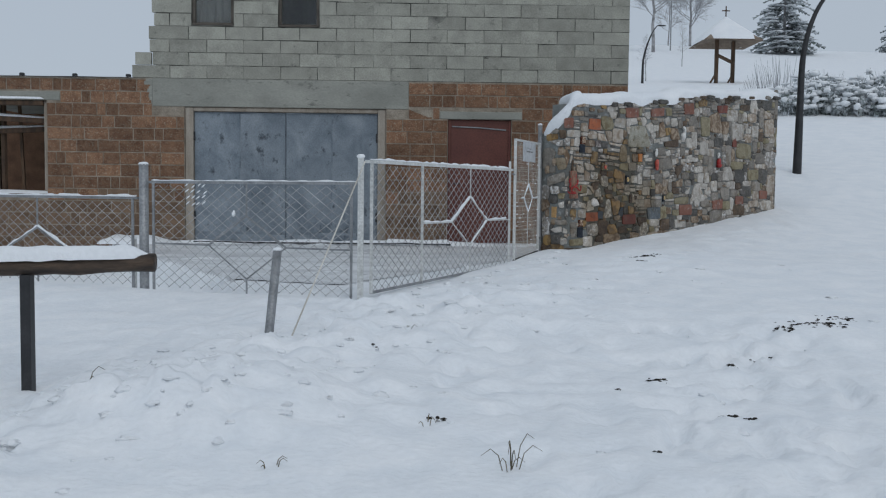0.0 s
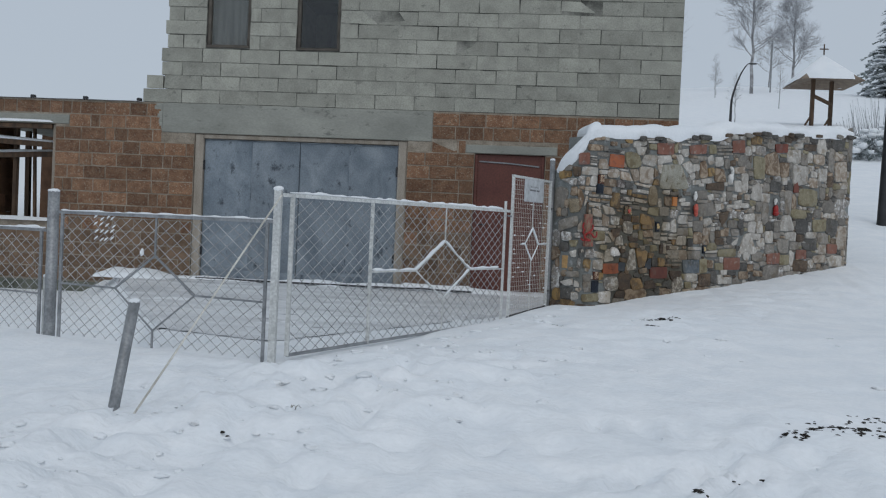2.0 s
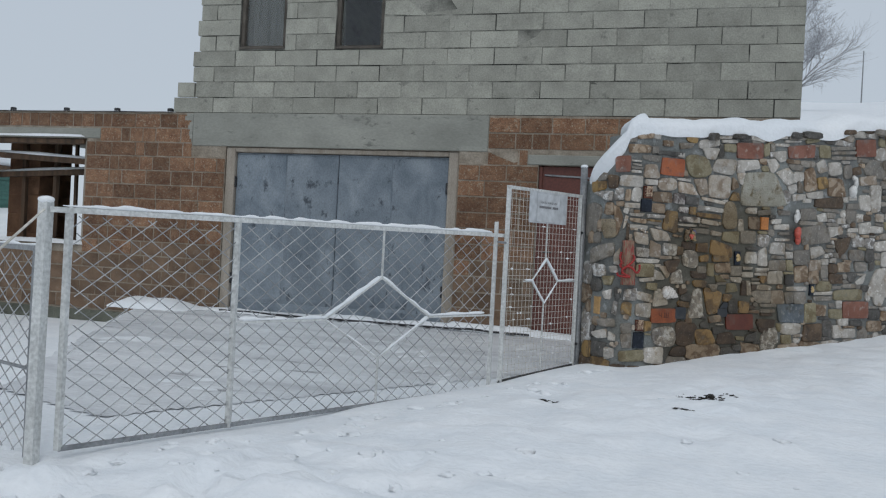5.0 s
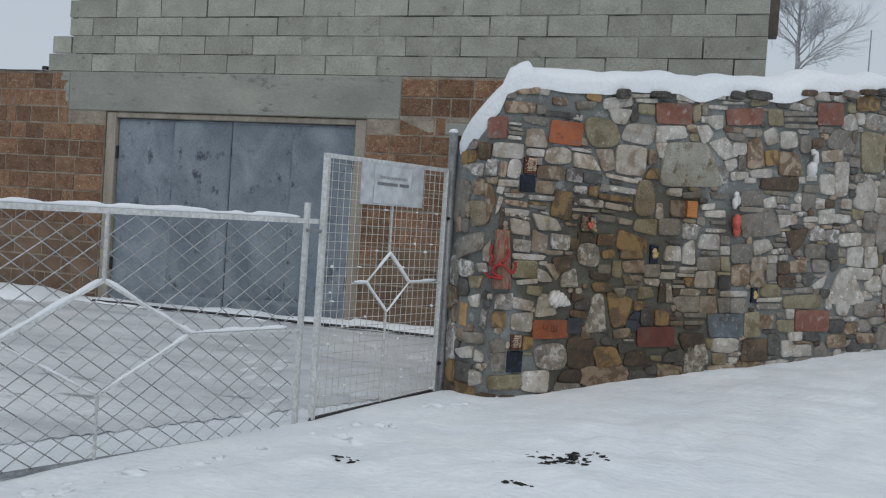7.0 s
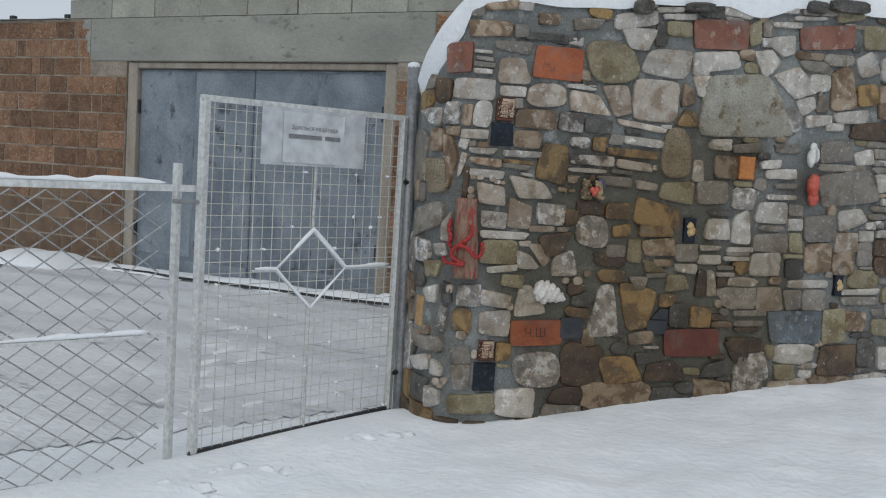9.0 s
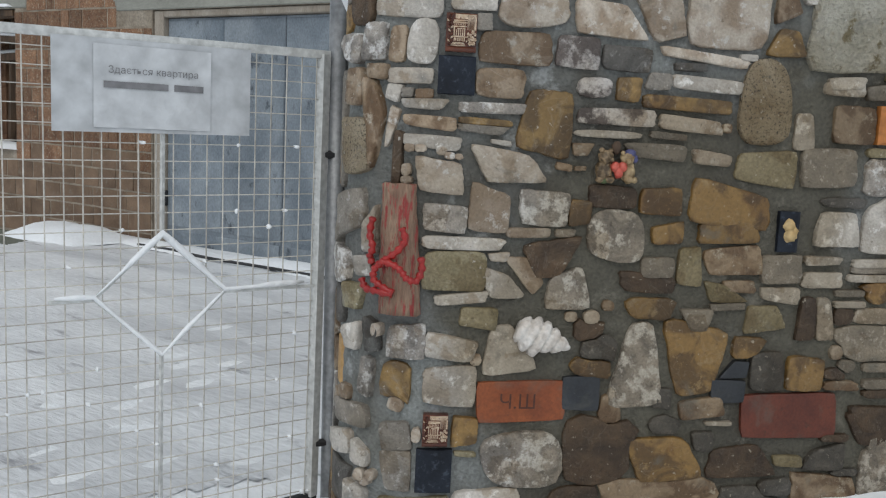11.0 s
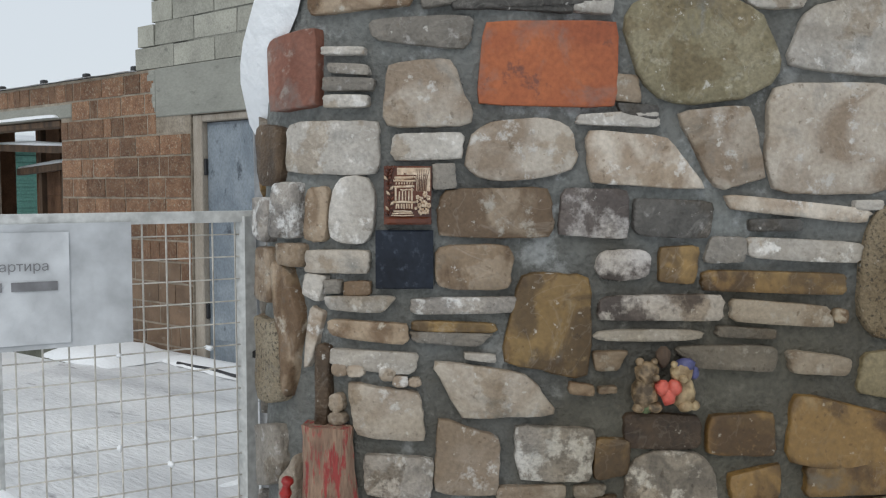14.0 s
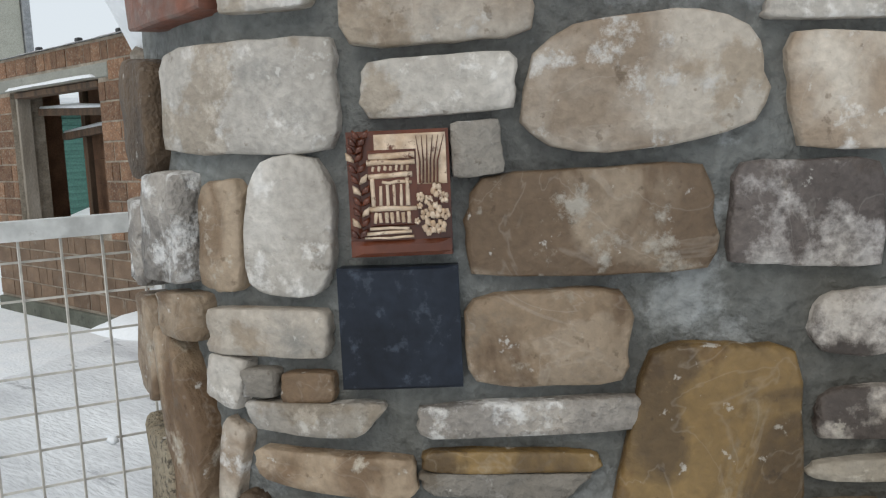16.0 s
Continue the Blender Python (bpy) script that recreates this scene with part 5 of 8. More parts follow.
stone(0.940, 1.124, 0.078, 0.028, "olive", "R", -3, -0.007, 0.004, 0.002)
stone(1.223, 1.092, 0.142, 0.153, "mottled", "R", 7, 0.007, -0.022, 0.039)
stone(1.166, 1.215, 0.101, 0.091, "brown", "R", 2, -0.018, 0.064, 0.006)
stone(0.220, 1.132, 0.199, 0.139, "mottled", "O", 2, -0.023, 0.019, 0.026)
stone(0.069, 1.207, 0.061, 0.069, "amber", "R", 1, 0.004, -0.003, -0.013)
stone(0.073, 1.148, 0.052, 0.012, "olive", "R", -4, -0.002, 0.000, -0.001)
stone(-0.097, 1.098, 0.071, 0.101, "grey", "R", 6, 0.002, 0.021, 0.008)
stone(-0.103, 1.187, 0.073, 0.068, "grey", "R", 8, 0.000, -0.003, -0.000)
stone(-0.185, 1.328, 0.031, 0.089, "mottled", "R", -23, -0.029, -0.010, 0.001)
stone(-0.240, 1.218, 0.117, 0.055, "grey", "R", 4, -0.014, 0.015, 0.004)
stone(-0.282, 1.130, 0.100, 0.058, "pale", "R", 15, -0.024, 0.068, 0.014)
stone(-0.196, 1.121, 0.046, 0.049, "pale", "R", -17, -0.015, 0.004, -0.023)
stone(-0.209, 1.003, 0.060, 0.075, "pale", "R", 6, 0.003, -0.004, -0.031)
stone(-0.241, 1.420, 0.052, 0.061, "pale", "R", 10, 0.005, 0.025, 0.022)
stone(-0.173, 1.434, 0.037, 0.075, "dark", "R", -7, -0.018, 0.007, -0.020)
stone(-0.189, 1.687, 0.044, 0.079, "pale", "R", 33, 0.051, 0.034, 0.056)
stone(-0.206, 1.605, 0.049, 0.047, "pale", "R", 9, -0.007, 0.007, -0.000)
stone(-0.241, 1.523, 0.066, 0.064, "olive", "R", 4, 0.008, 0.037, 0.003)
stone(-0.317, 1.719, 0.216, 0.099, "grey", "R", 17, 0.027, -0.011, -0.010)
stone(0.736, 1.654, 0.145, 0.069, "tan", "R", 5, -0.013, 0.003, 0.016)
stone(0.716, 1.727, 0.151, 0.054, "amber", "R", 2, -0.004, -0.017, -0.002)
stone(0.618, 1.637, 0.058, 0.091, "olive", "R", 2, -0.001, -0.010, 0.016)
stone(0.536, 1.632, 0.083, 0.048, "grey", "R", 2, -0.000, 0.006, 0.000)
stone(0.514, 1.591, 0.138, 0.045, "brown", "R", -4, -0.012, 0.026, -0.010)
stone(0.555, 1.717, 0.076, 0.047, "amber", "R", 8, 0.006, 0.008, 0.015)
stone(0.867, 1.636, 0.105, 0.070, "grey", "R", 2, -0.000, 0.004, 0.001)
stone(0.983, 1.611, 0.103, 0.038, "pale", "R", 1, 0.003, -0.007, 0.000)
stone(0.979, 1.661, 0.093, 0.020, "pale", "R", 1, 0.002, 0.008, -0.007)
stone(1.009, 1.743, 0.108, 0.086, "pale", "R", 2, 0.001, -0.033, 0.001)
stone(1.123, 1.750, 0.085, 0.127, "pale", "R", 10, 0.017, -0.021, 0.046)
stone(0.870, 1.570, 0.100, 0.036, "pale", "R", -3, -0.006, 0.013, 0.016)
stone(0.757, 1.589, 0.081, 0.028, "tan", "R", -1, -0.004, -0.001, 0.008)
stone(0.712, 1.572, 0.076, 0.046, "olive", "R", -1, -0.049, -0.054, -0.010)
stone(0.731, 1.536, 0.088, 0.016, "grey", "R", 3, -0.001, 0.006, -0.000)
stone(0.950, 1.509, 0.043, 0.109, "brown", "R", 1, 0.006, -0.018, 0.000)
stone(0.999, 1.508, 0.042, 0.104, "pale", "R", -4, -0.022, -0.013, -0.008)
stone(0.832, 1.507, 0.095, 0.064, "olive", "R", 6, -0.005, -0.039, -0.011)
stone(1.062, 1.578, 0.079, 0.016, "grey", "R", 1, -0.002, 0.006, 0.000)
stone(1.066, 1.549, 0.082, 0.016, "pale", "R", 1, -0.002, -0.000, 0.000)
stone(1.117, 1.640, 0.111, 0.015, "grey", "R", 1, -0.002, -0.000, 0.000)
stone(1.115, 1.619, 0.119, 0.018, "pale", "R", 1, -0.002, -0.000, 0.000)
stone(0.966, 1.898, 0.142, 0.094, "grey", "R", 2, -0.005, 0.007, -0.003)
stone(0.987, 2.099, 0.103, 0.038, "pale", "R", 3, -0.001, -0.012, 0.018)
stone(1.024, 2.008, 0.108, 0.089, "tan", "R", -1, -0.005, -0.000, -0.001)
stone(0.421, 1.709, 0.140, 0.123, "mottled", "O", -2, -0.014, -0.013, 0.017)
stone(-0.050, 0.991, 0.184, 0.077, "olive", "R", 4, 0.000, -0.004, 0.004)
stone(0.133, 0.996, 0.165, 0.115, "pale", "R", -1, -0.003, -0.004, 0.030)
stone(-0.029, 2.576, 0.120, 0.044, "tan", "R", 5, 0.006, 0.011, -0.005)
stone(0.067, 2.581, 0.061, 0.039, "pale", "R", 4, 0.003, 0.006, 0.006)
stone(-0.121, 2.553, 0.053, 0.059, "grey", "R", 3, -0.000, 0.009, -0.000)
stone(0.170, 2.537, 0.085, 0.040, "tan", "R", 2, 0.001, 0.006, -0.002)
stone(0.337, 2.536, 0.118, 0.041, "grey", "R", 7, 0.014, 0.036, -0.013)
stone(0.193, 2.468, 0.221, 0.025, "dark", "R", 2, 0.013, 0.001, -0.005)
stone(0.549, 2.575, 0.185, 0.057, "pale", "R", 12, 0.004, 0.005, -0.008)
stone(0.592, 2.645, 0.086, 0.030, "grey", "R", 4, -0.008, 0.016, -0.007)
stone(0.700, 2.632, 0.121, 0.019, "pale", "R", 7, 0.000, 0.013, 0.000)
stone(0.718, 2.607, 0.096, 0.018, "pale", "R", 6, -0.000, 0.000, -0.002)
stone(0.747, 2.559, 0.112, 0.057, "olive", "R", 2, -0.004, -0.001, 0.006)
stone(0.767, 2.610, 0.097, 0.023, "pale", "R", 6, 0.000, -0.000, -0.003)
stone(1.146, 2.681, 0.082, 0.078, "cream", "R", 24, -0.001, 0.036, -0.043)
stone(0.945, 2.556, 0.242, 0.110, "faded_brick", "B", 4, -0.003, 0.013, 0.002)
stone(1.108, 2.576, 0.061, 0.083, "olive", "R", 29, 0.030, 0.013, 0.004)
stone(1.254, 2.693, 0.118, 0.028, "pale", "R", 1, -0.006, 0.008, -0.010)
stone(1.265, 2.630, 0.139, 0.021, "pale", "R", 4, -0.001, 0.014, 0.004)
stone(1.378, 2.669, 0.159, 0.014, "pale", "R", 6, -0.000, -0.000, -0.006)
stone(1.421, 2.717, 0.170, 0.060, "grey", "R", 6, -0.001, -0.000, 0.006)
stone(1.596, 2.724, 0.165, 0.080, "olive", "R", 10, 0.032, 0.054, -0.011)
stone(1.256, 2.540, 0.108, 0.081, "pale", "R", 15, -0.040, 0.115, -0.018)
stone(1.471, 2.597, 0.262, 0.091, "faded_brick", "B", 7, 0.005, 0.025, 0.004)
stone(1.182, 2.470, 0.092, 0.098, "pale", "R", 28, -0.017, -0.021, -0.052)
stone(0.935, 2.446, 0.208, 0.075, "pale", "R", 8, -0.004, -0.021, -0.015)
stone(0.879, 2.345, 0.069, 0.067, "cream", "R", 19, 0.007, 0.027, -0.041)
stone(1.082, 2.271, 0.381, 0.250, "speck", "R", 5, -0.056, -0.178, 0.021)
stone(1.336, 2.389, 0.127, 0.128, "pale", "R", 21, -0.075, 0.013, 0.003)
stone(1.399, 2.300, 0.085, 0.063, "pale", "R", 23, -0.007, 0.014, -0.028)
stone(1.479, 2.313, 0.054, 0.070, "grey", "R", -19, -0.024, 0.002, -0.046)
stone(1.578, 2.384, 0.120, 0.171, "tan", "R", 16, 0.017, -0.052, 0.025)
stone(1.713, 2.369, 0.102, 0.090, "amber", "R", 12, -0.006, -0.012, -0.004)
stone(1.695, 2.498, 0.096, 0.094, "pale", "R", 23, -0.012, -0.019, 0.016)
stone(1.840, 2.493, 0.132, 0.099, "pale", "R", 8, -0.003, -0.008, -0.008)
stone(1.722, 2.621, 0.115, 0.097, "olive", "R", 3, -0.011, -0.008, -0.003)
stone(1.924, 2.666, 0.267, 0.027, "grey", "R", 6, -0.000, 0.000, -0.011)
stone(1.928, 2.630, 0.267, 0.024, "grey", "R", 6, -0.001, -0.000, 0.000)
stone(1.934, 2.588, 0.267, 0.024, "grey", "R", 5, -0.001, 0.000, -0.006)
stone(2.176, 2.691, 0.209, 0.130, "faded_brick", "B", 6, 0.001, -0.008, 0.002)
stone(1.983, 2.481, 0.089, 0.107, "grey", "O", 13, 0.011, 0.000, 0.006)
stone(2.086, 2.495, 0.088, 0.064, "brown", "R", 15, 0.003, -0.012, 0.003)
stone(2.219, 2.428, 0.179, 0.072, "cream", "R", 8, -0.000, -0.001, 0.016)
stone(1.864, 2.346, 0.170, 0.142, "tan", "R", 1, -0.026, -0.057, -0.008)
stone(1.636, 2.265, 0.169, 0.052, "pale", "R", 6, -0.000, 0.036, 0.020)
stone(1.466, 2.238, 0.129, 0.045, "pale", "R", 8, 0.001, -0.001, -0.014)
stone(1.555, 2.217, 0.087, 0.032, "pale", "R", 6, 0.003, 0.007, 0.006)
stone(1.796, 2.216, 0.299, 0.081, "brown", "R", 4, 0.004, -0.021, 0.037)
stone(1.972, 2.253, 0.054, 0.039, "pale", "R", 4, -0.002, -0.000, 0.000)
stone(2.054, 2.272, 0.082, 0.033, "pale", "R", 5, -0.001, -0.000, 0.000)
stone(2.061, 2.205, 0.125, 0.046, "grey", "R", 3, -0.003, -0.001, 0.006)
stone(2.194, 2.243, 0.120, 0.121, "pale", "R", 1, -0.014, -0.002, 0.017)
stone(1.575, 2.110, 0.162, 0.090, "grey", "R", 6, 0.007, -0.019, -0.007)
stone(1.727, 2.092, 0.095, 0.061, "pale", "R", 11, -0.005, 0.004, 0.012)
stone(1.940, 2.078, 0.086, 0.045, "pale", "R", 4, 0.003, -0.012, 0.000)
stone(0.992, 2.110, 0.092, 0.028, "pale", "R", 4, 0.001, 0.017, 0.000)
stone(1.114, 2.095, 0.124, 0.037, "grey", "R", 6, 0.005, 0.010, 0.006)
stone(1.321, 2.106, 0.120, 0.035, "grey", "R", 3, -0.006, 0.007, -0.005)
stone(1.244, 2.034, 0.096, 0.035, "pale", "R", 6, 0.005, 0.010, 0.006)
stone(1.303, 1.995, 0.151, 0.040, "pale", "R", 3, -0.003, -0.000, 0.006)
stone(1.316, 1.895, 0.141, 0.020, "pale", "R", 2, -0.002, 0.000, -0.006)
stone(1.328, 1.945, 0.106, 0.020, "grey", "R", 3, -0.001, 0.000, 0.000)
stone(1.655, 1.953, 0.288, 0.143, "grey", "R", 9, -0.041, -0.032, 0.008)
stone(1.616, 2.041, 0.239, 0.027, "grey", "R", 2, -0.002, 0.001, -0.011)
stone(1.855, 1.989, 0.093, 0.074, "pale", "R", 13, -0.002, 0.015, -0.033)
stone(1.971, 1.878, 0.147, 0.119, "brown", "R", 22, 0.031, 0.098, -0.083)
stone(2.128, 1.811, 0.156, 0.087, "grey", "R", 3, -0.017, -0.020, 0.001)
stone(2.212, 2.038, 0.139, 0.087, "pale", "R", 9, 0.002, 0.000, 0.007)
stone(2.074, 2.012, 0.109, 0.031, "pale", "R", 4, 0.002, -0.008, 0.000)
stone(1.271, 1.826, 0.147, 0.089, "pale", "R", 1, 0.006, -0.029, 0.009)
stone(1.391, 1.842, 0.068, 0.047, "grey", "R", -2, -0.003, 0.007, 0.001)
stone(1.397, 1.779, 0.071, 0.050, "pale", "R", 3, 0.000, -0.007, 0.000)
stone(1.280, 1.694, 0.171, 0.079, "grey", "R", 1, 0.004, -0.005, 0.013)
stone(1.405, 1.698, 0.063, 0.082, "olive", "R", -0, -0.015, -0.012, 0.006)
stone(1.527, 1.766, 0.156, 0.113, "grey", "R", 4, -0.009, 0.006, 0.007)
stone(1.689, 1.820, 0.137, 0.080, "pale", "R", 16, -0.008, -0.047, -0.028)
stone(1.675, 1.710, 0.121, 0.084, "cream", "R", 4, 0.005, -0.018, -0.005)
stone(1.530, 1.636, 0.136, 0.128, "tan", "R", 4, 0.002, -0.003, -0.005)
stone(1.666, 1.615, 0.107, 0.100, "tan", "R", 5, 0.001, 0.007, 0.012)
stone(1.779, 1.663, 0.075, 0.103, "grey", "R", 7, 0.004, -0.007, 0.001)
stone(1.778, 1.743, 0.079, 0.046, "pale", "R", 3, 0.004, -0.000, 0.000)
stone(1.799, 1.791, 0.049, 0.030, "pale", "R", 6, -0.000, -0.000, 0.006)
stone(1.871, 1.757, 0.063, 0.033, "pale", "R", 5, 0.009, 0.004, 0.006)
stone(1.997, 1.708, 0.134, 0.079, "tan", "R", 7, 0.005, 0.011, 0.021)
stone(2.185, 1.719, 0.127, 0.076, "grey", "R", 3, -0.010, 0.009, -0.015)
stone(1.260, 1.599, 0.144, 0.097, "pale", "R", 3, 0.009, -0.015, 0.007)
stone(1.414, 1.586, 0.089, 0.083, "dark", "R", 6, -0.001, -0.000, 0.013)
stone(1.912, 1.610, 0.139, 0.074, "brown", "R", -0, -0.006, 0.009, -0.011)
stone(2.190, 1.602, 0.105, 0.046, "pale", "R", 26, 0.032, 0.079, 0.037)
stone(1.494, 1.518, 0.200, 0.033, "pale", "R", 2, 0.001, 0.007, 0.001)
stone(1.296, 1.447, 0.124, 0.103, "cream", "R", 2, -0.009, -0.021, 0.001)
stone(1.531, 1.446, 0.121, 0.090, "grey", "R", 1, -0.001, -0.000, 0.001)
stone(1.420, 1.445, 0.084, 0.086, "grey", "R", 5, -0.005, 0.025, -0.010)
stone(1.772, 1.489, 0.205, 0.024, "pale", "R", 3, 0.007, 0.018, 0.006)
stone(1.781, 1.448, 0.197, 0.034, "grey", "R", 1, -0.003, 0.038, 0.000)
stone(2.060, 1.484, 0.306, 0.086, "olive", "R", 2, 0.007, -0.010, 0.018)
stone(1.446, 1.323, 0.257, 0.133, "blue", "B", -0, -0.019, 0.027, 0.012)
stone(1.653, 1.331, 0.120, 0.151, "olive", "R", 5, -0.000, -0.012, -0.001)
stone(1.764, 1.352, 0.103, 0.087, "tan", "R", -2, -0.002, 0.017, -0.008)
stone(1.933, 1.326, 0.138, 0.074, "olive", "R", -0, -0.012, 0.003, 0.007)
stone(1.964, 1.404, 0.064, 0.062, "pale", "R", 1, -0.005, 0.011, 0.000)
stone(2.153, 1.364, 0.271, 0.126, "faded_brick", "B", 1, -0.006, -0.001, 0.002)
stone(2.019, 1.262, 0.107, 0.056, "pale", "R", 2, 0.001, 0.003, 0.007)
stone(1.200, 1.240, 0.155, 0.065, "brown", "R", 1, -0.015, 0.053, -0.011)
stone(1.245, 1.134, 0.143, 0.133, "mottled", "R", 14, 0.002, -0.014, -0.017)
stone(1.411, 1.119, 0.101, 0.066, "olive", "R", 0, -0.011, 0.007, 0.000)
stone(1.685, 1.174, 0.189, 0.133, "brown", "R", 2, 0.012, -0.012, 0.011)
stone(1.957, 1.184, 0.087, 0.101, "pale", "R", 7, -0.003, 0.004, 0.000)
stone(2.081, 1.172, 0.158, 0.074, "pale", "R", 2, -0.003, -0.007, -0.008)
stone(1.208, 1.382, 0.160, 0.024, "grey", "R", 1, -0.002, -0.000, 0.000)
stone(1.204, 1.337, 0.143, 0.024, "grey", "R", 1, -0.002, -0.001, 0.000)
stone(1.126, 1.658, 0.124, 0.020, "pale", "R", 2, -0.001, -0.000, 0.000)
stone(2.992, 2.745, 0.222, 0.094, "old_brick", "B", 5, 0.001, 0.038, 0.001)
stone(2.815, 2.544, 0.273, 0.254, "tan", "R", 8, -0.033, -0.052, 0.094)
stone(3.076, 2.497, 0.168, 0.169, "tan", "R", 7, -0.010, 0.036, -0.018)
stone(2.578, 2.484, 0.199, 0.251, "olive", "R", 1, -0.018, 0.026, -0.018)
stone(3.406, 2.454, 0.310, 0.228, "pale", "R", 5, 0.003, 0.039, -0.045)
stone(3.872, 2.494, 0.184, 0.154, "pale", "R", 4, 0.008, 0.019, 0.001)
stone(3.699, 2.489, 0.121, 0.070, "pale", "R", -0, -0.006, 0.002, -0.018)
stone(4.283, 2.564, 0.261, 0.239, "cream", "R", 6, -0.002, 0.010, 0.016)
stone(3.328, 2.805, 0.173, 0.059, "pale", "R", 9, 0.005, 0.002, 0.024)
stone(3.583, 2.807, 0.238, 0.079, "brown", "R", 5, 0.011, 0.020, 0.002)
stone(3.329, 2.311, 0.096, 0.126, "old_brick", "B", 4, -0.002, -0.000, 0.001)
stone(2.316, 2.286, 0.112, 0.219, "pale", "R", 7, 0.018, 0.017, -0.010)
stone(3.087, 2.363, 0.094, 0.082, "pale", "R", 4, -0.000, 0.001, 0.000)
stone(3.168, 1.865, 0.231, 0.182, "pale", "R", 4, -0.017, -0.180, 0.027)
stone(2.826, 1.686, 0.145, 0.138, "pale", "R", 5, -0.007, 0.017, 0.017)
stone(2.490, 1.791, 0.135, 0.126, "pale", "R", 2, 0.008, 0.008, 0.024)
stone(2.633, 1.794, 0.115, 0.133, "pale", "R", 5, -0.008, -0.018, 0.013)
stone(2.543, 1.683, 0.225, 0.073, "pale", "R", -2, 0.014, 0.026, 0.008)
stone(2.428, 1.593, 0.230, 0.222, "pale", "R", 1, -0.018, -0.287, 0.002)
stone(2.432, 1.901, 0.191, 0.080, "pale", "R", 6, -0.006, -0.000, 0.012)
stone(3.119, 1.586, 0.212, 0.160, "grey", "R", 1, -0.032, 0.084, 0.002)
stone(2.855, 1.548, 0.164, 0.105, "grey", "R", 3, -0.002, -0.000, -0.010)
stone(3.503, 1.498, 0.196, 0.103, "faded_brick", "B", 1, -0.006, -0.001, 0.002)
stone(3.899, 1.448, 0.265, 0.091, "cream", "R", 4, -0.011, -0.021, 0.009)
stone(4.176, 1.582, 0.206, 0.110, "faded_brick", "B", -1, 0.004, 0.034, -0.016)
stone(2.929, 1.434, 0.238, 0.120, "faded_brick", "B", 3, 0.006, 0.018, 0.018)
stone(3.869, 1.864, 0.275, 0.142, "olive", "R", 4, -0.004, -0.000, -0.010)
stone(3.697, 1.738, 0.210, 0.074, "pale", "R", 2, 0.006, 0.021, 0.001)
stone(-0.328, 1.591, 0.110, 0.087, "mottled", "r")
stone(3.782, 2.672, 0.255, 0.123, "cream", "r")
stone(3.594, 2.198, 0.399, 0.214, "olive", "r")
stone(2.382, 2.134, 0.099, 0.063, "cream", "r")
stone(2.352, 2.031, 0.143, 0.055, "pale", "r")
stone(2.604, 2.031, 0.120, 0.112, "grey", "r")
stone(2.405, 1.457, 0.161, 0.099, "pale", "v")
stone(2.618, 1.449, 0.205, 0.101, "grey", "r")
stone(2.377, 1.232, 0.166, 0.087, "tan", "r")
stone(2.650, 1.255, 0.172, 0.073, "tan", "r")
stone(2.507, 2.800, 0.213, 0.103, "amber", "r")
for s, z, w, h in ((-0.098, 1.901, 0.02, 0.014), (-0.071, 1.901, 0.022, 0.013), (-0.023, 1.897, 0.02, 0.014), (-0.003, 1.887, 0.018, 0.012), (0.019, 1.885, 0.014, 0.008), (-0.104, 1.849, 0.018, 0.024), (-0.102, 1.824, 0.022, 0.014),
                   (-0.259, 1.27, 0.034, 0.034), (-0.105, 1.269, 0.034, 0.032), (-0.159, 1.451, 0.018, 0.028), (0.087, 1.391, 0.022, 0.024), (-0.191, 1.069, 0.02, 0.024), (-0.175, 1.056, 0.018, 0.018), (-0.161, 1.075, 0.018, 0.022),
                   (-0.051, 1.196, 0.018, 0.03), (0.321, 1.503, 0.026, 0.02), (0.374, 1.503, 0.034, 0.026), (0.415, 1.532, 0.024, 0.02), (1.043, 1.42, 0.026, 0.032)):
    stone(s, z, w, h, "cream", "o")

# places kept free for the things set in the wall
KEEP = [(0.009, 2.171, 0.09, 0.11), (0.004, 2.074, 0.10, 0.105), (0.404, 1.885, 0.13, 0.11), (0.873, 1.733, 0.075, 0.12), (-0.115, 1.665, 0.13, 0.33), (0.253, 1.452, 0.14, 0.09),
        (-0.005, 1.212, 0.08, 0.10), (-0.004, 1.105, 0.105, 0.125), (1.122, 2.011, 0.09, 0.11), (1.438, 2.01, 0.13, 0.37), (2.04, 2.37, 0.13, 0.23), (2.92, 2.06, 0.17, 0.24), (1.656, 1.514, 0.06, 0.11), (-0.33, 1.335, 0.12, 0.15)]


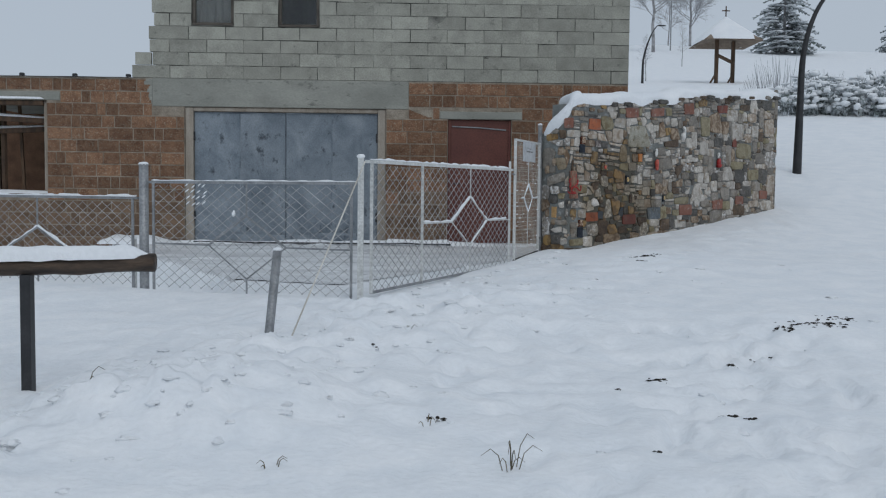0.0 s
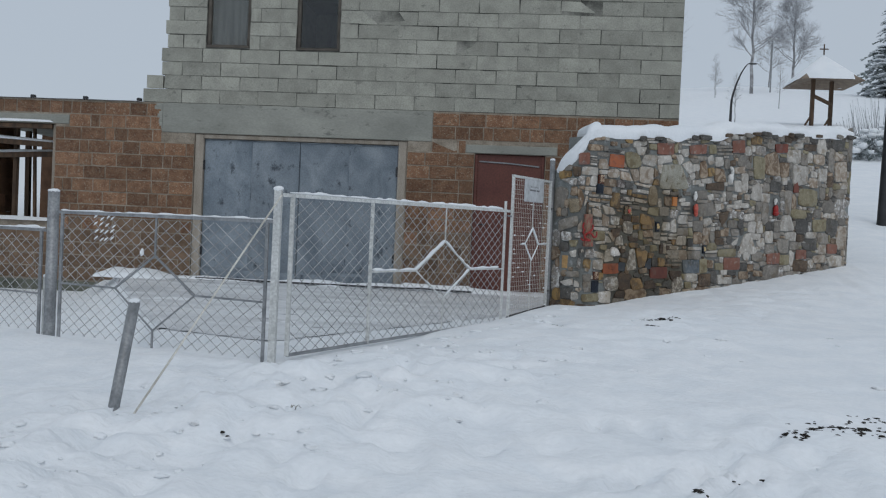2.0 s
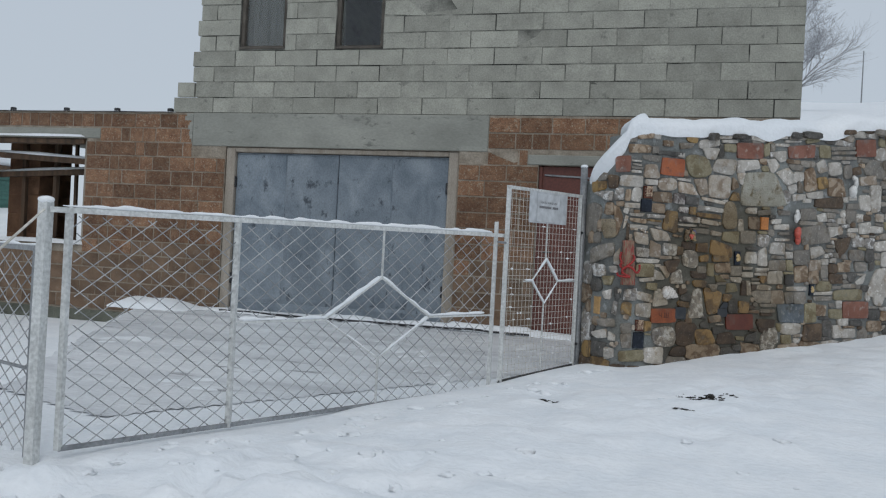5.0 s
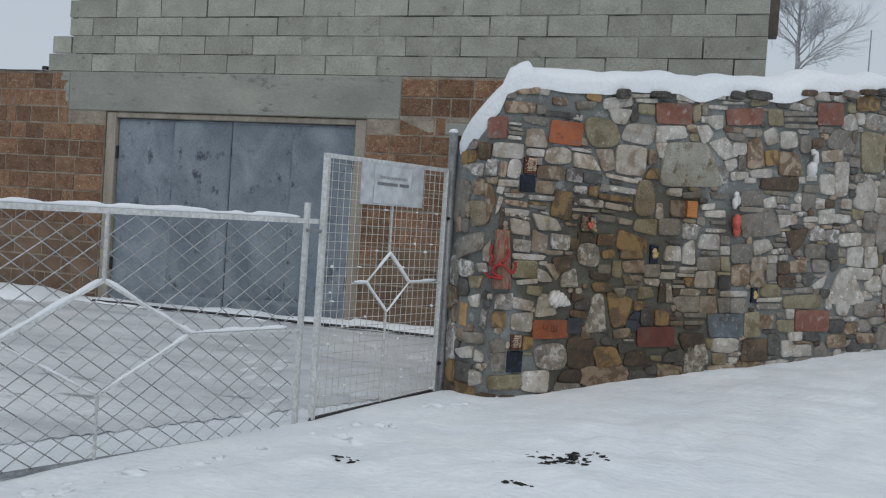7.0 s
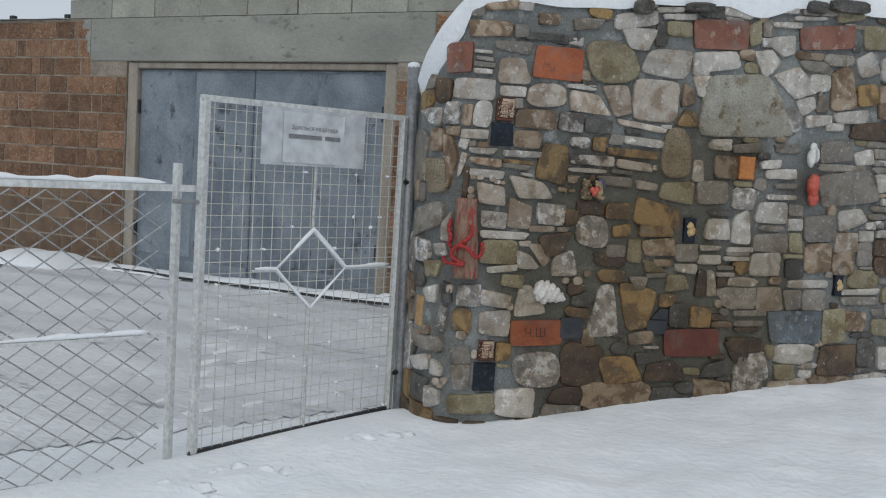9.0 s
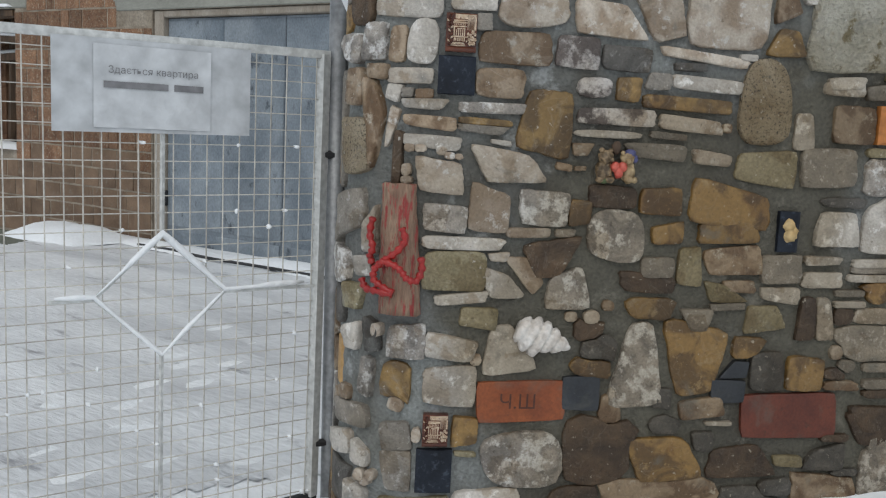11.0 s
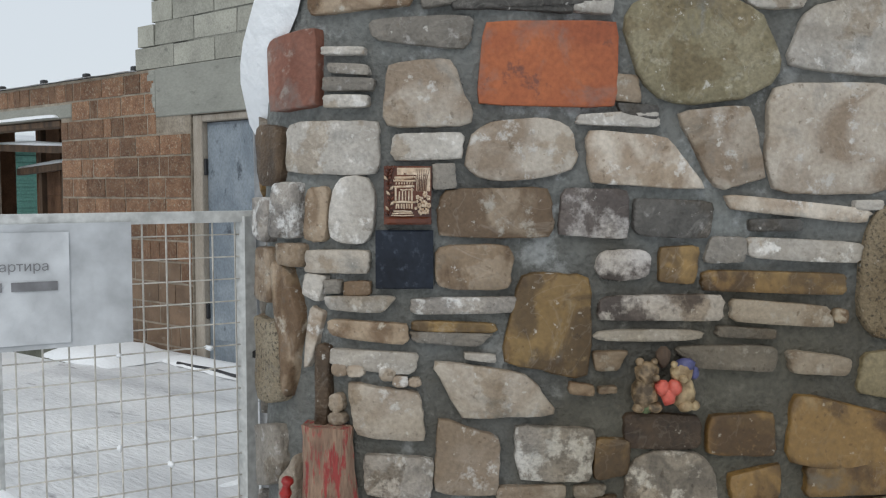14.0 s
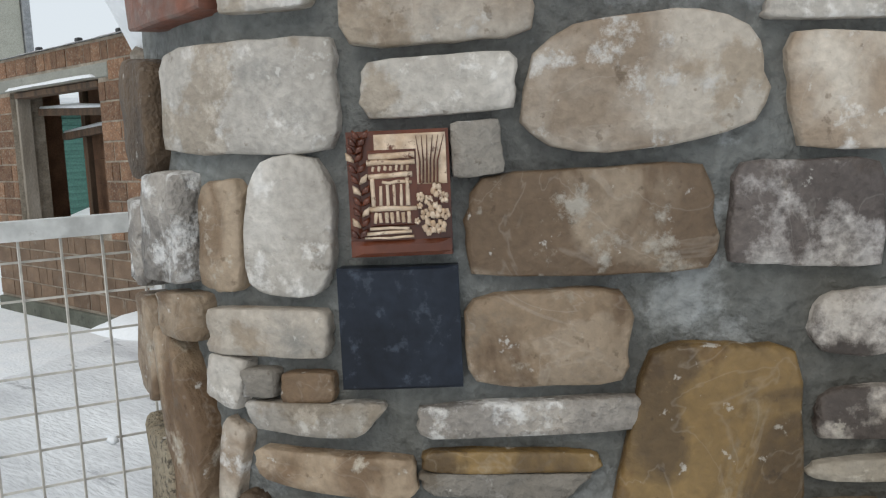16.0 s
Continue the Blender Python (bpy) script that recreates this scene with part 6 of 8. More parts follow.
def fill_stones():
    """Packs the rest of the wall: large stones first, slivers last, none over another."""
    rs = random.Random(21)
    cell = 0.008
    s0, z0 = -0.50, 0.78
    grid = np.zeros((int((WALL_LEN + 0.1 - s0) / cell), int((3.05 - z0) / cell)), bool)
    S, Zg = np.meshgrid(s0 + (np.arange(grid.shape[0]) + 0.5) * cell, z0 + (np.arange(grid.shape[1]) + 0.5) * cell, indexing="ij")
    tops = np.array([wall_top(q) for q in S[:, 0]])
    grid |= Zg > tops[:, None] - 0.005

    def mask(s, z, w, h, pad):
        i0, i1 = int((s - w / 2 - pad - s0) / cell), int((s + w / 2 + pad - s0) / cell) + 1
        k0, k1 = int((z - h / 2 - pad - z0) / cell), int((z + h / 2 + pad - z0) / cell) + 1
        i0, k0 = max(i0, 0), max(k0, 0)
        a = (np.abs((S[i0:i1, k0:k1] - s) / (w / 2 + pad)) ** 3.5 + np.abs((Zg[i0:i1, k0:k1] - z) / (h / 2 + pad)) ** 3.5) < 1
        return (slice(i0, i1), slice(k0, k1)), a

    for s, z, w, h, _ in PLACED:
        sl, a = mask(s, z, w, h, 0.002)
        grid[sl] |= a
    for s, z, w, h in KEEP:
        sl, a = mask(s, z, w, h, 0.0)
        grid[sl] = True
    sizes = ((0.30, 0.22, 160), (0.26, 0.13, 200), (0.20, 0.14, 500), (0.16, 0.11, 1200), (0.13, 0.09, 2200), (0.10, 0.07, 3500), (0.12, 0.035, 3000), (0.07, 0.05, 5000), (0.08, 0.022, 4500), (0.045, 0.030, 5000))
    kinds = ("pale", "grey", "grey", "cream", "tan", "mottled", "pale", "olive", "tan", "dark", "amber", "grey", "dark", "brown")
    laid = []
    for w0, h0, tries in sizes:
        for _ in range(tries):
            w, h = w0 * rs.uniform(0.8, 1.25), h0 * rs.uniform(0.75, 1.3)
            if w0 > 0.06 and h0 > 0.04 and rs.random() < 0.25:
                w, h = h, w
            s, z = rs.uniform(s0 + 0.05, WALL_LEN), rs.uniform(0.80, 3.0)
            if (w > 0.1 and s < -0.1) or (s < 0.95 and 1.72 < z < 2.43 and s > -0.15) or (s < 1.0 and h0 < 0.04):
                continue
            sl, a = mask(s, z, w, h, 0.003)
            if a.size == 0 or grid[sl][a].any():
                continue
            sl, a = mask(s, z, w, h, 0.0)
            grid[sl] |= a
            kind = rs.choice(kinds if s < 1.2 else ("pale", "grey", "grey", "dark", "pale", "mottled", "olive", "brown", "grey", "tan", "cream", "grey", "dark", "grey"))
            if s < 1.0 and kind in ("pale", "mottled") and h0 < 0.06:
                kind = rs.choice(("grey", "tan", "dark"))
            if s < 1.25 and z < 1.8 and rs.random() < 0.75:
                kind = rs.choice(("brown", "amber", "dark", "dark", "tan", "brown"))
            laid.append((s, z, w, h, kind))
    # each stone grows until it meets its neighbours, so that the joints stay narrow
    sites = np.array([q[:4] for q in PLACED] + [q[:4] for q in laid] + KEEP)
    n = 18
    ang = 2 * math.pi * (np.arange(n) + 0.5) / n
    ca, sa = np.cos(ang), np.sin(ang)
    sup = (np.abs(ca) ** 4 + np.abs(sa) ** 4) ** -0.25
    steps = np.linspace(0.8, 2.0, 25)
    near, rest = 0, {}
    for k, (s, z, w, h, kind) in enumerate(laid):
        me = len(PLACED) + k
        close = np.nonzero((np.abs(sites[:, 0] - s) < (w + sites[:, 2])) & (np.abs(sites[:, 1] - z) < (h + sites[:, 3])))[0]
        close = close[close != me]
        px = s + (ca * sup)[:, None] * steps[None] * w / 2
        pz = z + (sa * sup)[:, None] * steps[None] * h / 2
        oth = sites[close]
        d = np.full(px.shape, 9.0)
        for o in oth:
            d = np.minimum(d, (np.abs((px - o[0]) / (o[2] / 2)) ** 4 + np.abs((pz - o[1]) / (o[3] / 2)) ** 4) ** 0.25)
        free = (d > steps[None]) & (d > 1.02)
        reach = []
        for i in range(n):
            bad = np.nonzero(~free[i])[0]
            f = steps[bad[0]] if len(bad) else steps[-1]
            rad = math.hypot(ca[i] * sup[i] * w / 2, sa[i] * sup[i] * h / 2)
            reach.append(max(0.6, f - 0.0022 / rad) * rs.uniform(0.96, 1.02))
        shape = "b" if kind == "brick" else "r"
        proud = 0.006 + 0.005 * rs.random() + 0.012 * min(w, h)
        v, f = stone_mesh(s, z, w, h, shape, 0, proud, 1000 + k, n, fine=s < 1.2, reach=None if kind == "brick" else reach)
        if s < 1.15 and near < 150:
            near += 1
            Geo().add(v, f).ob("brick" if kind == "brick" else "stone", STONE[kind], STONE_WALL, smooth=shape != "b", at=on_wall(s, z)[:])
        else:
            rest.setdefault(kind, Geo()).add(v, f)
    for kind, g in rest.items():
        tagged(g.ob("rubble_stones", STONE[kind], STONE_WALL, smooth=True), kind="stuff")


fill_stones()


def cap_stones():
    """Dark flat stones that look out from under the snow on top."""
    rs = random.Random(5)
    s = -0.05
    while s < WALL_LEN - 0.1:
        w = rs.uniform(0.08, 0.22)
        if rs.random() < 0.5:
            t = wall_top(s + w / 2)
            h = rs.uniform(0.03, 0.055)
            v, f = stone_mesh(s + w / 2, t - h * (0.55 if s < 2.3 else 0.25), w * 0.95, h, "R", rs.uniform(-7, 7), rs.uniform(0.035, 0.055), 3000 + int(s * 100), 16)
            Geo().add(v, f).ob("cap_stone", STONE[rs.choice(("dark", "dark", "brown", "grey"))], STONE_WALL, smooth=False, at=on_wall(s, t)[:])
        s += w + 0.01


cap_stones()


# ---- things set in the wall ----
def slab(s, z, w, h, out, b=0.003, n=8, skew=0.0):
    """A bevelled plate on the face of the wall."""
    g = Geo()
    for k in range(n + 1):
        u = s - w / 2 + w * k / n
        e = 0.0 if 0 < k < n else b
        for y, o in ((-h / 2, -0.01), (-h / 2, out - b), (-h / 2 + b, out - e), (h / 2 - b, out - e), (h / 2, out - b), (h / 2, -0.01)):
            g.v.append(on_wall(u, z + y + skew * (u - s), o)[:])
    g.f = [(k * 6 + i, (k + 1) * 6 + i, (k + 1) * 6 + i + 1, k * 6 + i + 1) for k in range(n) for i in range(5)]
    g.f += [tuple(range(6))[::-1], tuple(range(n * 6, n * 6 + 6))]
    return g


def relief_tile(s, z, w, h):
    """A glazed clay tile with a log well-house, leaves, grass and flowers in relief."""
    t = thing("relief_tile", "brown glazed clay tile with an ivory wellhouse relief, set in mortar", "tile", group="relief tiles")
    rs = random.Random(int(z * 100))
    o = 0.018

    def at(u, v, out=0.0):
        return on_wall(s + (u - 0.5) * w, z + (v - 0.5) * h, o + out)

    slab(s, z, w, h, o, 0.004).ob("tile_body", GLAZE, t)
    slab(s + w * 0.12, z + h * 0.27, w * 0.70, h * 0.40, o + 0.001, 0.001).ob("ivory_ground", IVORY, t, "ivory glazed sky")
    slab(s - w * 0.06, z + h * 0.05, w * 0.47, h * 0.60, o + 0.002, 0.001).ob("well_shadow", GLAZE, t)
    slab(s, z - h * 0.43, w * 0.98, h * 0.13, o + 0.003, 0.003).ob("base_strip", GLAZE, t, "glossy red-brown foot of the tile")

    def log(u0, v0, u1, v1, r, name="log"):
        pts = [at(u0 + (u1 - u0) * k / 4, v0 + (v1 - v0) * k / 4 + rs.uniform(-0.006, 0.006), 0.002) for k in range(5)]
        Geo().tube(pts, [r * h * rs.uniform(0.8, 1.15) for _ in pts], 7).ob(name, IVORY, t, smooth=True)

    for v, u0, u1, r in ((0.80, 0.22, 0.66, 0.026), (0.755, 0.20, 0.66, 0.022), (0.645, 0.21, 0.63, 0.021), (0.595, 0.33, 0.62, 0.015), (0.385, 0.21, 0.66, 0.020), (0.235, 0.20, 0.58, 0.013), (0.195, 0.16, 0.60, 0.014), (0.155, 0.15, 0.62, 0.010)):
        log(u0, v, u1, v + rs.uniform(-0.008, 0.008), r)
    for k in range(7):
        u = 0.25 + 0.055 * k
        log(u, 0.685, u + 0.01, 0.725, 0.013, "stud")
        log(u, 0.275, u + rs.uniform(-0.01, 0.02), 0.36, 0.016, "stud")
    for k in range(6):
        u = 0.245 + 0.066 * k
        log(u, 0.41, u + rs.uniform(-0.012, 0.012), 0.575 if 0 < k < 5 else 0.63, 0.013 if 0 < k < 5 else 0.018, "stake")
    for k in range(11):
        a = k / 10
        u, v = 0.10 + 0.04 * math.sin(a * 5) + 0.32 * max(0.0, a - 0.72), 0.16 + 0.86 * a - 0.30 * max(0.0, a - 0.72)
        for d in (-1, 1):
            g = Geo().tube([at(u, v, 0.002), at(u + d * 0.045, v + 0.035, 0.0035), at(u + d * 0.075, v + 0.075, 0.002)], [w * 0.010, w * 0.034, w * 0.006], 6)
            g.ob("leaf", IVORY if (k + d) % 3 == 0 and a < 0.75 else GLAZE, t, smooth=True)
    for k in range(6):
        u = 0.70 + 0.035 * k
        Geo().tube([at(u, 0.58, 0.0015), at(u + 0.01, 0.75, 0.0025), at(u + 0.02 * k - 0.02, 0.95, 0.0015)], [w * 0.011, w * 0.009, w * 0.003], 5).ob("stalk", GLAZE, t)
    for k, (u, v, r) in enumerate(((0.70, 0.47, 0.05), (0.78, 0.44, 0.055), (0.86, 0.52, 0.07), (0.93, 0.46, 0.06), (0.84, 0.36, 0.085), (0.74, 0.33, 0.06), (0.94, 0.33, 0.06), (0.78, 0.23, 0.085), (0.89, 0.23, 0.07), (0.69, 0.40, 0.035), (0.66, 0.28, 0.035))):
        p = at(u, v, 0.001)
        g = Geo()
        for m in range(5):
            q = at(u + r * 0.5 * math.cos(m * 1.257 + k), v + r * 0.45 * math.sin(m * 1.257 + k), 0.002)
            g.blob(q[:], (w * r * 0.42, w * r * 0.42, w * r * 0.5), k + m, 0.5, 7, 5)
        g.ob("flower", IVORY, t, smooth=True)


def black_tile(s, z, w, h):
    o = slab(s, z, w, h, 0.012, 0.002).ob("black_tile", BLACK_TILE)
    tagged(o, "square black ceramic tile set flush in the mortar", "tile", group="black tiles")


def plaque(s, z, w, h):
    t = thing("gilt_plaque", "small dark plaque with a gilt relief under a stone hood", "plaque", group="gilt plaques")
    slab(s, z, w, h, 0.012, 0.002).ob("backing", BLACK_TILE, t)
    g = Geo()
    g.blob(on_wall(s, z - h * 0.04, 0.010)[:], (w * 0.44, w * 0.2, h * 0.22), 2, 0.5, 10, 8)
    g.blob(on_wall(s - w * 0.1, z + h * 0.16, 0.010)[:], (w * 0.34, w * 0.2, h * 0.15), 3, 0.5, 8, 6)
    g.blob(on_wall(s + w * 0.12, z + h * 0.12, 0.010)[:], (w * 0.14, w * 0.14, h * 0.09), 4, 0.5, 8, 6)
    g.ob("relief", GOLD, t, "gilt relief", smooth=True)


def old_board():
    """A weathered board with a heavy red chain slung over it."""
    t = thing("driftwood_board", "weathered red-stained board fixed on the wall with a red chain", "ornament")
    g = Geo()
    for k in range(15):
        y = 1.50 + 0.315 * k / 14
        w = (0.052 - 0.012 * k / 14) * (1 + 0.12 * noise.noise(Vector((k * 0.6, 0, 2))))
        for i in range(7):
            a = math.pi * i / 6
            g.v.append(on_wall(-0.105 - 0.012 * k / 14 - math.cos(a) * w, y + (0.012 * noise.noise(Vector((i * 1.3, 4, 0))) if k in (0, 14) else 0), 0.006 + 0.042 * math.sin(a) * (1 + 0.2 * noise.noise(Vector((i, k * 0.5, 7)))))[:])
    g.f = [(k * 7 + i, k * 7 + i + 1, (k + 1) * 7 + i + 1, (k + 1) * 7 + i) for k in range(14) for i in range(6)] + [tuple(range(7))[::-1], tuple(range(98, 105))]
    g.ob("board", OLD_RED_WOOD, t, smooth=True)
    strands = (((80, 330), (62, 420), (85, 500), (70, 560), (95, 600)), ((235, 370), (250, 440), (215, 510), (160, 565), (110, 620), (105, 680), (150, 715), (215, 750)),
               ((30, 690), (60, 740), (130, 745), (215, 755)), ((150, 570), (205, 580), (245, 615), (270, 655), (310, 665), (332, 600), (325, 520)))
    for k, strand in enumerate(strands):
        path, rad = [], []
        for i in range(len(strand) - 1):
            p0, p1, p2, p3 = (Vector((*strand[min(max(i + d, 0), len(strand) - 1)], 0)) for d in (-1, 0, 1, 2))
            for j in range(6):
                a = j / 6
                q = 0.5 * (2 * p1 + (p2 - p0) * a + (2 * p0 - 5 * p1 + 4 * p2 - p3) * a * a + (3 * p1 - p0 - 3 * p2 + p3) * a ** 3)
                path.append(on_wall(-0.176 + 0.000417 * (q.x - 30), 1.832 - 0.000417 * (q.y - 90), 0.048 + 0.012 * math.sin(math.pi * min(max((q.x - 30) / 300, 0), 1)) + 0.004 * k))
                rad.append(0.0082 + 0.0024 * math.sin(len(rad) * 1.9))
        Geo().tube(path, rad, 8).ob("chain", RED_PAINT, t, "thick red painted strand", smooth=True)


def figurine(name, label, s, z, parts, material):
    """A small ornament kept as one plain rounded mesh."""
    g = Geo()
    for k, (x, y, o, rx, ry) in enumerate(parts):
        g.blob(on_wall(s + x, z + y, o)[:], (rx, rx, ry), k, 0.25, 10, 8)
    return tagged(g.ob(name, material, smooth=True), label, "ornament", group="ornaments in the wall")


relief_tile(0.009, 2.171, 0.070, 0.088)
black_tile(0.004, 2.074, 0.086, 0.089)
relief_tile(-0.005, 1.212, 0.061, 0.081)
black_tile(-0.004, 1.105, 0.088, 0.113)
plaque(0.873, 1.733, 0.054, 0.104)
plaque(1.656, 1.514, 0.042, 0.090)
old_board()
BRUIN = mat("painted_brown_clay", (0.07, 0.045, 0.022), (0.26, 0.18, 0.10), 0.45, 70, 110, 0.5, vary=0.0, sharp=0.08)
TEDDY = mat("painted_tan_clay", (0.17, 0.105, 0.045), (0.46, 0.35, 0.20), 0.5, 60, 90, 0.3, vary=0.0)
HEART = mat("painted_red_clay", (0.45, 0.06, 0.04), (0.56, 0.13, 0.09), 0.45, 40, 90, 0.2, vary=0.0)
BLUE = mat("painted_blue_clay", (0.05, 0.055, 0.14), (0.09, 0.09, 0.20), 0.5, 40, 90, 0.2, vary=0.0)
MOSS = mat("painted_green_clay", (0.06, 0.09, 0.035), (0.12, 0.15, 0.06), 0.5, 40, 90, 0.2, vary=0.0)
figurine("bear_figurine", "small dark brown clay bear holding a heart in the wall", 0.376, 1.882, ((0.0, 0.018, 0.02, 0.019, 0.018), (-0.002, -0.014, 0.014, 0.021, 0.027), (-0.012, 0.034, 0.02, 0.007, 0.007), (0.010, 0.034, 0.02, 0.006, 0.006),
         (0.010, -0.034, 0.024, 0.012, 0.009), (0.008, 0.013, 0.036, 0.007, 0.006), (-0.014, -0.036, 0.022, 0.010, 0.008)), BRUIN)
figurine("bear_figurine", "small tan clay bear in a blue cap set in the wall", 0.432, 1.882, ((-0.002, 0.016, 0.02, 0.018, 0.017), (0.002, -0.014, 0.014, 0.019, 0.025), (-0.015, 0.030, 0.022, 0.006, 0.006), (0.002, -0.034, 0.024, 0.012, 0.009),
         (-0.006, 0.011, 0.036, 0.007, 0.006), (0.018, -0.034, 0.020, 0.009, 0.008)), TEDDY)
figurine("heart_ornament", "red clay heart held between the small figurines", 0.406, 1.875, ((-0.009, 0.004, 0.030, 0.012, 0.012), (0.009, 0.004, 0.030, 0.012, 0.012), (0.0, -0.010, 0.030, 0.012, 0.014)), HEART)
figurine("cap_ornament", "dark blue clay cap on the small figurine", 0.436, 1.911, ((0.0, 0.0, 0.018, 0.016, 0.011), (0.014, -0.012, 0.018, 0.007, 0.010)), BLUE)
figurine("leaf_ornament", "green clay leaves beside the small figurines", 0.366, 1.864, ((0.0, 0.0, 0.016, 0.012, 0.014), (0.008, -0.018, 0.018, 0.012, 0.009)), MOSS)
figurine("pine_cone", "brown pine cone above the small figurines", 0.402, 1.924, ((0.0, 0.0, 0.015, 0.012, 0.016),), DARK_TIMBER)
figurine("white_bird_ornament", "white china bird-shaped ornament on the wall", 2.04, 2.345, ((0.0, -0.02, 0.02, 0.035, 0.05), (0.015, 0.05, 0.03, 0.018, 0.05), (-0.01, 0.09, 0.03, 0.018, 0.02)), CHINA)
figurine("doll_ornament", "small painted doll ornament in red and white", 1.452, 1.955, ((0.0, 0.0, 0.03, 0.028, 0.05), (0.006, -0.05, 0.025, 0.024, 0.04)), HEART)
figurine("doll_ornament", "small pale painted doll ornament above a red one", 1.430, 2.075, ((0.0, 0.0, 0.03, 0.02, 0.04), (0.004, 0.045, 0.03, 0.016, 0.02), (0.034, 0.01, 0.02, 0.012, 0.03)), CHINA)
figurine("doll_ornament", "small red painted doll ornament hanging on the wall", 2.92, 2.015, ((0.0, 0.0, 0.02, 0.034, 0.055), (0.0, -0.045, 0.02, 0.042, 0.03)), RED_PAINT)
figurine("doll_ornament", "small pale head of the red ornament above", 2.91, 2.12, ((0.0, 0.0, 0.02, 0.022, 0.028), (-0.008, -0.03, 0.02, 0.014, 0.02)), CHINA)


def sea_shell():
    """A whelk: whorls wound round an axis that lies along the wall, ribbed and pointed at one end."""
    a, b = (0.186, 1.478), (0.322, 1.425)
    m, n = 46, 28
    g = Geo()
    across = Vector((-(b[1] - a[1]), b[0] - a[0])).normalized()
    for i in range(m):
        t = i / (m - 1)
        body = 0.040 * math.sin(math.pi * min(1.0, 0.10 + 0.9 * t)) ** 0.75 * (1.15 - 0.45 * t) + 0.003
        for k in range(n):
            w = 2 * math.pi * k / n
            wind = t * 5.2 + w / (2 * math.pi)
            groove = 1 - 0.24 * abs(math.cos(math.pi * wind)) ** 6
            q = body * groove * (1 + 0.07 * math.sin(9 * w + 6 * t))
            flare = 1.35 if math.cos(w) < 0 and t < 0.5 else 1.0
            side = q * math.cos(w) * flare
            g.v.append(on_wall(a[0] + (b[0] - a[0]) * t + across[0] * side, a[1] + (b[1] - a[1]) * t + across[1] * side, 0.014 + 0.75 * q * math.sin(w))[:])
    g.f = [(i * n + k, i * n + (k + 1) % n, (i + 1) * n + (k + 1) % n, (i + 1) * n + k) for i in range(m - 1) for k in range(n)]
    g.f += [tuple(range(n))[::-1], tuple(range((m - 1) * n, m * n))]
    tagged(g.ob("sea_shell", SHELL, smooth=True), "large white spiral sea shell pressed into the mortar", "shell")


sea_shell()
for s, z, w, h, m, label in ((1.122, 2.011, 0.073, 0.097, ORANGE, "bright orange clay block among the stones"), (-0.33, 1.335, 0.075, 0.13, OCHRE, "ochre clay plate at the rounded end of the wall")):
    tagged(slab(s, z, w, h, 0.02, 0.006).ob("clay_plate", m), label, "clay plate", group="clay plates")


def scratched_letters():
    cu = bpy.data.curves.new("scratched_letters", "FONT")
    cu.body, cu.size, cu.align_x, cu.align_y = "Ч.Ш", 0.052, "CENTER", "CENTER"
    cu.materials.append(SCRATCH)
    o = new("scratched_letters", cu)
    o.parent = STONE_WALL
    o.matrix_world = Matrix.Translation(on_wall(0.195, 1.288, 0.0245)) @ Matrix((ALONG, Vector((0, 0, 1)), OUT)).transposed().to_4x4()


scratched_letters()


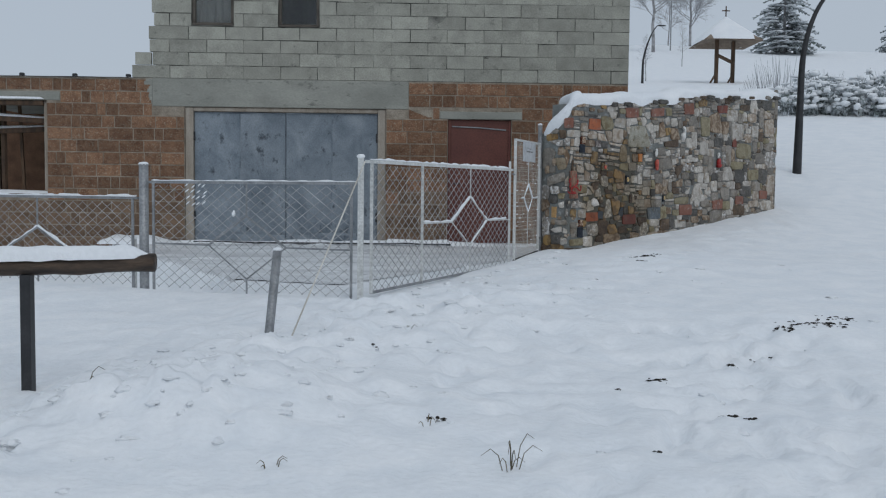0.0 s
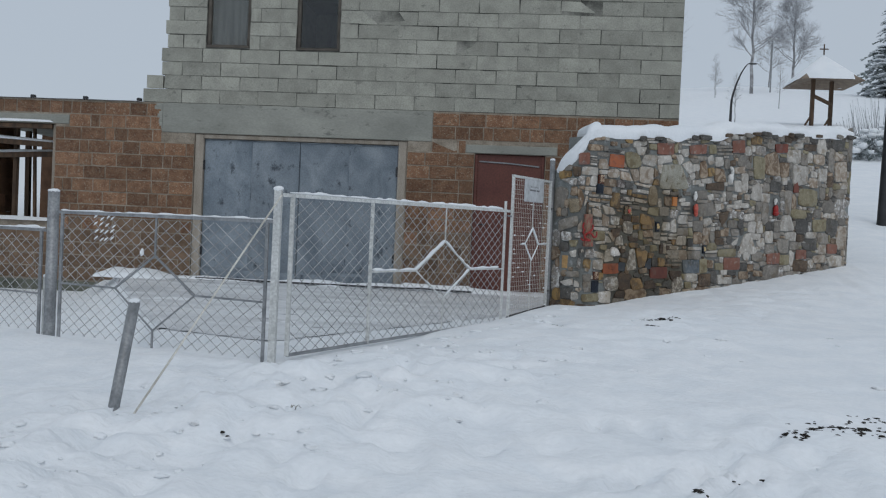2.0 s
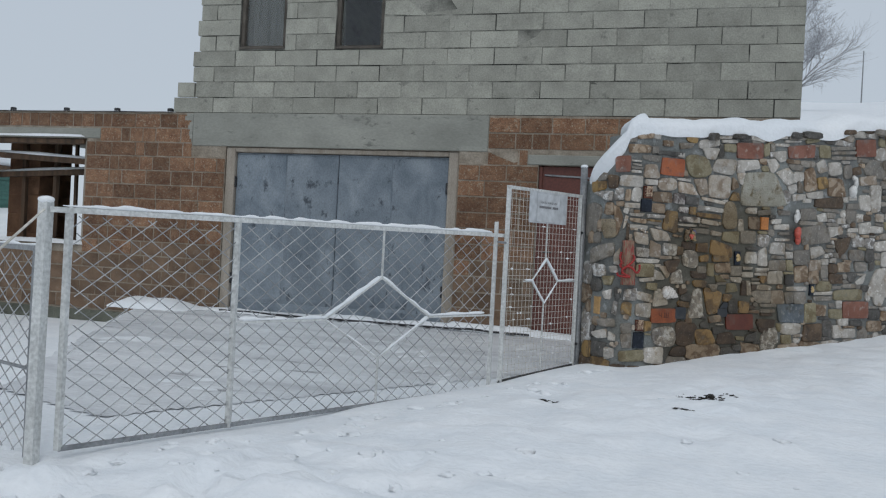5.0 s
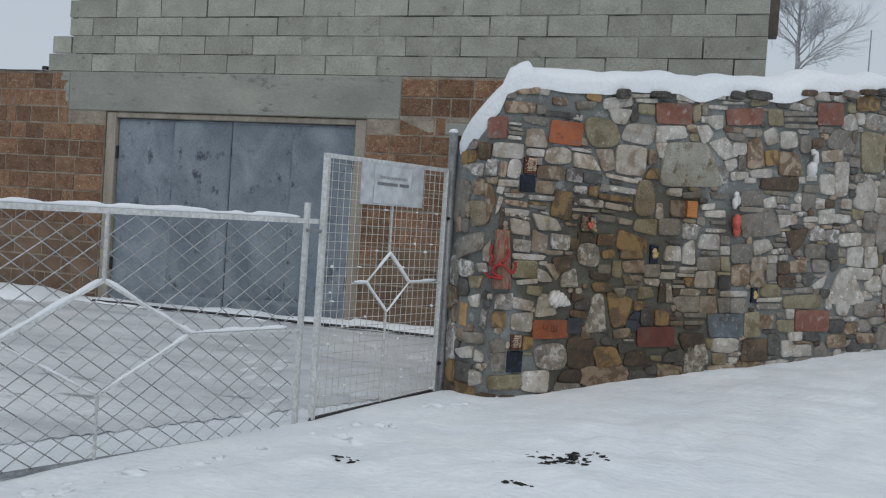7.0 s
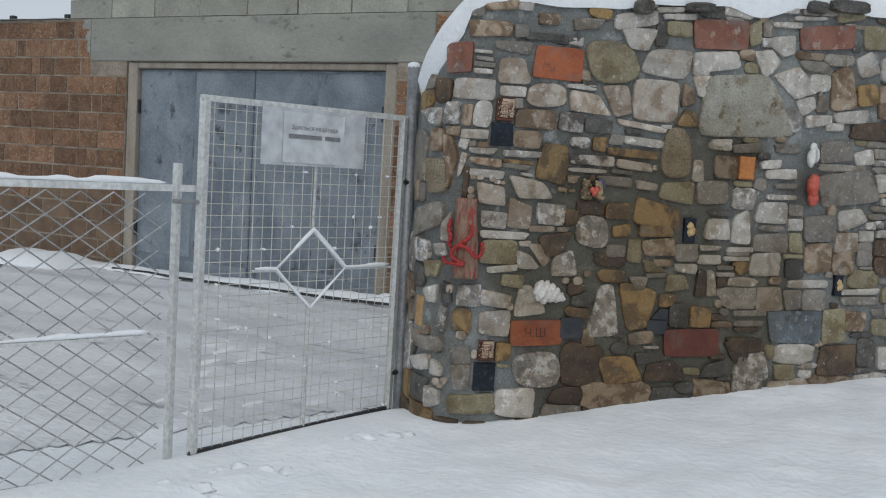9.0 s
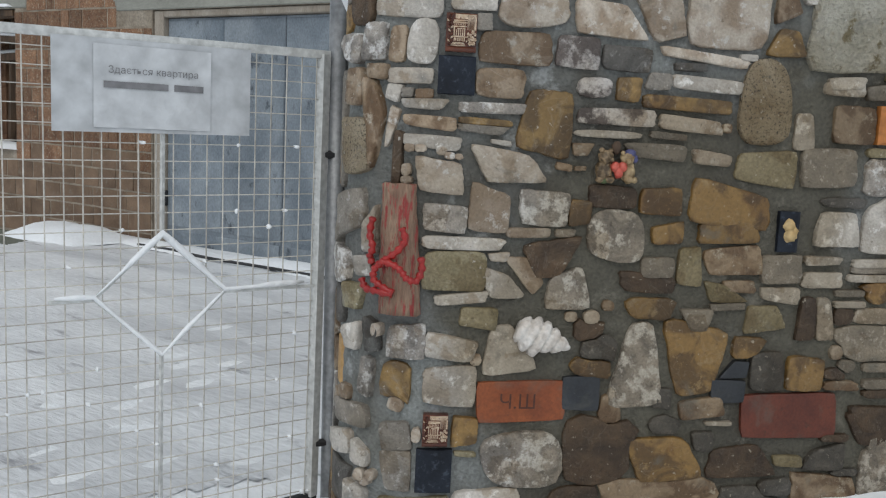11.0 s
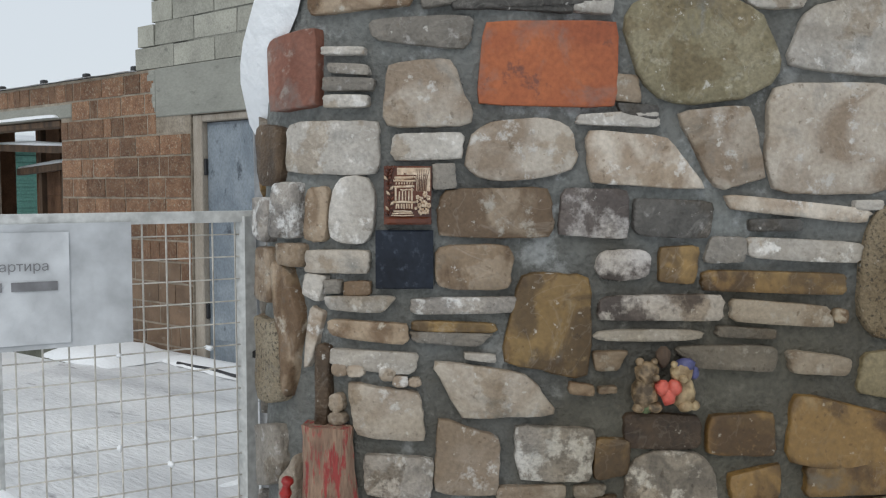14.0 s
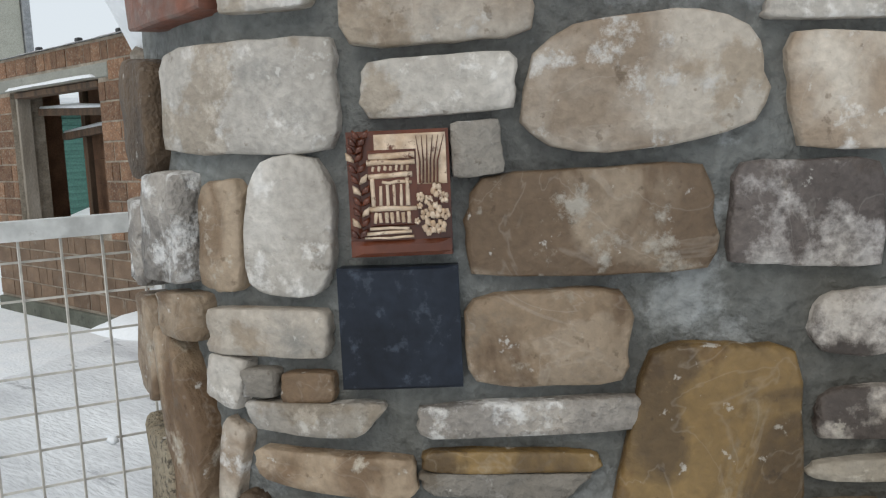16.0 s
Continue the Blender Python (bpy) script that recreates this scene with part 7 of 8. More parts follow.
# ---- inside and behind the house's open window ----
def props():
    t = thing("inner_pier", "dark clay block pier inside the unfinished room", "pier")
    for k in range(9):
        Geo().bevelled(-8.0, 14.75, 0.72 + k * 0.285, -7.45, 15.05, 1.004 + k * 0.285, 0.006).ob("clay_block", CLAY_ROUGH, t)
    t = thing("inner_pier", "dark clay block pier inside the unfinished room", "pier")
    for k in range(9):
        Geo().bevelled(-8.35, 15.55, 0.72 + k * 0.285, -7.79, 15.85, 1.004 + k * 0.285, 0.006).ob("clay_block", CLAY_ROUGH, t)
    tagged(Geo().box(-8.96, 18.7, 0.3, -4.92, 18.95, 3.26).ob("wall_room_back", CLAY_ROUGH), "rough clay block wall at the back of the open room", "wall", kind="structure")
    t = thing("timber_prop", "rough dark timber prop leaning by the open window", "prop", group="timber props")
    Geo().tube([(-6.95, 14.5, 0.72), (-7.02, 14.62, 3.2)], 0.05, 6).ob("timber", DARK_TIMBER, t)
    for a, b, r in (((-6.65, 14.6, 0.72), (-6.85, 14.8, 3.2), 0.03), ((-8.38, 17.3, 0.72), (-8.42, 17.3, 3.2), 0.06), ((-7.55, 14.6, 0.72), (-7.6, 14.62, 3.2), 0.045), ((-6.3, 15.6, 0.72), (-6.5, 15.7, 2.3), 0.03)):
        q = thing("timber_prop", "rough dark timber prop leaning by the open window", "prop", group="timber props")
        Geo().tube([a, b], r, 4).ob("timber", DARK_TIMBER, q)
    for a, b in (((-8.0, 14.30, 2.70), (-6.2, 14.32, 2.62)), ((-8.0, 14.55, 2.42), (-6.3, 14.5, 2.50))):
        q = thing("cross_plank", "rough plank nailed across the open window, snow on top", "plank", group="cross planks")
        Geo().tube([a, b], 0.055, 4).ob("plank", DARK_TIMBER, q)
        Geo().tube([(a[0], a[1], a[2] + 0.045), ((a[0] + b[0]) / 2, a[1], (a[2] + b[2]) / 2 + 0.055), (b[0], b[1], b[2] + 0.045)], [0.02, 0.035, 0.025], 7).ob("snow", SNOW, q, "strip of snow", smooth=True)
    for x in (-8.08, -6.10):
        tagged(Geo().bevelled(x - 0.025, FRONT + 0.05, 1.47, x + 0.025, FRONT + 0.2, 2.91, 0.006).ob("window_jamb", TIMBER), "grey timber jamb of the open window", "jamb", kind="structure")
    tagged(Geo().bevelled(-8.05, FRONT + 0.02, 2.85, -6.13, FRONT + 0.2, 2.912, 0.006).ob("window_head", DARK_TIMBER), "dark timber head of the open window", "beam", kind="structure")
    tagged(Geo().bevelled(-8.55, FRONT + 0.4, 3.10, -4.92, 21.6, 3.25, 0.01).ob("ceiling_room", CONCRETE), "bare slab over the unfinished room", "ceiling", kind="structure")
    # snow on sill, lintel and low roof
    for name, b, n in (("sill_snow", (-8.0, FRONT - 0.05, 1.462, -6.02, FRONT + 0.34, 1.0), 0.045), ("lintel_snow", (-8.1, FRONT - 0.06, 2.93, -6.08, FRONT - 0.006, 1.0), 0.03), ("roof_snow", (-8.95, FRONT - 0.05, 3.286, -4.72, 21.9, 1.0), 0.12)):
        xs, ys = np.linspace(b[0], b[3], 60), np.linspace(b[1], b[4], 10 if name == "roof_snow" else 5)
        g = Geo()
        for i, x in enumerate(xs):
            for k, y in enumerate(ys):
                e = min(1, i * 0.6, (59 - i) * 0.6) * (0.0 if k == 0 else 0.75 if k == 1 and name == "roof_snow" else 1)
                g.v.append((x, y + (0.02 * float(ripple(x, 3, 0.3, 61)) if k < 2 else 0), b[2] + 0.004 + n * e * (1 + 0.35 * float(ripple(x, y, 0.5, 62)))))
        m = len(ys)
        g.f = [(i * m + k, (i + 1) * m + k, (i + 1) * m + k + 1, i * m + k + 1) for i in range(59) for k in range(m - 1)]
        tagged(g.ob(name, SNOW, smooth=True), "soft layer of snow lying on the clay wall", "snow")
    for x in (-7.35, -6.45, -5.63, -4.80):
        o = Geo().bevelled(x - 0.035, FRONT + 0.01, 3.263, x + 0.035, FRONT + 0.07, 3.345, 0.01).ob("iron_stub", BLACK_STEEL)
        tagged(o, "short dark iron stub poking out of the roof snow", "stub", group="iron stubs")
    b = Geo().bevelled(3.022, 19.8, 5.0, 3.40, 20.1, 6.6, 0.008).ob("rear_eave", FRAME)
    tagged(b, "dark timber end of the rear eave", "eave", kind="structure")


props()


def green_shed():
    t = thing("green_shed", "green profiled sheet shed with a snowy white eave", "shed")
    g = Geo()
    x, y0, y1 = -15.0, 15.6, 24.0
    n = 120
    for k in range(n + 1):
        z = 0.2 + 2.80 * k / n
        d = 0.02 if k % 6 < 3 else 0.0
        g.v += [(x + d, y0, z), (x + d, y1, z)]
    g.f = [(2 * k, 2 * k + 1, 2 * k + 3, 2 * k + 2) for k in range(n)]
    g.ob("sheet_wall", GREEN_SHEET, t)
    Geo().bevelled(x - 3, y0, 0.2, x - 0.02, y1, 2.98, 0.02).ob("body", GREEN_SHEET, t)
    Geo().bevelled(x - 3.2, y0 - 0.2, 2.99, x + 0.25, y1 + 0.2, 3.13, 0.01).ob("eave", DARK_TIMBER, t)
    Geo().bevelled(x - 3.2, y0 - 0.2, 3.14, x + 0.28, y1 + 0.2, 3.38, 0.08).ob("roof_snow", SNOW, t, "thick snow on the roof")
    h = thing("neighbour_house", "tall beige rendered house with a dark corner board", "house")
    Geo().bevelled(-35, 10, 0.0, -25.2, 21.5, 11, 0.02).ob("wall", BEIGE, h)
    Geo().bevelled(-25.3, 21.51, 0.0, -25.1, 21.75, 11, 0.02).ob("corner_board", GREY_STEEL, h)


green_shed()


# ---- lamps, well, trees and shrubs up the slope ----
def street_lamp(base, high, lean, label, power=2.2, thick=0.085):
    x, y, z = base
    t = thing("street_lamp", label, "street lamp", group="street lamps")
    pts, rad = [], []
    for k in range(22):
        a = k / 21
        bend = max(0.0, a - 0.45) / 0.55
        pts.append((x + lean * (0.05 * a + 0.95 * bend ** power), y, z - 0.3 + (high + 0.3) * (a - 0.12 * bend ** 3)))
        rad.append(thick * (1 - 0.72 * a))
    Geo().tube(pts, rad, 10).ob("pole", BLACK_STEEL, t, smooth=True)
    e = pts[-1]
    Geo().blob((e[0] + 0.16 * (1 if lean > 0 else -1), e[1], e[2] - 0.01), (0.20, 0.07, 0.035), 1, 0.1, 10, 6).ob("lamp_head", BLACK_STEEL, t, smooth=True)


street_lamp((6.65, 16.25, 2.05), 4.15, 1.0, "black curved street lamp rising out of the snow")
street_lamp((9.0, 38.6, float(land(9.0, 38.6)) - 0.5), 3.4, 0.62, "thin black curved street lamp up the slope", 1.35, 0.07)


def well_house():
    x, y = 12.68, 39.0
    z = float(land(x, y)) - 0.05
    t = thing("well_house", "wooden well house under a snowy pyramid roof with a cross", "well")
    for dx, dy in ((-0.45, -0.3), (0.45, 0.25)):
        Geo().tube([(x + dx, y + dy, z - 0.2), (x + dx, y + dy, z + 1.9)], 0.10, 4).ob("post", DARK_TIMBER, t)
        Geo().tube([(x + dx - 0.25, y + dy, z), (x + dx, y + dy, z + 0.45)], 0.05, 4).ob("foot_brace", DARK_TIMBER, t)
    Geo().tube([(x - 0.5, y - 0.3, z + 1.25), (x + 0.5, y + 0.25, z + 0.95)], 0.08, 4).ob("windlass", DARK_TIMBER, t)
    e, h0, h1 = 1.25, z + 1.72, z + 2.75
    g = Geo().add([(x - e, y - e, h0), (x + e, y - e, h0), (x + e, y + e, h0), (x - e, y + e, h0), (x, y, h1), (x, y, h0 + 0.35)],
                  [(0, 1, 4), (1, 2, 4), (2, 3, 4), (3, 0, 4), (1, 0, 5), (2, 1, 5), (3, 2, 5), (0, 3, 5)])
    g.ob("roof", SHINGLE, t)
    g = Geo()
    rows = 7
    for k in range(rows + 1):
        a = k / rows
        for i in range(16):
            w = 2 * math.pi * (i + 0.5) / 16
            q = 1 / max(abs(math.cos(w)), abs(math.sin(w)))
            r = e * 0.98 * (1 - a) * q + 0.02
            g.v.append((x + r * math.cos(w), y + r * math.sin(w), h0 + 0.04 + (h1 - h0) * a + (0.13 + 0.03 * noise.noise(Vector((i, k, 0)))) * (1 if k else 0)))
    g.f = [(k * 16 + i, k * 16 + (i + 1) % 16, (k + 1) * 16 + (i + 1) % 16, (k + 1) * 16 + i) for k in range(rows) for i in range(16)]
    g.ob("roof_snow", SNOW, t, "thick snow on the roof", smooth=True)
    g = Geo().tube([(x, y, h1), (x, y, h1 + 0.62)], 0.03, 4).tube([(x - 0.17, y, h1 + 0.42), (x + 0.17, y, h1 + 0.42)], 0.03, 4)
    g.ob("cross", DARK_TIMBER, t)


well_house()


def twig_tree(name, label, base, high, seed, spread_=0.55, levels=4, trunk=0.11, twig=0.012, weep=0.0, low=0.28, kids=6):
    """A bare tree: a tapered trunk, limbs and a crown of fine frosted twigs."""
    rs = random.Random(seed)
    t = thing(name, label, "tree")
    bx = Vector(base)
    top = bx + Vector((rs.uniform(-0.03, 0.03) * high, 0, high))
    tr = Geo()
    pts = [bx.lerp(top, k / 10) + Vector((rs.uniform(-1, 1), rs.uniform(-1, 1), 0)) * high * 0.008 for k in range(11)]
    pts[0].z -= 0.4
    tr.tube(pts, [trunk * (1 - 0.9 * k / 10) for k in range(11)], 7)
    tr.ob("trunk", BARK, t, smooth=True)
    limbs, fine = Geo(), Geo()

    def grow(p, d, length, r, lev):
        q = p + d * length * 0.5
        d2 = (d + Vector((rs.gauss(0, 0.15), rs.gauss(0, 0.15), 0.12 - weep * (lev < 2)))).normalized()
        e = q + d2 * length * 0.5
        (limbs if lev >= levels - 1 else fine).tube([p, q, e], [r, r * 0.75, r * 0.45], 4 if lev >= levels - 1 else 3, caps=False)
        if lev == 0:
            return
        for k in range(kids):
            a = rs.uniform(0.25, 1.0)
            s = p.lerp(e, a)
            ax = Vector((rs.gauss(0, 1), rs.gauss(0, 1), rs.gauss(0, 0.6))).normalized()
            dd = (d2 + ax * rs.uniform(0.5, 0.95)).normalized()
            grow(s, dd, length * rs.uniform(0.5, 0.78), max(r * 0.5, twig * 0.5), lev - 1)

    n = 30
    for k in range(n):
        a = low + (0.97 - low) * k / n
        p = bx.lerp(top, a)
        w = rs.uniform(0, 2 * math.pi)
        d = Vector((math.cos(w), math.sin(w), rs.uniform(0.5, 1.1))).normalized()
        grow(p, d, high * spread_ * (1.05 - a) * rs.uniform(0.6, 1.0) + high * 0.05, max(trunk * 0.35 * (1 - a), twig), levels - 1)
    tagged(limbs.ob("bough", BARK, t), kind="stuff")
    o = fine.ob("crown", TWIG, t, "fine twigs white with frost")
    tagged(o, kind="stuff")


def conifer(base, high, seed, wide=0.32):
    rs = random.Random(seed)
    t = thing("spruce", "tall dark spruce with branches laden with snow", "tree", group="spruces")
    bx = Vector(base)
    Geo().tube([bx - Vector((0, 0, 0.4)), bx + Vector((0, 0, high))], [0.16, 0.02], 7).ob("trunk", BARK, t)
    g, sn = Geo(), Geo()
    k = 0
    h = 0.06
    while h < 0.99:
        r = wide * high * (1 - h) ** 0.85
        for i in range(max(5, int(13 * (1 - h) + 4))):
            w = rs.uniform(0, 2 * math.pi)
            rr = r * rs.uniform(0.6, 1.1)
            z = bx.z + h * high + rs.uniform(-0.1, 0.1)
            d = Vector((math.cos(w), math.sin(w), 0))
            side = Vector((-d.y, d.x, 0))
            c = Vector((bx.x, bx.y, z))
            for m in range(7):
                a0 = 0.18 + 0.82 * m / 7
                p = c + d * rr * a0 + Vector((0, 0, -0.35 * rr * a0 ** 1.7))
                wd = rr * 0.20 * (1.2 - a0)
                for sgn in (-1, 1):
                    q = p + d * rr * 0.16 + side * sgn * wd + Vector((0, 0, -0.10 * rr * rs.uniform(0.4, 1.3)))
                    u = p + d * rr * 0.20 + Vector((0, 0, -0.03 * rr))
                    g.add([p[:], q[:], u[:]], [(0, 1, 2)])
            p = c + d * rr * 0.62 + Vector((0, 0, -0.12 * rr + 0.03))
            if rs.random() < 0.8:
                sn.blob(p[:], (rr * 0.22, rr * 0.22, 0.06), k, 0.5, 6, 4)
            k += 1
        h += 0.042
    tagged(g.ob("needles", NEEDLE, t, "drooping sprays of dark needles"), kind="stuff")
    tagged(sn.ob("snow_load", SNOW, t, "pads of snow on the branches", smooth=True), kind="stuff")


def hill(x, y, dz=0.0):
    return (x, y, float(land(x, y)) + dz)


def shrub(x, y, wide, high, seed, dark=True):
    rs = random.Random(seed)
    t = thing("shrub", "low evergreen shrub half covered with snow" if dark else "bare frosted shrub standing in the snow", "shrub", group="shrubs along the slope")
    bx = Vector(hill(x, y, -0.1))
    g, sn = Geo(), Geo()
    for k in range(150 if dark else 70):
        w, a = rs.uniform(0, 2 * math.pi), math.sqrt(rs.random())
        p = bx + Vector((math.cos(w) * a * wide, math.sin(w) * a * wide * 0.7, 0))
        tip = p + Vector((math.cos(w) * 0.25, math.sin(w) * 0.25, high * (1 - 0.5 * a * a) * rs.uniform(0.6, 1.1)))
        m = p.lerp(tip, 0.55) + Vector((rs.gauss(0, 0.05), rs.gauss(0, 0.05), 0))
        g.tube([p, m, tip], [0.012, 0.010, 0.004], 3, caps=False)
        if dark:
            for _ in range(9):
                q = p.lerp(tip, rs.uniform(0.3, 1.0))
                d = Vector((rs.gauss(0, 1), rs.gauss(0, 1), rs.gauss(0, 0.7))).normalized() * 0.13
                s = Vector((rs.gauss(0, 1), rs.gauss(0, 1), rs.gauss(0, 1))).normalized() * 0.05
                g.add([q[:], (q + d + s)[:], (q + d - s)[:]], [(0, 1, 2)])
            if rs.random() < 0.5:
                sn.blob((tip + Vector((0, 0, -0.03)))[:], (rs.uniform(0.08, 0.18), rs.uniform(0.08, 0.16), rs.uniform(0.04, 0.09)), k, 0.6, 6, 4)
    tagged(g.ob("crown", NEEDLE if dark else TWIG, t), kind="stuff")
    if dark:
        tagged(sn.ob("snow_load", SNOW, t, "clumps of snow on top", smooth=True), kind="stuff")


for k, (x, y, w, h) in enumerate(((10.3, 25.6, 0.9, 1.0), (11.3, 25.4, 1.0, 1.1), (12.2, 25.0, 1.0, 0.9), (13.1, 25.0, 1.0, 1.1), (14.1, 25.2, 1.1, 1.0), (15.2, 25.4, 1.1, 1.0), (16.3, 25.6, 1.1, 1.1), (11.6, 27.0, 0.9, 1.3), (13.6, 27.2, 1.1, 1.3), (15.4, 27.4, 1.2, 1.3))):
    shrub(x, y, w, h, 60 + k)
for k, (x, y, w, h) in enumerate(((11.6, 30.0, 0.9, 1.8), (13.2, 30.0, 0.7, 1.2), (10.2, 28.0, 0.5, 1.0), (17.5, 33.0, 1.0, 1.6))):
    shrub(x, y, w, h, 90 + k, dark=False)
twig_tree("birch_tree", "tall bare birch white with frost", hill(17.9, 73.0), 11.0, 3, 0.24, 4, 0.15, 0.012, low=0.26)
twig_tree("birch_tree", "tall bare birch white with frost", hill(24.4, 85.0), 10.0, 4, 0.26, 4, 0.14, 0.013, low=0.2)
twig_tree("birch_tree", "bare spreading tree white with frost", hill(6.6, 60.0), 8.5, 5, 0.36, 4, 0.16, 0.012, low=0.12)
twig_tree("birch_tree", "slender bare frosted tree up the slope", hill(22.0, 84.0), 5.5, 6, 0.3, 3, 0.07, 0.012)
twig_tree("sapling", "thin bare sapling standing in the snow", hill(15.1, 54.3), 2.6, 7, 0.18, 3, 0.025, 0.006, kids=3)
twig_tree("sapling", "thin bare sapling standing in the snow", hill(13.1, 62.7), 3.0, 8, 0.18, 3, 0.025, 0.006, kids=3)
twig_tree("sapling", "thin bare sapling standing in the snow", hill(13.8, 66.0), 2.4, 9, 0.2, 3, 0.02, 0.006, kids=3)
twig_tree("sapling", "thin bare sapling standing in the snow", hill(9.6, 40.5), 2.0, 13, 0.2, 3, 0.02, 0.005, kids=3)
conifer(hill(29.0, 74.0), 9.8, 10, 0.34)
conifer(hill(44.5, 84.0), 8.5, 11)
conifer(hill(48.0, 86.0), 8.0, 12)


def pole_lamp(x, y, high, label, head=True):
    t = thing("pole_lamp", label, "lamp post", group="lamp posts")
    b = Vector(hill(x, y, -0.3))
    Geo().tube([b, b + Vector((0, 0, high))], [0.06, 0.045], 8).ob("pole", GREY_STEEL, t)
    if head:
        Geo().blob((b + Vector((0, 0, high + 0.05)))[:], (0.42, 0.42, 0.12), 1, 0.1, 10, 6).ob("lamp_head", WHITE_STEEL, t, smooth=True)


pole_lamp(20.1, 76.0, 4.6, "slim park lamp post with a flat snowy head")
pole_lamp(13.8, 84.0, 4.5, "plain thin grey pole far up the slope", head=False)


# ---- dirt, grass and lumps in the lane ----
def clods(name, label, spots, seed):
    rs = random.Random(seed)
    g = Geo()
    for x, y, wide, n in spots:
        for k in range(2 * n):
            px, py = x + rs.gauss(0, wide * 1.2), y + rs.gauss(0, wide * 0.6)
            r = rs.uniform(0.003, 0.007 + 0.006 * rs.random())
            g.blob((px, py, surface(px, py) + rs.uniform(-0.002, 0.005)), (r * rs.uniform(1, 2.6), r * rs.uniform(0.7, 1.4), r * 0.5), k, 1.3, 8, 6)
    tagged(g.ob(name, EARTH, smooth=True), label, "earth", kind="stuff")


clods("dark_clods", "dark wet clods of earth showing through the snow",
      ((1.246, 5.0, 0.03, 9), (1.808, 5.34, 0.03, 5), (2.44, 6.135, 0.04, 10), (2.72, 6.31, 0.11, 30), (3.0, 6.55, 0.07, 11), (2.064, 5.59, 0.03, 4), (1.0, 4.81, 0.012, 2), (1.475, 4.41, 0.025, 4), (1.54, 4.35, 0.02, 3), (0.99, 3.84, 0.015, 2), (2.18, 9.15, 0.07, 26), (2.05, 8.78, 0.03, 5), (1.26, 8.97, 0.05, 6), (-0.37, 5.49, 0.012, 2), (0.0, 4.2, 0.03, 3)), 7)


def grass(x, y, n, high, seed):
    rs = random.Random(seed)
    tuft = thing("grass_tuft", "few dry grass blades poking out of the snow", "grass", group="grass tufts")
    z = surface(x, y) - 0.01
    for k in range(n):
        w = rs.uniform(0, 2 * math.pi)
        d = Vector((math.cos(w), math.sin(w), 0))
        p = Vector((x, y, z)) + d * rs.uniform(0, 0.04)
        h = high * rs.uniform(0.4, 1.0)
        pts = [p, p + d * h * 0.2 + Vector((0, 0, h * 0.7)), p + d * h * 0.55 + Vector((0, 0, h)), p + d * h * 0.95 + Vector((0, 0, h * 0.75))]
        Geo().tube(pts, [0.0025, 0.0022, 0.0018, 0.001], 3).ob("blade", STRAW, tuft)


grass(0.30, 3.62, 9, 0.16, 1)
grass(-1.69, 4.19, 2, 0.09, 2)
grass(-0.05, 4.16, 5, 0.07, 3)
grass(-0.2, 5.95, 3, 0.06, 4)
grass(-0.69, 3.61, 4, 0.05, 5)


def snow_lumps():
    """Loose lumps of shovelled and trodden snow."""
    rs = random.Random(17)
    g = Geo()
    n = 0
    while n < 300:
        u = rs.random()
        if u < 0.55:
            a = rs.random()
            x, y = -2.3 + 3.1 * a + rs.gauss(0, 0.35), 3.5 + 4.0 * a + rs.gauss(0, 0.4)
        elif u < 0.75:
            x, y = rs.gauss(-1.1, 0.5), rs.gauss(4.3, 0.3)
        elif u < 0.88:
            a = rs.random()
            p = lerp(POST_C, WALL_END, a)
            x, y = p[0] + 0.15 + abs(rs.gauss(0, 0.15)), p[1] - 0.1 - abs(rs.gauss(0, 0.1))
        else:
            x, y = rs.uniform(0.5, 3.5), rs.uniform(3.5, 9.0)
        if inside_yard(x, y) > -0.08:
            continue
        r = rs.uniform(0.006, 0.024) * (1.5 if rs.random() < 0.06 else 1)
        r = min(r, 0.022) if y > 5.6 else r
        g.blob((x, y, surface(x, y) - 0.15 * r), (r * rs.uniform(1.2, 2.4), r * rs.uniform(1.2, 2.0), r * 0.7), n, 0.8, 10, 7)
        n += 1
    tagged(g.ob("snow_lumps", SNOW, smooth=True), "loose lumps of shovelled snow along the lane", "snow", kind="stuff")


snow_lumps()


def facade_drift():
    """A low ridge of old snow at the foot of the house front, and the hose left in it."""
    g = Geo()
    m = 9
    xs = np.arange(-5.0, 3.0, 0.05)
    for x in xs:
        h = 0.035 + 0.03 * float(ripple(x, 0, 0.35, 71)) + 0.035 * max(0.0, float(ripple(x, 2, 1.3, 72)))
        if -0.75 < x < 0.2:
            h += 0.03
        if x < -4.0:
            h += 0.09 * float(ease(-x, 4.0, 4.5)) * (1 - float(ease(-x, 4.8, 5.0)))
        w = 0.16 + 0.07 * float(ripple(x, 5, 0.6, 73)) + (0.25 if x < -4.0 else 0)
        for k in range(m):
            a = math.pi * k / (m - 1)
            g.v.append((x, FRONT - 0.02 - w + w * 0.9 * -math.cos(a) + 0.9 * w * 0.0, 0.735 + h * math.sin(a) + 0.01 * noise.noise(Vector((x * 9, k, 0)))))
    g.f = [(i * m + k, (i + 1) * m + k, (i + 1) * m + k + 1, i * m + k + 1) for i in range(len(xs) - 1) for k in range(m - 1)]
    tagged(g.ob("snow_ridge", SNOW, smooth=True), "low ridge of old snow along the house front", "snow")
    pts = [(-3.7 + 0.12 * k, FRONT - 0.34 + 0.05 * float(ripple(k * 0.12, 0, 0.7, 75)), 0.757 + 0.02 * max(0.0, float(ripple(k * 0.12, 3, 0.4, 76)))) for k in range(34)]
    tagged(Geo().tube(pts, 0.013, 7).ob("garden_hose", BLACK_STEEL, smooth=True), "black garden hose lying along the snow ridge", "hose")


facade_drift()


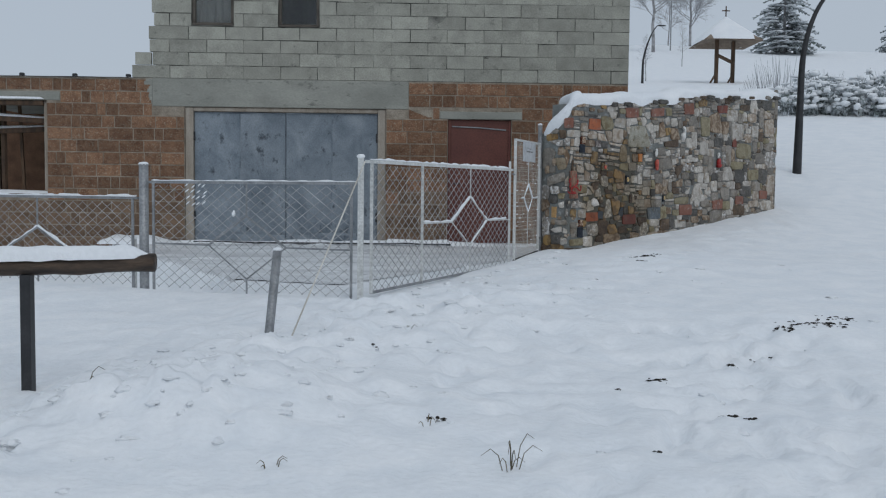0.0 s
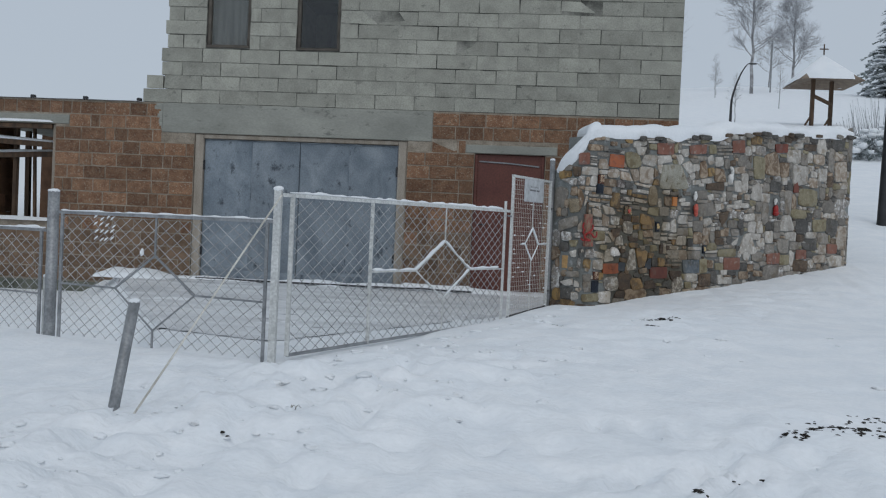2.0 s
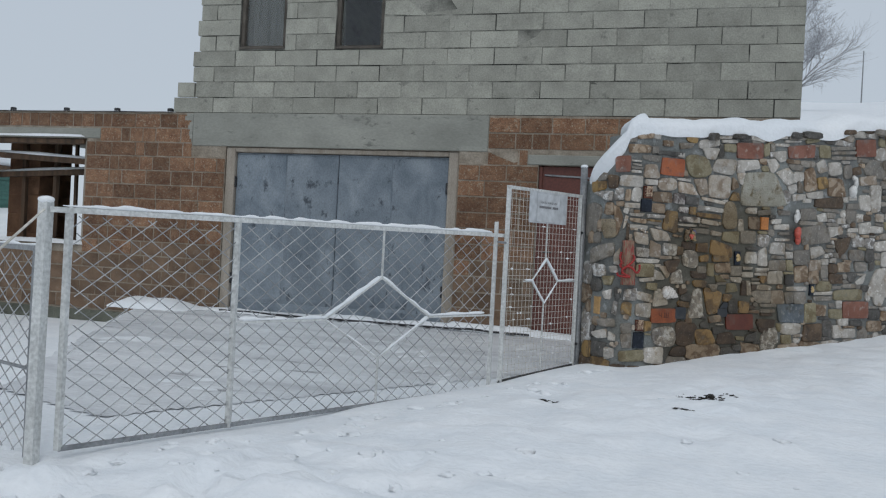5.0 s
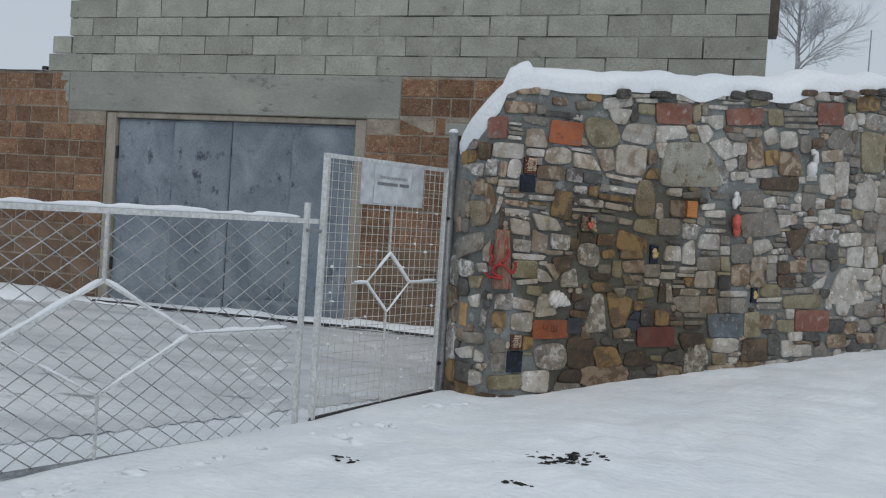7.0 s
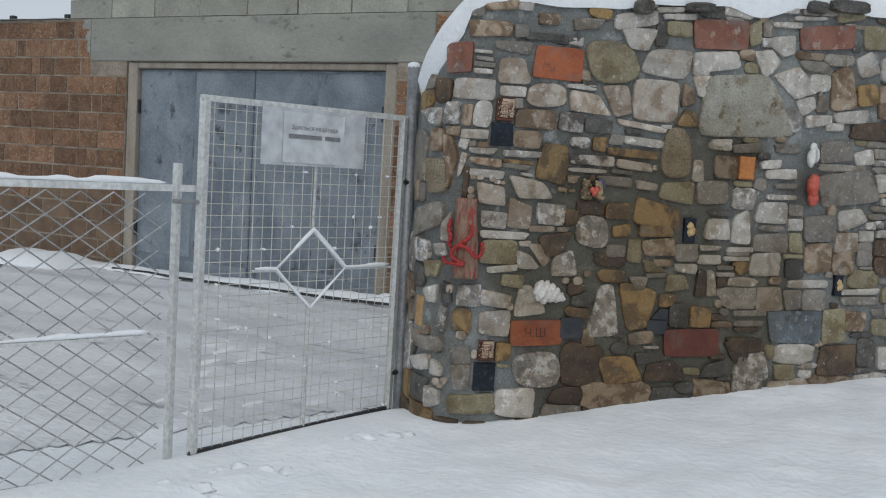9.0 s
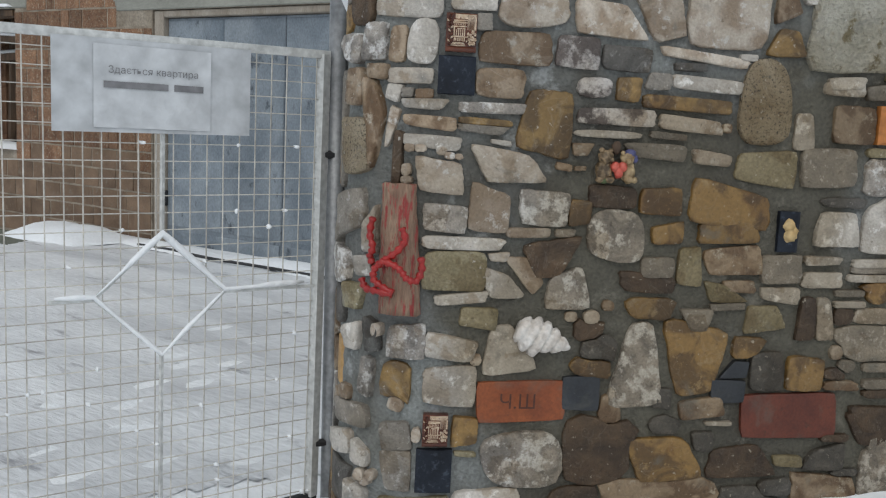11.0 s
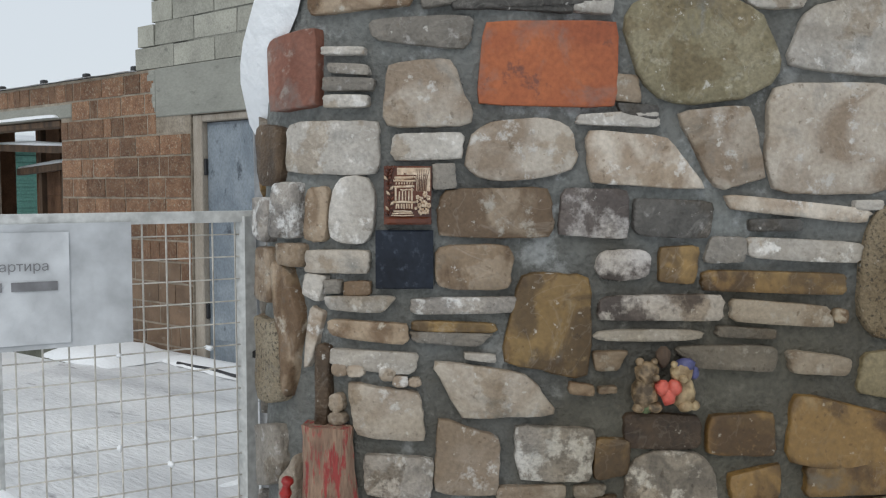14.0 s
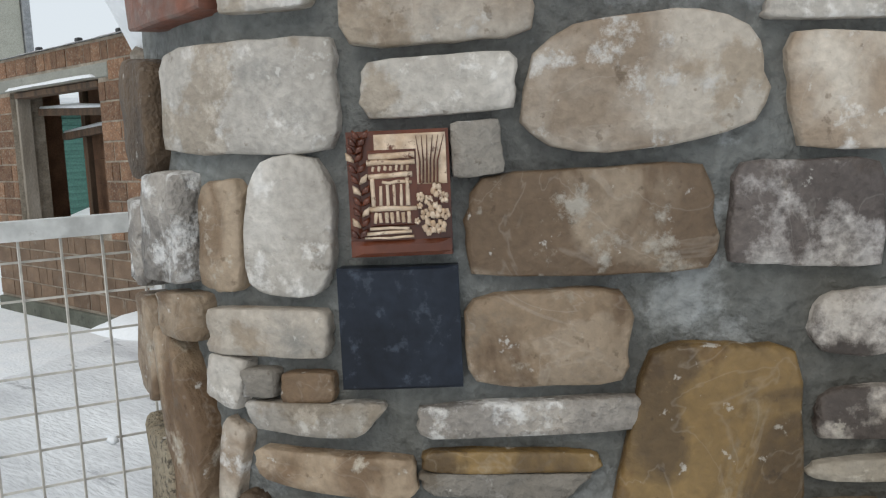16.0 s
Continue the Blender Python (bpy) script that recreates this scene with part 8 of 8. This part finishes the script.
# ---- blocks of the house walls ----
def block_mesh(name, material, seed):
    """A rough block one metre on a side, to be scaled: front face at y = 0."""
    rs = random.Random(seed)
    g = Geo().bevelled(-0.5, 0, -0.5, 0.5, 1, 0.5, 0.012)
    g.v = [(x + rs.uniform(-0.006, 0.006), y + (rs.uniform(-0.03, 0.03) if y < 0.5 else 0), z + rs.uniform(-0.014, 0.014)) for x, y, z in g.v]
    me = bpy.data.meshes.new(name)
    me.from_pydata(g.v, [], g.f)
    me.materials.append(material)
    return me


def lay(name, meshes, rs, x0, x1, z0, z1, parent, proud=0.0):
    if x1 - x0 < 0.02:
        return
    o = new(name, rs.choice(meshes))
    o.parent = parent
    o.location = ((x0 + x1) / 2, FRONT - proud + rs.uniform(-0.003, 0.004), (z0 + z1) / 2)
    o.scale = (x1 - x0, 0.06, z1 - z0)
    o.rotation_euler = (0, rs.uniform(-0.006, 0.006), 0)


def lay_walls():
    rs = random.Random(31)
    grey = [block_mesh("block", BLOCK, k) for k in range(5)]
    clay = [block_mesh("clay_block", CLAY, 20 + k) for k in range(6)]
    low_clay = [block_mesh("clay_block", LOW_CLAY, 40 + k) for k in range(4)]
    pitch, size = 0.201, 0.574
    lefts = (-4.73, -4.68, -4.46, -4.47, -4.39, -4.42, -4.38, -4.40)
    for r in range(16):
        z0, z1 = 3.293 + r * pitch, 3.293 + (r + 1) * pitch - 0.011
        left = lefts[r] if r < len(lefts) else -4.39 + 0.03 * (r % 2)
        first = -4.144 if r % 2 == 0 else -4.422
        for p, q in clear_of(left, 3.025, z0, z1, HOLES):
            xs = [p] + [first + k * size for k in range(-2, 16) if p + 0.08 < first + k * size < q - 0.08] + [q]
            for a, b in zip(xs, xs[1:]):
                lay("block", grey, rs, a + rs.uniform(0.003, 0.011), b - rs.uniform(0.003, 0.011), z0, z1 - rs.uniform(-0.004, 0.007), UP, rs.uniform(0.0, 0.004))
    for r in range(14):
        z1 = 3.258 - r * 0.190
        z0 = z1 - 0.172
        for p, q in clear_of(-8.9, 3.025, z0, z1, HOLES + CASTS):
            x = p
            while x < q - 0.02:
                w = rs.choice((0.26, 0.33, 0.38, 0.38, 0.20, 0.14))
                e = q if q - x - w < 0.10 else x + w
                # low courses left of the garage and between the doors get the darker clay
                if z1 > 0.65 or x > -5.0:
                    lay("clay_block", low_clay if z1 < 1.45 + rs.choice((0, 0, 0.2)) and (e < -3.8 or -0.8 < x < 0.1) else clay, rs, x + 0.008, e - 0.008, z0, z1, LOW, rs.uniform(0, 0.004))
                x = e


lay_walls()
